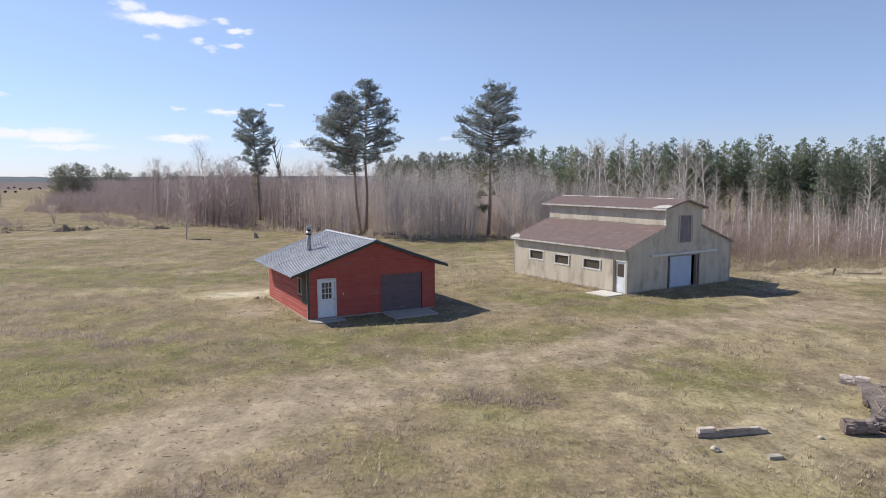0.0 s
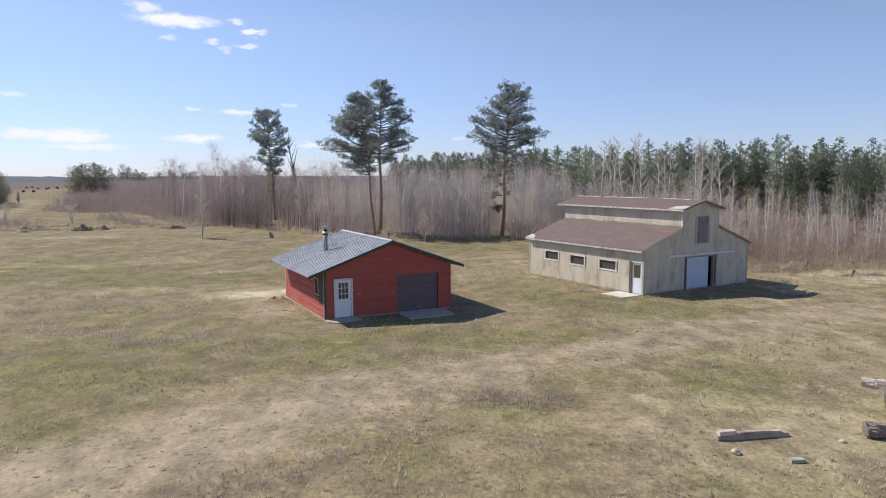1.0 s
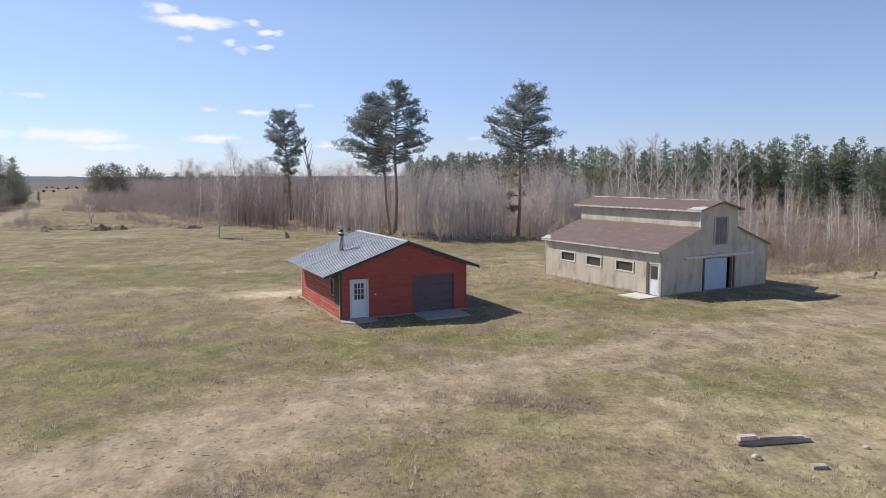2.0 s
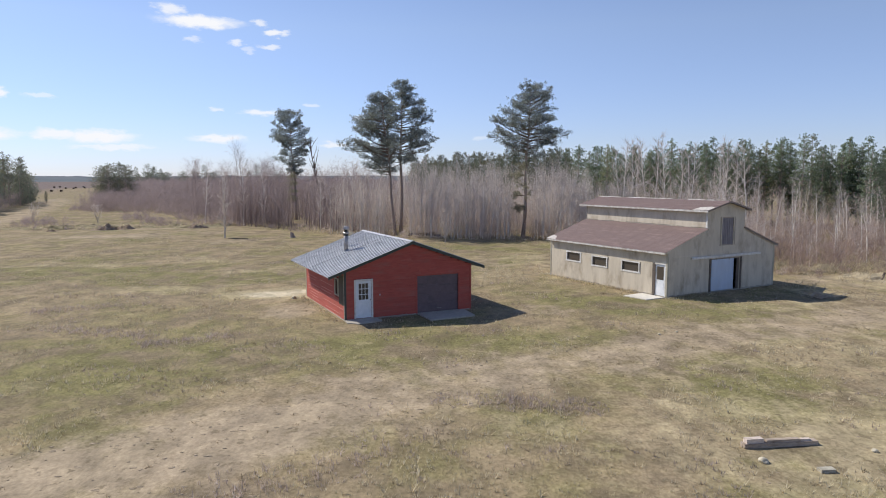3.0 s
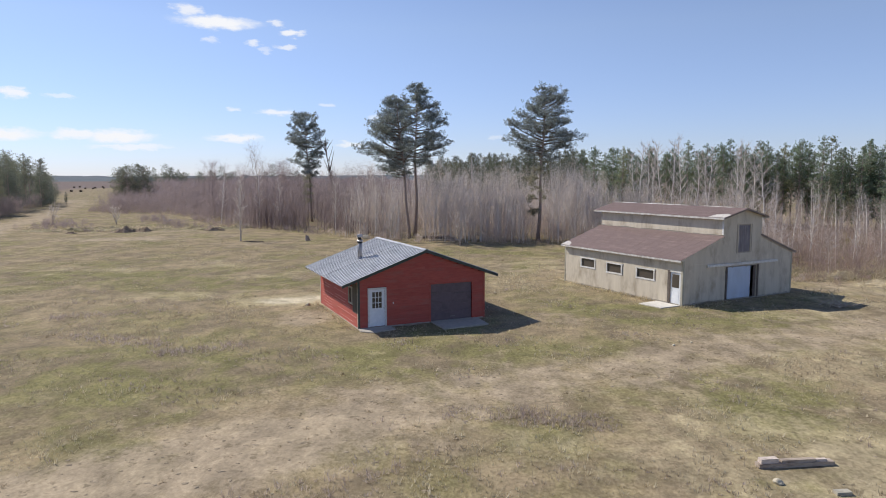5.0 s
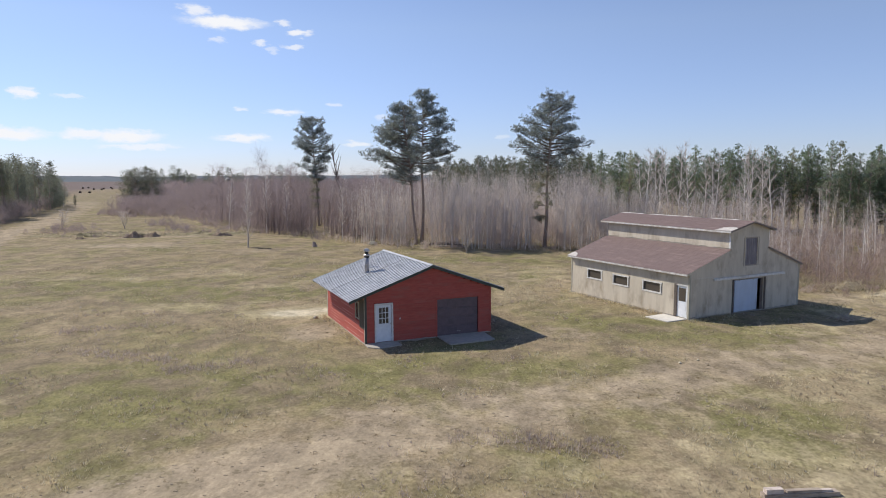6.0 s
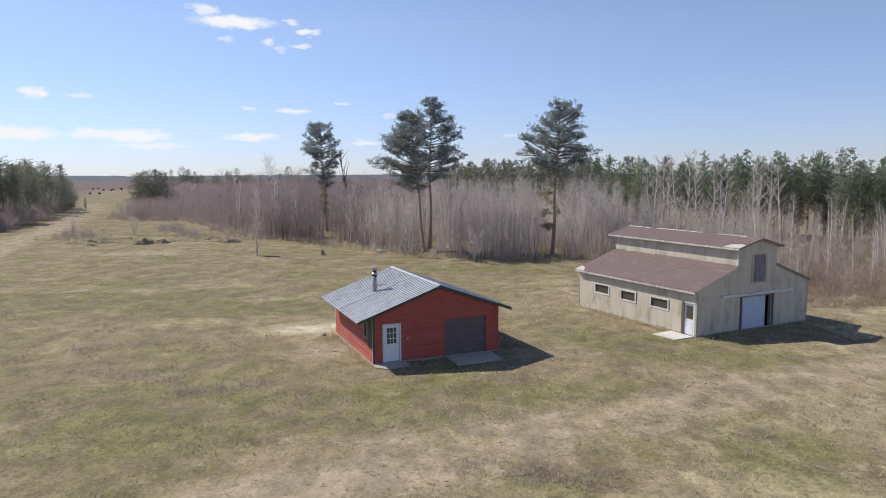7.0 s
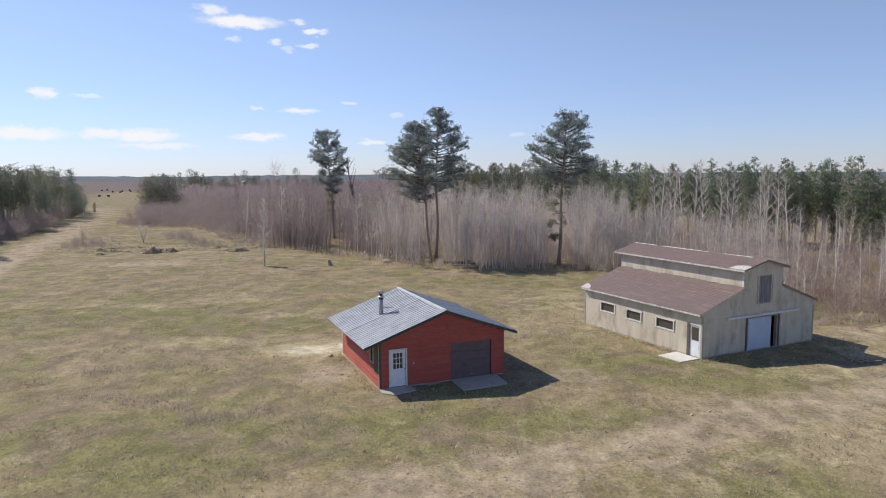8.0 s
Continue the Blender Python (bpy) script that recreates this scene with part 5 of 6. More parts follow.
    if old:
        part("old_foliage", tri_mesh("old_foliage", needle_tufts([tuple(p) for p in old], 0.36, 22, rng, wide=0.04), NEEDLE_BROWN), None, t, "thin olive foliage below the crown")
    part("crown", tri_mesh("crown", needle_tufts([tuple(p) for p in tufts], sizes, 15, rng, wide=0.046), NEEDLE), None, t, "open crown of dark green needle tufts")
    return t


make_pine(-33.1, 122.0, 19.7, 0.23, [(0.42, 1.2), (0.52, 2.6), (0.62, 3.6), (0.73, 4.4), (0.84, 3.4), (0.93, 2.6), (1.0, 1.1)], 70, (-1.1, 0.3), 3, "tall slim pine with an open ragged crown", low_fuzz=46, dense=1.45)
make_pine(-10.5, 92.0, 20.6, 0.25, [(0.47, 2.0), (0.57, 4.6), (0.66, 4.6), (0.76, 3.8), (0.87, 2.8), (0.95, 1.7), (1.0, 0.5)], 64, (0.1, 0.2), 5, "tall pine with a broad crown, one of a pair", dense=1.4, side_bias=(0.30, 0))
make_pine(-10.9, 87.5, 18.4, 0.21, [(0.43, 2.4), (0.53, 5.6), (0.64, 5.6), (0.75, 4.2), (0.87, 2.6), (0.95, 1.6), (1.0, 0.5)], 60, (-1.5, 0.2), 8, "tall pine leaning away from its twin", dense=1.4, side_bias=(-0.65, 0))
make_pine(5.8, 86.0, 18.9, 0.24, [(0.54, 1.6), (0.60, 4.4), (0.68, 5.2), (0.79, 4.3), (0.88, 3.3), (0.95, 2.2), (1.0, 1.0)], 72, (0.75, 0.2), 12, "tall pine with a rounded open crown", low_fuzz=36, dense=1.2)


def bare_tree_data(rng, tall, r, branches, spread, twigs, rise=0.55, start=0.35, stems=1):
    """Trunk and branches of a leafless tree, and its twigs as thin triangles."""
    wood, twig = Build(), []
    for st in range(stems):
        lean = rng.normal(0, 0.05 if stems == 1 else 0.16, 2)
        steps = 7
        axis = [Vector((lean[0] * tall * (i / steps) + 0.06 * math.sin(i * 1.7 + st), lean[1] * tall * (i / steps) + 0.06 * math.cos(i * 2.1), tall * i / steps - (0.15 if i == 0 else 0))) for i in range(steps + 1)]
        wood.tube(axis, [r * (1.15 if i == 0 else 1 - 0.88 * i / steps) for i in range(steps + 1)], 5)
        for k in range(branches):
            f = start + (0.97 - start) * (k + rng.uniform()) / branches
            i = min(steps - 1, int(f * steps))
            p0 = axis[i].lerp(axis[i + 1], f * steps - i)
            a = k * 2.4 + rng.uniform(0, 0.9)
            ln = spread * tall * (1.12 - f) * rng.uniform(0.6, 1.2) + 0.25
            path = curve_path(rng, p0, (math.cos(a), math.sin(a), rise + rng.normal(0.2, 0.25)), ln, 3, 0.12, 0.1)
            wood.tube(path, [r * 0.48 * (1.15 - f), r * 0.36 * (1.15 - f), r * 0.22 * (1.15 - f), 0.008], 3, cap=False)
            for s in range(twigs):
                q = rng.uniform(0.2, 1.0) * 3
                j = min(2, int(q))
                b0 = path[j].lerp(path[j + 1], q - j)
                d = ((path[j + 1] - path[j]).normalized() + Vector((rng.normal(0, 0.55), rng.normal(0, 0.55), rng.normal(0.3, 0.3)))).normalized()
                tip = b0 + d * rng.uniform(0.35, 1.0) * (0.4 + 0.06 * tall)
                sd = d.cross(Vector(rng.normal(size=3))).normalized() * 0.011
                twig += [tuple(b0 - sd), tuple(b0 + sd), tuple(tip)]
    return wood, twig


def merge(builds_tris, places):
    """Copies of triangle soups at places (kind, x, y, z, turn, scale), as one array."""
    out = []
    for kind, x, y, z, turn, sc in places:
        v = builds_tris[kind]
        c, s = math.cos(turn) * sc, math.sin(turn) * sc
        w = np.empty_like(v)
        w[:, 0], w[:, 1], w[:, 2] = c * v[:, 0] - s * v[:, 1] + x, s * v[:, 0] + c * v[:, 1] + y, v[:, 2] * sc + z
        out.append(w)
    return np.concatenate(out)


def soup(build):
    """A build's faces as loose triangles."""
    v = np.array(build.v)
    tris = [(f[0], f[i], f[i + 1]) for f in build.f for i in range(1, len(f) - 1)]
    return v[np.array(tris).ravel()]


rng_t = np.random.default_rng(21)
ASPENS = [bare_tree_data(rng_t, rng_t.uniform(9.5, 12.0), rng_t.uniform(0.09, 0.14), 24, 0.20, 20, start=0.30) for _ in range(7)]

# the wood's near edge, from the lane round to behind the barn
EDGE = [(-99, 160), (-94, 153.5), (-86, 147.5), (-78, 148), (-68, 141), (-54, 122), (-43, 107), (-33, 101), (-25, 95), (-15, 87), (-4, 82), (8, 81.5), (16, 80), (20.5, 68), (22.5, 57), (24.5, 54.2), (28, 54.8), (40, 54.2), (62, 55.5), (100, 58)]


def edge_y(x):
    return float(np.interp(x, [p[0] for p in EDGE], [p[1] for p in EDGE]))


def unit(v):
    return v / np.linalg.norm(v, axis=1)[:, None]


def stems(rows, twigs, rng, twig_wide=0.013, start=0.3, rise=(0.3, 1.7), reach=(0.28, 0.085), bend=0.08):
    """Thin leafless stems at rows (x, y, z, tall, radius): their wood and their twigs, as loose triangles."""
    p = np.array(rows)
    n, tall, rad = len(p), p[:, 3], p[:, 4]
    lean = rng.normal(0, bend, (n, 2)) * tall[:, None]
    foot = p[:, :3].copy()
    mid = foot + np.stack([lean[:, 0] * 0.35, lean[:, 1] * 0.35, tall * 0.5], 1)
    top = foot + np.stack([lean[:, 0], lean[:, 1], tall], 1)
    rings = []
    for c, k in ((foot, 1.1), (mid, 0.62), (top, 0.10)):
        rings.append([c + np.stack([np.cos(np.full(n, a)), np.sin(np.full(n, a)), np.zeros(n)], 1) * (rad * k)[:, None] for a in (0.0, 2.094, 4.189)])
    wood = []
    for lo, hi in zip(rings, rings[1:]):
        for i in range(3):
            j = (i + 1) % 3
            wood += [np.stack([lo[i], lo[j], hi[j]], 1), np.stack([lo[i], hi[j], hi[i]], 1)]
    wood = np.concatenate(wood).reshape(-1, 3)
    f = start + (1 - start) * rng.uniform(0, 1, (n, twigs)) ** 0.9
    below = f < 0.5
    base = np.where(below[..., None], foot[:, None] + (mid - foot)[:, None] * (f * 2)[..., None], mid[:, None] + (top - mid)[:, None] * (f * 2 - 1)[..., None]).reshape(-1, 3)
    f, h = f.ravel(), np.repeat(tall, twigs)
    a = rng.uniform(0, 6.283, len(f))
    d = unit(np.stack([np.cos(a), np.sin(a), rng.uniform(*rise, len(f))], 1))
    length = (reach[0] + reach[1] * h) * (1.05 - 0.45 * f) * rng.uniform(0.5, 1.5, len(f))
    # each twig springs a little way off the stem, on the branch that carries it
    base = base + d * (length * rng.uniform(0, 0.9, len(f)))[:, None]
    side = unit(np.cross(d, rng.normal(size=d.shape))) * (twig_wide * rng.uniform(0.6, 1.4, len(f)))[:, None]
    tip = base + unit(d + rng.normal(0, 0.35, d.shape)) * length[:, None]
    return wood, np.stack([base - side, base + side, tip], 1).reshape(-1, 3)


def scatter(count, x0, x1, d0, d1, tall, rad, power, seed, clear=()):
    """Rows of stems behind the wood's edge, d0 to d1 metres back."""
    rng = np.random.default_rng(seed)
    rows = []
    while len(rows) < count:
        x, back = rng.uniform(x0, x1), d0 + (d1 - d0) * rng.uniform() ** power
        y = edge_y(x) + back + 1.6 * noise.noise(Vector((x * 0.25, 3.0, 0)))
        if any(math.hypot(x - cx, y - cy) < cr for cx, cy, cr in clear):
            continue
        clump = noise.noise(Vector((x * 0.16, y * 0.16, 9.0)))
        if rng.uniform() > 0.75 + 0.6 * clump:
            continue
        # the wood thins to low scrub towards either end
        low = float(np.interp(x / y, [-0.62, -0.5, -0.38, 0.12, 0.2, 0.4, 0.5], [0.60, 0.72, 1.0, 1.0, 0.74, 0.78, 0.56]))
        h = rng.uniform(*tall) * low * (1 + 0.42 * clump)
        rows.append((x, y, height(x, y) - 0.05, h, rng.uniform(*rad) * (0.6 + 0.4 * low)))
    return rows


# thin places in the wood, before the old pines
GAP = [(-17, 122, 8)] + [(-26.0 - 7.1 * k / 9, 96.5 + 25.5 * k / 9, 1.5) for k in range(10)] + [(-10.2, 84 + 1.6 * k, 1.4) for k in range(6)] + [(5.7, 80 + 1.5 * k, 1.3) for k in range(5)]
DRY_GAP = [(27.2, 54.6, 1.3), (30.5, 51.5, 2.4), (34.5, 51.5, 2.4)]
rng_w = np.random.default_rng(30)
w1, t1 = stems(scatter(250, -99, -36, 2, 60, (5.6, 8.6), (0.022, 0.04), 1.0, 44, GAP) + scatter(520, -36, 24, 2, 75, (6.6, 9.6), (0.05, 0.085), 1.0, 31, GAP), 170, rng_w)
w2, t2 = stems(scatter(900, -99, 27, 0.5, 60, (3.6, 7.0), (0.015, 0.026), 1.1, 32, GAP), 90, rng_w)
w3, t3 = stems(scatter(900, 20, 92, 1, 48, (3.5, 8.6), (0.02, 0.04), 1.0, 33, DRY_GAP), 90, rng_w)
w4, t4 = stems(scatter(90, 28, 92, 6, 44, (8.0, 12.0), (0.05, 0.085), 1.0, 38), 90, rng_w, start=0.4)
w5, t5 = stems(scatter(430, -40, 24, -0.8, 9, (4.5, 8.6), (0.03, 0.055), 1.0, 39, GAP), 80, rng_w, bend=0.07)
w6, t6 = stems(scatter(40, -62, -30, 4, 45, (8.6, 10.6), (0.06, 0.09), 1.0, 42, GAP), 240, rng_w, start=0.45, reach=(0.4, 0.11))
trunks = np.concatenate([w1, w4, w5, w6]).reshape(-1, 3, 3)
twigs = np.concatenate([t1, t2, t4, t5, t6, w2]).reshape(-1, 3, 3)


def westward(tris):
    """Which triangles stand west of a wavy line, where the darker brush colour is used."""
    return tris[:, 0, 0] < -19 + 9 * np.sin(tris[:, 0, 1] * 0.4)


tagged(new("aspen_wood", tri_mesh("aspen_wood", trunks[~westward(trunks)].reshape(-1, 3), ASPEN)), "dense wood of thin pale leafless aspen trunks", "wood", kind="stuff")
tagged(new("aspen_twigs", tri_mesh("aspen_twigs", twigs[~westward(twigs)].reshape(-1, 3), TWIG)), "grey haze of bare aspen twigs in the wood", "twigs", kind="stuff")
tagged(new("willow_twigs", tri_mesh("willow_twigs", np.concatenate([twigs[westward(twigs)], trunks[westward(trunks)]]).reshape(-1, 3), DARK_BRUSH)), "dark mauve bare scrub at the wood's far end", "twigs", kind="stuff")


def brush_tris(rows, per, rng, wide=0.0115):
    """Bushes at rows (x, y, z, tall): fine twigs spread through a rounded dome, mostly upright."""
    p = np.repeat(np.array(rows), per, axis=0)
    n = len(p)
    a, out, up = rng.uniform(0, 6.283, n), np.sqrt(rng.uniform(0, 1, n)), rng.uniform(0, 1, n) ** 0.9
    tall = p[:, 3]
    spread = 0.42 * tall * out * np.sqrt(np.maximum(0.05, 1 - (up * 0.95) ** 2)) * (0.55 + 0.45 * np.minimum(1, up * 3))
    start = p[:, :3] + np.stack([np.cos(a) * spread, np.sin(a) * spread, tall * up * 0.74], 1)
    d = unit(np.stack([np.cos(a) * out * 0.6 + rng.normal(0, 0.30, n), np.sin(a) * out * 0.6 + rng.normal(0, 0.30, n), np.full(n, 0.62)], 1))
    side = unit(np.cross(d, rng.normal(size=d.shape))) * (wide * rng.uniform(0.6, 1.5, n))[:, None]
    return np.stack([start - side, start + side, start + d * (tall * rng.uniform(0.16, 0.44, n))[:, None]], 1).reshape(-1, 3)


rng_u = np.random.default_rng(36)
rows = [(x, y, z, h) for x, y, z, h, r_ in scatter(1000, -98, 24, 0.0, 30, (1.6, 3.6), (0.02, 0.03), 1.3, 34, GAP) + scatter(950, -98, 24, 3, 60, (3.4, 6.4), (0.02, 0.03), 1.0, 43, GAP)
        + scatter(150, -98, 24, -2.2, 0.6, (0.7, 1.6), (0.02, 0.03), 1.0, 37) + scatter(1300, 20, 95, -0.6, 40, (1.8, 4.6), (0.02, 0.03), 1.1, 35, DRY_GAP) + scatter(90, 20, 60, -3, 0.5, (0.6, 1.6), (0.02, 0.03), 1.0, 41, DRY_GAP)]
bushes = brush_tris(rows, 102, rng_u).reshape(-1, 3, 3)
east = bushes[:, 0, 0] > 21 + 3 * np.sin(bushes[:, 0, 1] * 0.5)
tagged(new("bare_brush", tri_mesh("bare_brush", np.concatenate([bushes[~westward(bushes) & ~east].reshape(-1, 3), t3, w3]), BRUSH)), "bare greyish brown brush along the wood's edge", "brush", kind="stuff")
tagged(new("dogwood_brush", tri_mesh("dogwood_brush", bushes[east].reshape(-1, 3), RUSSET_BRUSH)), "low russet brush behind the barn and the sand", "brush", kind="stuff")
tagged(new("willow_brush", tri_mesh("willow_brush", bushes[westward(bushes)].reshape(-1, 3), DARK_BRUSH)), "dark mauve bushes at the wood's far end", "brush", kind="stuff")


def bare_tree(name, data, m, label, group, mats=None):
    wood, twig = data
    t = thing(name, m, label, "tree", group)
    part("trunk", wood, (mats or (ASPEN, TWIG))[0], t)
    part("crown", tri_mesh("crown", np.array(twig), (mats or (ASPEN, TWIG))[1]), None, t, "fine bare twigs")
    return t


# single aspens that stand out before the wood
rng_s = np.random.default_rng(5)
firsts = []
for k, data in enumerate(ASPENS[:5]):
    firsts.append(None)
for x, y, s, kind in [(-47, 114, 0.8, 0), (-42, 110, 0.75, 1), (-37, 105, 0.85, 2), (-33, 103, 0.7, 3), (-22, 93, 0.72, 4), (-18, 90.5, 0.6, 0), (-15.5, 88.5, 0.7, 1),
                      (-7.5, 86, 0.62, 2), (-4, 84.5, 0.7, 3), (-1.5, 83, 0.6, 4), (1.5, 83, 0.66, 0), (3.2, 82.4, 0.58, 1), (8, 82.5, 0.62, 2), (10, 83, 0.72, 3), (13, 82, 0.64, 4), (15.5, 83, 0.7, 1),
                      (18.5, 88, 1.1, 0), (21, 91, 1.2, 1), (22.5, 90, 1.15, 2), (24, 93, 1.2, 3), (28, 90, 1.1, 4), (31.5, 88, 1.12, 0), (33.4, 89, 1.08, 2), (26, 88, 1.15, 1), (20, 95, 1.15, 4), (19.2, 84, 1.1, 2), (23.2, 84, 1.15, 0), (25.2, 82, 1.05, 3), (29.5, 84, 1.15, 1), (30.6, 86, 1.1, 3), (33.0, 84, 1.12, 4), 
                      (44.6, 70.5, 0.95, 1), (-132.5, 190.9, 0.62, 0), (-131.2, 190.9, 0.6, 2), (-133.2, 196.7, 0.64, 3), (30, 66, 0.62, 4), (27.5, 68, 0.7, 0), (33, 64, 0.58, 1)]:
    m = Matrix.Translation((x, y, height(x, y) - 0.04)) @ pose(0, 0, 0, 0, 0, float(rng_s.uniform(0, 360))) @ Matrix.Scale(s * (0.95 if s > 1 else 1.0), 4)
    if firsts[kind] is None:
        firsts[kind] = bare_tree("aspen_tree", ASPENS[kind], m, "slender pale leafless aspen at the wood's edge", "aspens at the edge")
        firsts[kind].matrix_world = m
    else:
        copy_thing(firsts[kind], Matrix(m) @ Matrix.Scale(1 / firsts[kind].scale[0], 4))

# small birches out in the grass
for x, y, tall, seed in [(-31.6, 82.4, 8.6, 1), (-12.7, 83.4, 4.6, 2), (-3.8, 77.6, 3.6, 4), (-64.3, 111.0, 3.0, 5), (-76, 111.5, 3.2, 6)]:
    r = np.random.default_rng(seed)
    bare_tree("birch_tree", bare_tree_data(r, tall, 0.03 + 0.009 * tall, 34 if tall > 8 else 14, 0.17 if tall > 8 else 0.24, 14, start=0.12 if tall > 8 else 0.2, stems=1 if tall > 8 else 3), Matrix.Translation((x, y, height(x, y))), "small leafless birch standing in the grass", "birches in the grass", (BIRCH, TWIG))

# dead leaning tree
r = np.random.default_rng(14)
dead = thing("dead_tree", Matrix.Translation((-26.8, 118, height(-26.8, 118))), "dead grey tree leaning, with a few upswept bare limbs", "tree")
wood = Build()
axis = [Vector((-2.9 * (i / 8) ** 0.9, 0.3, 14.3 * i / 8 - (0.2 if i == 0 else 0))) for i in range(9)]
wood.tube(axis, [0.24, 0.2, 0.18, 0.16, 0.13, 0.1, 0.075, 0.05, 0.02], 7)
for k in range(22):
    i = 3 + k % 5
    wood.tube(curve_path(r, axis[i], (r.normal(-0.05, 0.45), r.normal(0, 0.45), 1.2), r.uniform(2.2, 5.0) * (1.25 - 0.09 * i), 4, 0.14, 0.08), [0.075, 0.058, 0.042, 0.028, 0.012], 4, cap=False)
part("trunk", wood, BARK, dead)

# ---- evergreens ----
def evergreen_data(rng, tall, reach, skirt, blunt=0.62, along=7, blades=7, wide=0.085, boughs=True):
    """A plantation pine: uneven limbs set with small tufts, an oval crown narrowing to a bristling leader."""
    trunk = Build().tube([(0, 0, -0.2), (0.05, 0, tall * 0.5), (0, 0.04, tall * 0.98)], [0.15, 0.11, 0.02], 6)
    tufts, sizes = [], []
    z = tall * skirt
    while z < tall * 0.97:
        f = (z - tall * skirt) / (tall * (1 - skirt))
        wide_here = reach * (1.02 - f) ** blunt * (0.55 + 0.45 * min(1.0, f / 0.25)) * rng.uniform(0.75, 1.15)
        whorl = 6 if f < 0.85 else 4
        a0 = rng.uniform(0, 6.28)
        for k in range(whorl):
            a = a0 + 6.283 * k / whorl + rng.normal(0, 0.3)
            ln, zz = wide_here * rng.uniform(0.55, 1.15), z + rng.normal(0, tall * 0.016)
            if boughs:
                trunk.tube([(0, 0, zz), (math.cos(a) * ln, math.sin(a) * ln, zz + ln * 0.3)], [0.028, 0.01], 3, cap=False)
            count = max(2, round(along * (0.45 + 0.55 * min(1.0, ln / 1.6))))
            for c in range(count):
                q = 0.30 + 0.72 * (c + rng.uniform()) / count
                side = rng.normal(0, 0.13 * ln + 0.05)
                tufts.append((math.cos(a) * ln * q - math.sin(a) * side, math.sin(a) * ln * q + math.cos(a) * side, zz + ln * 0.3 * q + rng.normal(0.04, 0.10)))
                sizes.append(rng.uniform(0.22, 0.38) * (1.0 - 0.3 * f) * (1.0 if boughs else 1.3))
        z += tall * 0.040 * rng.uniform(0.8, 1.25)
    for k in range(12):
        tufts.append((rng.normal(0, 0.10), rng.normal(0, 0.10), tall * (0.93 + 0.006 * k)))
        sizes.append(0.26)
    return trunk, needle_tufts(tufts, sizes, blades, rng, wide=wide)


# height, reach, foot of the crown; each kind in a full and in a sparer version for the ranks behind
KINDS = ((12.6, 2.8, 0.16), (13.2, 2.7, 0.32), (11.8, 2.9, 0.12), (10.8, 2.6, 0.2), (13.0, 2.8, 0.40), (9.0, 3.9, 0.03), (13.4, 3.3, 0.46), (8.2, 4.3, 0.02))
rng_e = np.random.default_rng(40)
EVERGREENS = [evergreen_data(rng_e, t, r_, s, 0.26 if s < 0.025 else 0.36 if s < 0.05 or s > 0.45 else 0.62) for t, r_, s in KINDS]
SPARE = [evergreen_data(rng_e, t, r_, s, 0.26 if s < 0.025 else 0.36 if s < 0.05 or s > 0.45 else 0.62, 5, 5, 0.105, False) for t, r_, s in KINDS]
ever_first = {}
REAR = {}


def evergreen(x, y, s, kind, turn, label, group, needles=None, spare=False):
    m = Matrix.Translation((x, y, height(x, y) if abs(x) < 900 else 0)) @ pose(0, 0, 0, 0, 0, turn) @ Matrix.Diagonal((s * 0.94, s * 0.94, s, 1))
    if spare:
        REAR.setdefault((group, needles or NEEDLE_FAR), []).append((kind, x, y, height(x, y), radians(turn), s))
        return None
    key = (kind, needles)
    if key not in ever_first:
        trunk, crown = EVERGREENS[kind]
        t = thing("evergreen_tree", Matrix(), label, "tree", group)
        part("trunk", trunk, RED_BARK, t)
        part("crown", tri_mesh("crown", crown, needles or NEEDLE_FAR), None, t, "dense green needle crown")
        t.matrix_world = m
        ever_first[key] = t
        return t
    t = ever_first[key]
    c = copy_thing(t, Matrix())
    c.matrix_basis = m
    return tagged(c, label, group=group)


rng_p = np.random.default_rng(44)
PLANT = [(-22, 218), (-4, 184), (9, 156), (20, 147), (24, 126), (37, 108), (46, 103), (51, 94), (64, 90), (84, 88)]


def plant_y(x):
    return float(np.interp(x, [p[0] for p in PLANT], [p[1] for p in PLANT]))


for row in range(4):
    x = (-22.0, -22.0, -22.0, 14.0)[row]
    while x < 68:
        x += rng_p.uniform(1.1, 2.0)
        y = plant_y(x) + row * 3.6 + rng_p.uniform(-2.2, 2.2)
        evergreen(x, y, rng_p.uniform(0.88, 1.08) * (0.96 if x > 40 else 0.98 if x > 22 else 1.04), (2, 0, 3, 2, 1)[int(rng_p.integers(5))] if x > 48 else (1, 4, 3, 1, 4)[int(rng_p.integers(5))], float(rng_p.uniform(0, 360)), "pointed green plantation pine in a dense stand", "plantation pines", LANE_NEEDLE if x < 18 else None, x < 18 or row > 1)
# the dark stand beside the lane; LANE_EDGE is the brush's foot
LANE_EDGE = [(-92, 98), (-91, 108), (-91.5, 116), (-98, 131), (-105.5, 146), (-125, 180), (-149, 220)]


def beside_lane(f, off):
    k = f * (len(LANE_EDGE) - 1)
    i = min(len(LANE_EDGE) - 2, int(k))
    (ax, ay), (bx, by) = LANE_EDGE[i], LANE_EDGE[i + 1]
    return ax + (bx - ax) * (k - i) - off, ay + (by - ay) * (k - i)


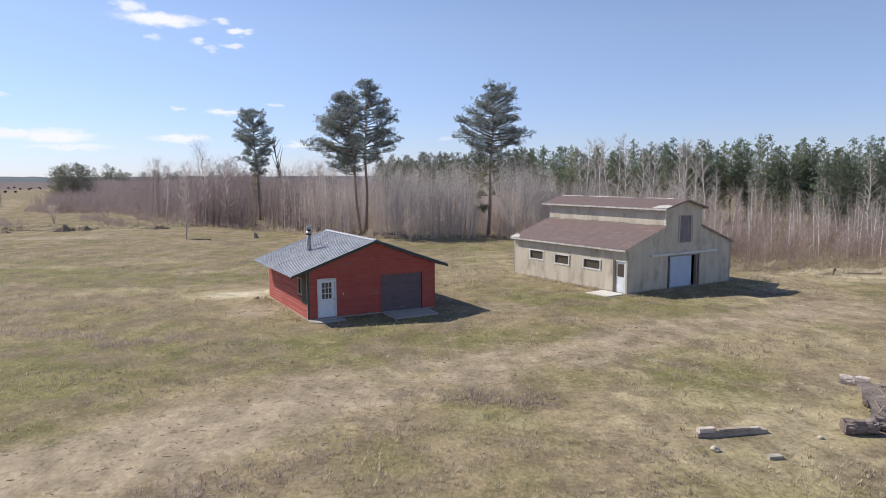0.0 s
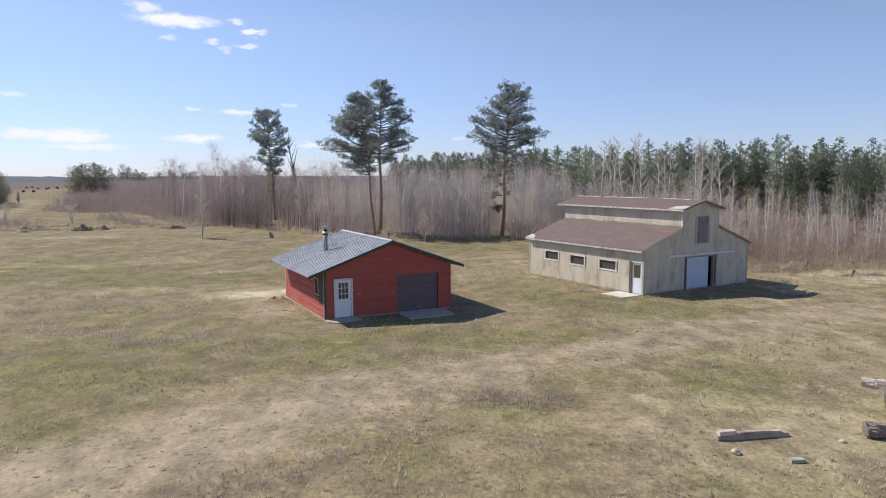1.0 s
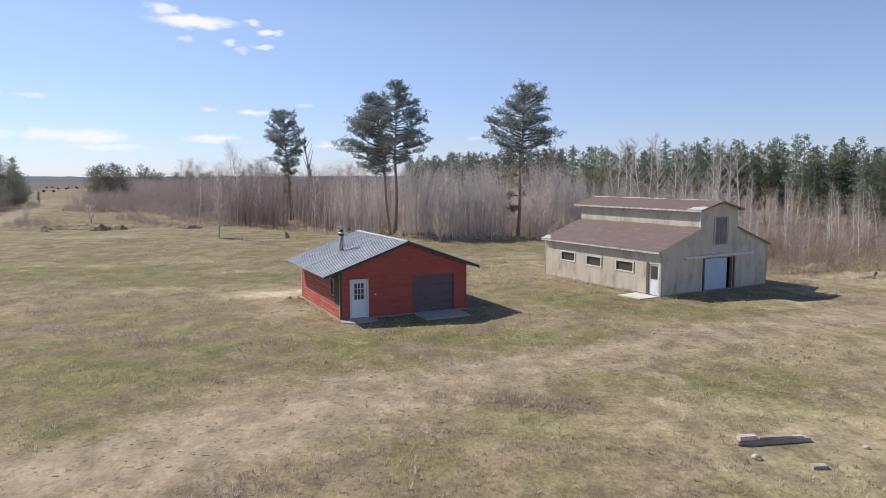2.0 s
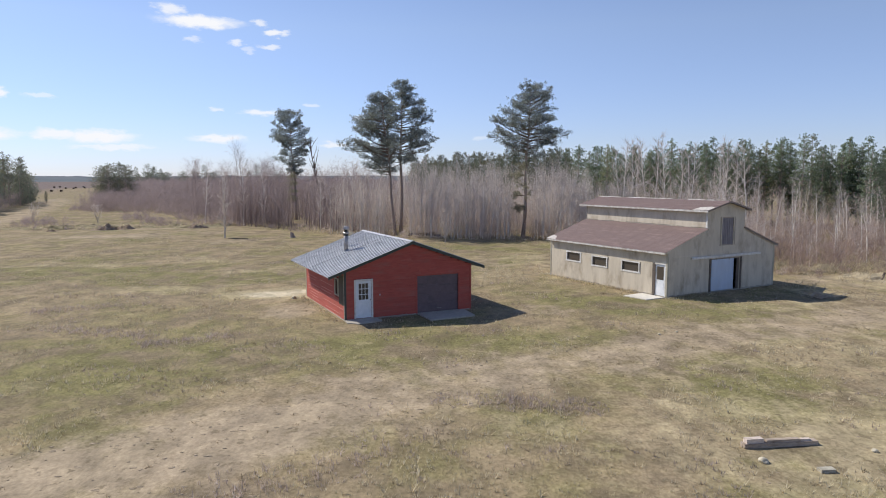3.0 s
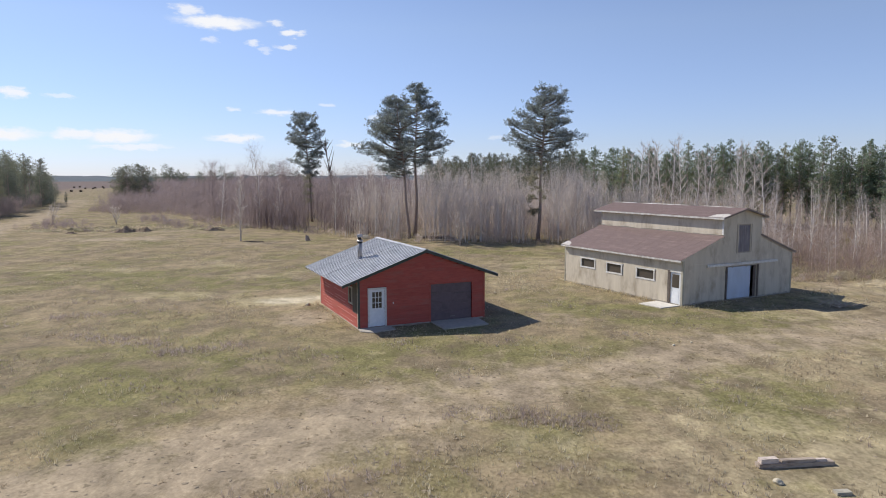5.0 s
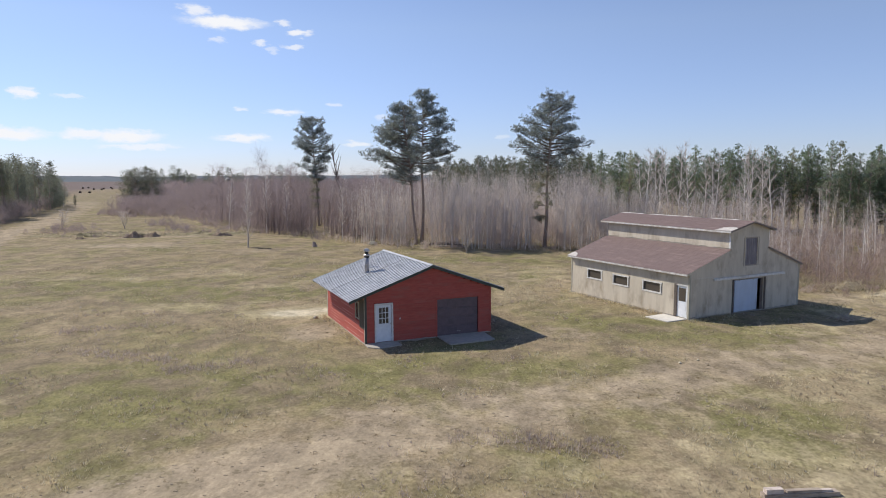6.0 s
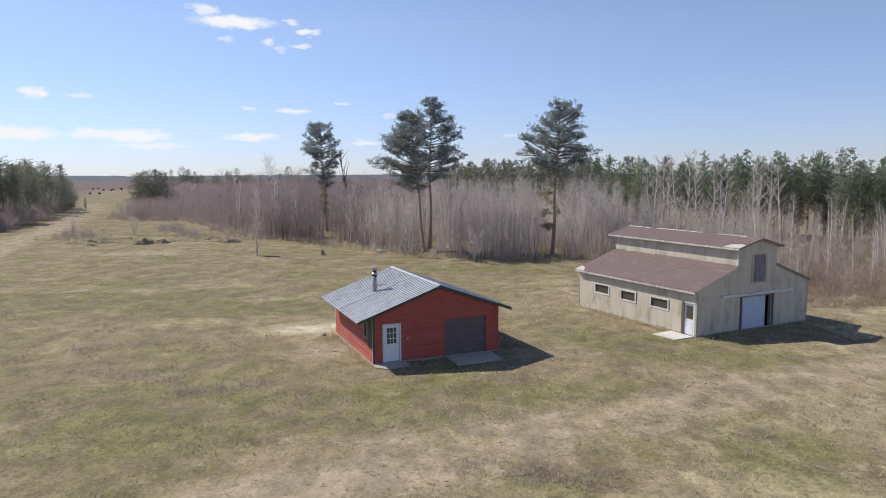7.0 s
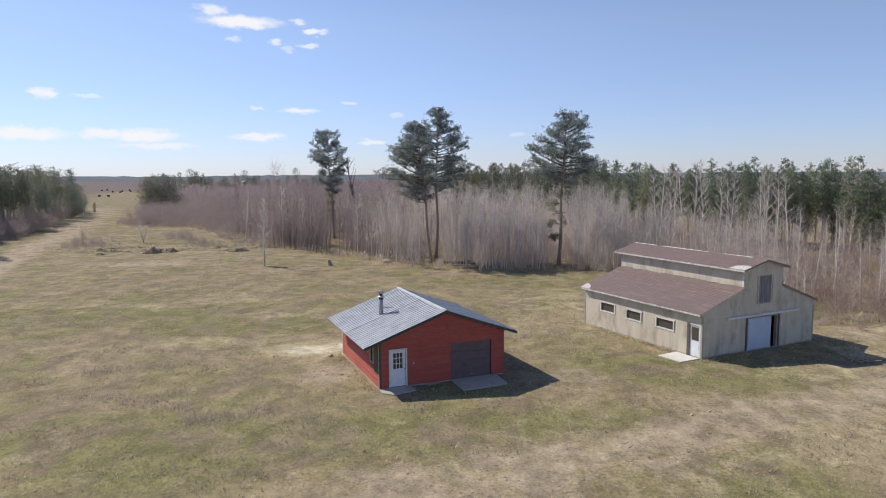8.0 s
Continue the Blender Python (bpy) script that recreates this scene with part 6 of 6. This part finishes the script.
for k in range(134):
    x, y = beside_lane((k + rng_p.uniform()) / 134, (8.0 if k < 75 else 4.0 if k < 103 else 0.5) + (11 if k < 75 else 20) * rng_p.uniform() ** 1.3)
    if y < 106 and x > -98:
        continue
    evergreen(x, y + rng_p.normal(0, 1.5), rng_p.uniform(0.92, 1.12), (6, 4, 6, 6, 1)[int(rng_p.integers(5))] if k < 80 else (6, 4, 5, 6, 5)[int(rng_p.integers(5))], float(rng_p.uniform(0, 360)), "dark pine in the stand beside the lane", "pines beside the lane", LANE_NEEDLE, k % 3 > 0)
for x, y in ((-90.5, 95.5), (-92, 91), (-89, 99), (-81, 92.5), (-79, 87), (-83.5, 95.2), (-76.5, 82)):
    evergreen(x, y, 0.9, (1, 4, 6)[int(rng_p.integers(3))], float(rng_p.uniform(0, 360)), "dark pine in the stand beside the lane", "pines beside the lane", LANE_NEEDLE)
evergreen(-127.4, 193.7, 0.36, 3, 40.0, "little pine standing alone beside the lane", "pines beside the lane", LANE_NEEDLE)
# the round clump at the lane's bend
for x, y, s in ((-117, 207, 1.35), (-114, 204, 1.42), (-111.5, 209, 1.4), (-119, 211, 1.3), (-115, 213, 1.5), (-109.5, 206, 1.1)):
    evergreen(x, y, s, 7, float(rng_p.uniform(0, 360)), "bushy green pine in a round clump", "clump of bushy pines", LANE_NEEDLE)
# scattered tops behind the wood
for k in range(52):
    x = -204 + 96 * (k / 52) ** 1.4 + rng_p.normal(0, 2.5)
    y = 388 + rng_p.uniform(-8, 26)
    if noise.noise(Vector((x * 0.085, 2.0, 6.0))) < -0.4:
        continue
    evergreen(x, y, rng_p.uniform(0.75, 1.3), (4, 5, 6, 7, 5)[int(rng_p.integers(5))], float(rng_p.uniform(0, 360)), "pine showing above the bare wood", "pines behind the wood", LANE_NEEDLE, True)

# the ranks behind are joined, stand by stand
TRUNKS = [soup(t) for t, c in SPARE]
for (stand, needles), places in REAR.items():
    kind_of = "pine_stand"
    tagged(new(kind_of, tri_mesh(kind_of, merge([c for t, c in SPARE], places), needles)), "close ranks of green needle crowns, " + stand, "pines", kind="stuff")
    tagged(new("pine_trunks", tri_mesh("pine_trunks", merge(TRUNKS, places), RED_BARK)), "bare brown trunks under the crowns, " + stand, "trunks", kind="stuff")

# brush beside the lane
rng_l = np.random.default_rng(52)
rows = []
for k in range(560):
    x, y = beside_lane(rng_l.uniform(), rng_l.uniform(0, 15))
    rows.append((x, y, height(x, y) - 0.05, rng_l.uniform(2.2, 5.0)))
for k in range(420):
    x, y = rng_l.uniform(-118, -88), rng_l.uniform(152, 196)
    if x > -0.56 * y - 4:
        rows.append((x, y, height(x, y) - 0.05, rng_l.uniform(2.5, 5.0)))
for x, y, h in ((-74, 109, 1.9), (-71, 108, 1.6), (-62.6, 119, 1.8), (-58.5, 99.5, 0.8), (-51, 108, 2.0), (-47, 106, 1.0), (-68, 103.5, 1.5), (-72, 104, 1.4), (-60.3, 117, 2.3), (-62.4, 99, 0.9), (-55, 112, 1.6)):
    rows += [(x + rng_l.normal(0, 1.9), y + rng_l.normal(0, 1.5), height(x, y) - 0.05, h * rng_l.uniform(0.4, 0.9)) for _ in range(14)]
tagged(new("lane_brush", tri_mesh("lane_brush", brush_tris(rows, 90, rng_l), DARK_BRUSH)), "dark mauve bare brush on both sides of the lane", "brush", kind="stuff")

# hazy low woods far behind the scrub
rng_f = np.random.default_rng(55)
rows = []
while len(rows) < 700:
    y = rng_f.uniform(205, 345)
    x = y * rng_f.uniform(-0.52, -0.26)
    if noise.noise(Vector((x * 0.03, y * 0.03, 4.0))) > -0.25:
        rows.append((x, y, height(x, y) - 0.1, rng_f.uniform(4.5, 8.5)))
near_rows, rows = rows, []
while len(rows) < 900:
    y = 345 + 650 * rng_f.uniform() ** 1.5
    x = y * rng_f.uniform(-0.51, -0.02)
    if noise.noise(Vector((x * 0.012, y * 0.012, 4.0))) > -0.2 and not -85 < x < -45:
        rows.append((x, y, 0.0, rng_f.uniform(5.0, 9.0)))
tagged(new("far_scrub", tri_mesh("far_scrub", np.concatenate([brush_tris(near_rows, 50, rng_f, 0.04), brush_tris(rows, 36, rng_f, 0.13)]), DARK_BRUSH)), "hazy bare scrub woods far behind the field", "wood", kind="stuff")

# bleached weeds standing between the buildings and along the wood's foot
rng_d = np.random.default_rng(58)
rows = [(1.6 + rng_d.normal(0, 0.8), 50.6 + rng_d.normal(0, 0.7), 0.0, rng_d.uniform(0.5, 1.1)) for _ in range(26)]
rows += [(x + rng_d.normal(0, 1.2), y + rng_d.normal(0, 0.8), height(x, y) - 0.03, rng_d.uniform(0.4, 0.9)) for x, y in ((3.4, 47), (4.6, 55), (23, 47), (27, 50), (31, 51), (34, 52), (29, 48.5)) for _ in range(14)]
rows += [(x, y, height(x, y) - 0.03, rng_d.uniform(0.35, 0.9)) for x, y in zip(rng_d.normal(-57, 7, 170), rng_d.normal(100.5, 2.2, 170))]
for k in range(420):
    x = rng_d.uniform(22.5, 60)
    y = edge_y(x) + rng_d.normal(-0.5, 1.3)
    rows.append((x, y, height(x, y) - 0.03, rng_d.uniform(0.4, 1.3)))
for k in range(260):
    x = rng_d.uniform(-75, 60)
    y = edge_y(x) + rng_d.normal(-1.2, 1.4)
    rows.append((x, y, height(x, y) - 0.03, rng_d.uniform(0.35, 1.0)))
tagged(new("dry_weeds", tri_mesh("dry_weeds", brush_tris(rows, 26, rng_d), DRY_STALK)), "bleached dry weeds standing along the wood's foot", "weeds", kind="stuff")

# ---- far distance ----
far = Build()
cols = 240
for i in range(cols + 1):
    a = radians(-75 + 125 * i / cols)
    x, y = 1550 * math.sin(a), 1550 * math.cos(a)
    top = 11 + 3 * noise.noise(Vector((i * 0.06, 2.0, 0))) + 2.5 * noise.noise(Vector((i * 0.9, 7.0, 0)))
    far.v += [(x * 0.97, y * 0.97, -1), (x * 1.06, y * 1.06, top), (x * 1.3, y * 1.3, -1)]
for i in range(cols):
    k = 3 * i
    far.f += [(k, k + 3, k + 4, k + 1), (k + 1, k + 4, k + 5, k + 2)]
solid("far_ridge", far, FAR_WOOD, Matrix(), "low wooded ridge along the horizon, tinted blue for haze", "ridge", kind="structure")
for x, y in ((-239, 368.5), (-233, 368), (-286, 457), (-280, 456.5), (-289, 474), (-281, 471.5), (-325, 505), (-306, 512), (-330, 520)):
    solid("hay_bale", Build().tube([(-0.62, 0, 0.5), (-0.56, 0, 0.5), (0.56, 0, 0.5), (0.62, 0, 0.5)], [0.44, 0.55, 0.55, 0.44], 14), HAY, Matrix.Translation((x, y, height(x, y))) @ pose(0, 0, 0, 0, 0, 40 + x % 70), "dark round bale lying in the far field", "bale", "far bales")


silo = thing("silo", Matrix.Translation((-159.1, 387.7, 0)), "far grey silo with a pale domed roof above the wood", "silo")
part("barrel", Build().tube([(0, 0, -0.3), (0, 0, 6.9)], [1.75, 1.75], 20), BARN_WALL, silo, smooth=True)
dome = [(0, 0, 6.9 + 1.75 * math.sin(radians(a))) for a in (0, 20, 40, 60, 78, 88)]
part("dome", Build().tube(dome, [1.85 * math.cos(radians(a)) for a in (0, 20, 40, 60, 78, 88)], 20), WHITE_TRIM, silo, "pale metal dome", True)


# ---- mounds, stump, stones, timber ----
def heap(name, x, y, rx, ry, h, mat, label, category, seed, group=""):
    """A lumpy, clodded mound sunk a little into the ground."""
    b = Build()
    rings, seg = 16, 40
    o = Vector((seed * 3.7, 1.3, 0))
    for j in range(rings + 1):
        f = j / rings
        for i in range(seg):
            a = 2 * math.pi * i / seg
            p = Vector((math.cos(a), math.sin(a), 0)) * f
            wob = 1 + 0.4 * noise.noise(p * 1.6 + o)
            lump = 0.8 * noise.noise(p * 1.8 + o + Vector((0, 0, 4))) + 0.4 * noise.noise(p * 4.0 + o) + 0.22 * noise.noise(p * 9 + o)
            z = h * max(0.0, 1 - f ** 3) * max(0.12, 0.62 + 0.8 * lump) - (0.14 if j == rings else 0)
            b.v.append((rx * f * wob * math.cos(a), ry * f * wob * math.sin(a), z))
    for j in range(rings):
        for i in range(seg):
            q = (i + 1) % seg
            b.f.append((j * seg + i, j * seg + q, (j + 1) * seg + q, (j + 1) * seg + i))
    return solid(name, b, mat, Matrix.Translation((x, y, height(x, y))), label, category, group)


for k, (x, y, rx, ry, h) in enumerate([(-54.8, 96.8, 1.5, 1.0, 1.25), (-52.6, 98.2, 1.3, 0.9, 0.95), (-60.5, 101.5, 2.2, 1.1, 0.9), (-63.5, 99.5, 2.6, 1.2, 0.7), (-41.9, 98.6, 1.5, 0.9, 0.8), (-47.5, 104.3, 2.4, 0.9, 0.6), (-40.2, 104.6, 2.2, 0.9, 0.6), (-61.9, 94.8, 0.9, 0.6, 0.4), (-57.5, 100.2, 5.5, 1.7, 0.75), (-63.5, 101.8, 4.0, 1.5, 0.6), (-50.5, 101.0, 4.2, 1.4, 0.5), (-43.0, 101.0, 4.5, 1.5, 0.6), (-69.0, 98.5, 3.6, 1.3, 0.45)]):
    heap("soil_mound" if k in (0, 1, 4, 7) else "turf_bank", x, y, rx, ry, h * 0.8, SOIL if k in (0, 1, 4, 7) else TURF, "heap of dug brown soil at the field's edge" if k in (0, 1, 4, 7) else "low uneven turf bank with dry grass", "mound", k, "mounds at the field's edge")
for k, (x, y, rx, ry, h) in enumerate([(29.6, 52.2, 2.2, 1.4, 0.36), (32.4, 52.8, 2.4, 1.3, 0.32), (35.5, 52.8, 2.2, 1.2, 0.35), (27.3, 55.2, 1.3, 0.9, 0.75)]):
    heap("sand_mound", x, y, rx, ry, h, STRAW_HEAP, "pale heap of sand and straw before the brush", "mound", 20 + k, "pale mounds")


def log(name, p, q, r, mat, label, group, seed, gnarl=1.0):
    """A crooked log with ridged, split bark and sawn ends."""
    rg = np.random.default_rng(seed)
    p, q = Vector(p), Vector(q)
    m = Matrix.Translation(p)
    d = q - p
    u = d.normalized()
    a_ = u.cross(Vector((0.2, 0.1, 0.97))).normalized()
    b_ = u.cross(a_)
    n, sides = 22, 30
    b = Build()
    bend = [Vector(rg.normal(0, r * 0.10, 3)) for _ in range(4)]
    path, o = [], Vector((seed * 2.3, 0, 0))
    for i in range(n + 1):
        f = 3 * i / n
        k = min(2, int(f))
        c = d * (i / n) + bend[k].lerp(bend[k + 1], f - k)
        path.append(c)
        for s in range(sides):
            t = 2 * math.pi * s / sides
            g = Vector((math.cos(t) * 2.2, math.sin(t) * 2.2, i * 0.12))
            k_ = (1 if gnarl < 2 else 0.62 + 0.38 * math.sin(math.pi * (0.12 + 0.76 * i / n)) ** 0.5) + gnarl * 0.16 * noise.noise(g * 0.6 + o) + gnarl * 0.13 * noise.noise(g * 2.0 + o) - gnarl * 0.10 * (noise.noise(g * 3.1 + o) > 0.28) + gnarl * 0.07 * noise.noise(Vector((g.x * 4.2, g.y * 4.2, g.z * 1.6)) + o)
            b.v.append(tuple(c + (a_ * math.cos(t) + b_ * math.sin(t)) * r * k_))
    for i in range(n):
        for s in range(sides):
            w = (s + 1) % sides
            b.f.append((i * sides + s, i * sides + w, (i + 1) * sides + w, (i + 1) * sides + s))
    b.f += [tuple(range(sides - 1, -1, -1)), tuple(n * sides + s for s in range(sides))]
    t = thing(name, m, label, "log", group)
    part("bark", b, mat, t)
    for end, s in ((path[0], -1), (path[-1], 1)):
        part("cut_end", Build().tube([end - u * s * 0.02, end + u * s * 0.012], [r * (0.80 if gnarl < 2 else 0.55), r * (0.77 if gnarl < 2 else 0.5)], 11), END_WOOD if mat is not DARK_WOOD and gnarl < 2 else DARK_WOOD, t, "sawn end of the log")
    return t


LOGS = [((11.70, 19.05, 0.20), (12.60, 18.95, 0.21), 0.21, ROTTEN, "short dark rotting log on the ground"),
        ((12.80, 19.35, 0.18), (14.40, 18.95, 0.19), 0.19, ROTTEN, "dark log at the bottom of the woodpile"),
        ((13.95, 20.15, 0.20), (15.50, 20.75, 0.22), 0.21, GREY_WOOD, "grey log in the woodpile"),
        ((13.95, 21.00, 0.22), (15.40, 21.60, 0.24), 0.22, DARK_WOOD, "dark log at the bottom of the woodpile"),
        ((14.00, 20.55, 0.58), (15.40, 21.20, 0.60), 0.18, GREY_WOOD, "grey log in the woodpile"),
        ((14.10, 20.00, 0.56), (15.40, 19.60, 0.60), 0.17, GREY_WOOD, "grey log in the woodpile"),
        ((12.82, 21.25, 0.98), (13.55, 20.85, 0.96), 0.15, BLEACHED, "pale hollow barkless log lying on top of the woodpile"),
        ((13.62, 21.15, 0.66), (14.80, 20.95, 0.66), 0.17, GREY_WOOD, "grey log propping the pale one"),
        ((13.66, 21.20, 0.24), (14.80, 21.10, 0.26), 0.25, DARK_WOOD, "dark log at the bottom of the woodpile"),
        ((14.10, 21.90, 0.24), (15.60, 22.30, 0.24), 0.24, GREY_WOOD, "grey log in the woodpile")]
for k, (p, q, rad, mat, label) in enumerate(LOGS):
    log("log", p, q, rad, mat, label, "woodpile", 60 + k, 1.5 if k in (0, 6) else 2.2)
r = np.random.default_rng(66)
root = thing("splintered_root", Matrix.Translation((13.42, 20.3, 0.0)), "pale splintered root and torn wood on the woodpile", "wood", "woodpile")
# the twisted stock, deeply furrowed along its length
stock, spine = Build(), [(-0.25, 0.45, 1.02), (-0.02, 0.25, 0.86), (0.10, 0.02, 0.66), (0.06, -0.20, 0.46), (-0.02, -0.42, 0.26), (-0.10, -0.62, 0.08)]
for i in range(26):
    f = 5 * i / 25
    k = min(4, int(f))
    c = Vector(spine[k]).lerp(Vector(spine[k + 1]), f - k)
    for j in range(30):
        a = 2 * math.pi * j / 30 + 0.35 * f
        u = Vector((math.cos(a), math.sin(a) * 0.75, math.sin(a) * 0.66))
        g_ = Vector((math.cos(2 * math.pi * j / 30) * 3.2, math.sin(2 * math.pi * j / 30) * 3.2, f * 0.35))
        fat = (0.15, 0.27, 0.33, 0.30, 0.30, 0.38)[k] * (1 - (f - k)) + (0.15, 0.27, 0.33, 0.30, 0.30, 0.38)[k + 1] * (f - k)
        stock.v.append(tuple(c + u * fat * (1 + 0.30 * noise.noise(g_) + 0.20 * noise.noise(g_ * 2.3))))
stock.f = [(i * 30 + j, i * 30 + (j + 1) % 30, (i + 1) * 30 + (j + 1) % 30, (i + 1) * 30 + j) for i in range(25) for j in range(30)] + [tuple(range(29, -1, -1)), tuple(25 * 30 + j for j in range(30))]
part("stock", stock, GREY_WOOD, root, "furrowed grey root stock")
for k in range(12):
    path = curve_path(r, (r.normal(-0.05, 0.12), r.normal(-0.05, 0.25), 0.35 + 0.62 * r.uniform()), (r.normal(-0.05, 0.5), r.normal(-0.4, 0.5), r.normal(0.0, 0.45)), r.uniform(0.3, 0.6), 4, -0.04, 0.10)
    part("splinter", Build().tube(path, [0.020, 0.018, 0.014, 0.010, 0.004], 5), (BLEACHED, GREY_WOOD, GREY_WOOD)[k % 3], root)
solid("rusty_sheet", Build().prism([(12.9, 18.55, 0.02), (14.2, 18.5, 0.03), (14.3, 18.8, 0.09), (13.0, 18.85, 0.07)], (0, 0, 0.015)), RUST, Matrix(), "rusty red metal sheet lying by the woodpile", "metal sheet")

# stacked beams
def beam(p, q, w, h, mat, label):
    p, q = Vector(p), Vector(q)
    n = Vector((-(q - p).y, (q - p).x, 0)).normalized() * w
    b = Build().prism([p, q, q + n, p + n], (0, 0, h))
    return solid("timber", b, mat, Matrix(), label, "timber", "stacked timbers")


beam((7.30, 18.62, -0.02), (9.48, 19.0, -0.03), 0.24, 0.17, GREY_WOOD, "long weathered grey timber lying in the grass")
beam((7.36, 18.66, 0.147), (7.86, 18.76, 0.145), 0.18, 0.13, BLEACHED, "short pale timber lying on the long one")
beam((7.95, 18.76, 0.145), (8.95, 18.94, 0.142), 0.14, 0.08, GREY_WOOD, "short grey timber lying on the long one")
beam((8.97, 18.96, 0.142), (9.27, 19.02, 0.142), 0.10, 0.06, BLEACHED, "pale offcut lying on the long timber")
solid("concrete_block", Build().box((0, 0, 0), (0.40, 0.20, 0.19)).box((0.06, -0.03, 0.02), (0.18, -0.001, 0.14)), PALE_TRIM, Matrix.Translation((8.65, 17.15, -0.09)) @ pose(0, 0, 0, 0, 0, 8), "pale concrete block half sunk in the grass", "block")
def stone(x, y, r_, label, seed):
    bm = bmesh.new()
    bmesh.ops.create_icosphere(bm, subdivisions=3, radius=r_)
    for v in bm.verts:
        v.co *= 1 + 0.35 * noise.noise(v.co * (1.1 / r_) + Vector((seed * 5.1, 0, 0)))
        v.co.z = v.co.z * 0.7 + r_ * 0.35
    me = bpy.data.meshes.new("stone")
    bm.to_mesh(me)
    bm.free()
    me.materials.append(ROCK)
    ob = new("stone", me)
    ob.matrix_world = Matrix.Translation((x, y, height(x, y)))
    tagged(ob, label, "stone", "field stones")


for k, (x, y, r_, label) in enumerate([(7.45, 17.75, 0.13, "pale stone in the grass"), (-11.6, 41.2, 0.14, "pale stone beside the workshop"), (-16.6, 87.6, 0.5, "pale boulder at the wood's edge"), (8.6, 32.4, 0.07, "small stone in the grass"), (9.6, 33.0, 0.06, "small stone in the grass"), (10.8, 18.6, 0.08, "small pale stone in the grass")]):
    stone(x, y, r_, label, k)
stump = thing("tree_stump", Matrix.Translation((-23.6, 84.4, height(-23.6, 84.4))), "brown rotten tree stump in the grass", "stump")
stump.scale = (0.8, 0.8, 0.8)
ragged = Build()
for j, (z, r_) in enumerate(((-0.2, 0.52), (0.08, 0.40), (0.3, 0.33), (0.5, 0.30), (0.66, 0.27))):
    for i in range(16):
        a = 2 * math.pi * i / 16
        k = 1 + 0.35 * noise.noise(Vector((math.cos(a) * 2.5, math.sin(a) * 2.5, j * 0.3)))
        ragged.v.append((r_ * k * math.cos(a), r_ * k * math.sin(a), z + (0.32 * noise.noise(Vector((math.cos(a) * 2, math.sin(a) * 2, 5))) + 0.12 if j == 4 else 0)))
ragged.v.append((0.03, 0, 0.42))
for j in range(4):
    ragged.f += [(j * 16 + i, j * 16 + (i + 1) % 16, (j + 1) * 16 + (i + 1) % 16, (j + 1) * 16 + i) for i in range(16)]
ragged.f += [(64 + i, 64 + (i + 1) % 16, 80) for i in range(16)]
part("wood", ragged, RED_BARK, stump)

# fallen logs and branches at the wood's edge and beside the barn
for k, (p, q, rad, mat, label, group) in enumerate([
        ((-9.0, 86.2, 0.25), (-4.6, 85.2, 0.22), 0.16, DARK_WOOD, "dark fallen trunk at the wood's edge", "fallen trunks"),
        ((-8.2, 85.3, 0.5), (-5.2, 86.0, 0.5), 0.12, GREY_WOOD, "grey fallen trunk at the wood's edge", "fallen trunks"),
        ((-7.6, 84.6, 0.12), (-4.2, 84.0, 0.12), 0.12, GREY_WOOD, "grey fallen trunk at the wood's edge", "fallen trunks"),
        ((28.2, 52.0, 0.10), (31.0, 52.5, 0.08), 0.06, PALE_TRIM, "pale fallen trunk before the brush", "fallen trunks"),
        ((31.2, 51.4, 0.09), (33.6, 51.1, 0.07), 0.055, GREY_WOOD, "grey fallen trunk before the brush", "fallen trunks"),
        ((29.6, 50.7, 0.0), (29.75, 50.6, 0.55), 0.08, DARK_WOOD, "dark broken branch sticking up", "fallen trunks"),
        ((-30.9, 81.9, 0.06), (-28.3, 81.6, 0.05), 0.07, DARK_WOOD, "dark fallen branch in the grass", "fallen trunks")]):
    log("fallen_log", p, q, rad, mat, label, group, 90 + k)
r = np.random.default_rng(71)
pile = thing("brush_pile", Matrix.Translation((21.2, 42.9, height(21.2, 42.9))), "small heap of bare grey branches on the ground", "branches")
for k in range(16):
    a = r.uniform(0, 6.28)
    part("branch", Build().tube(curve_path(r, (r.normal(0, 0.5), r.normal(0, 0.35), 0.06), (math.cos(a), math.sin(a), r.uniform(0.05, 0.5)), r.uniform(0.8, 1.7), 4, 0.0, 0.16), [0.03, 0.025, 0.02, 0.014, 0.006], 5), GREY_WOOD, pile)
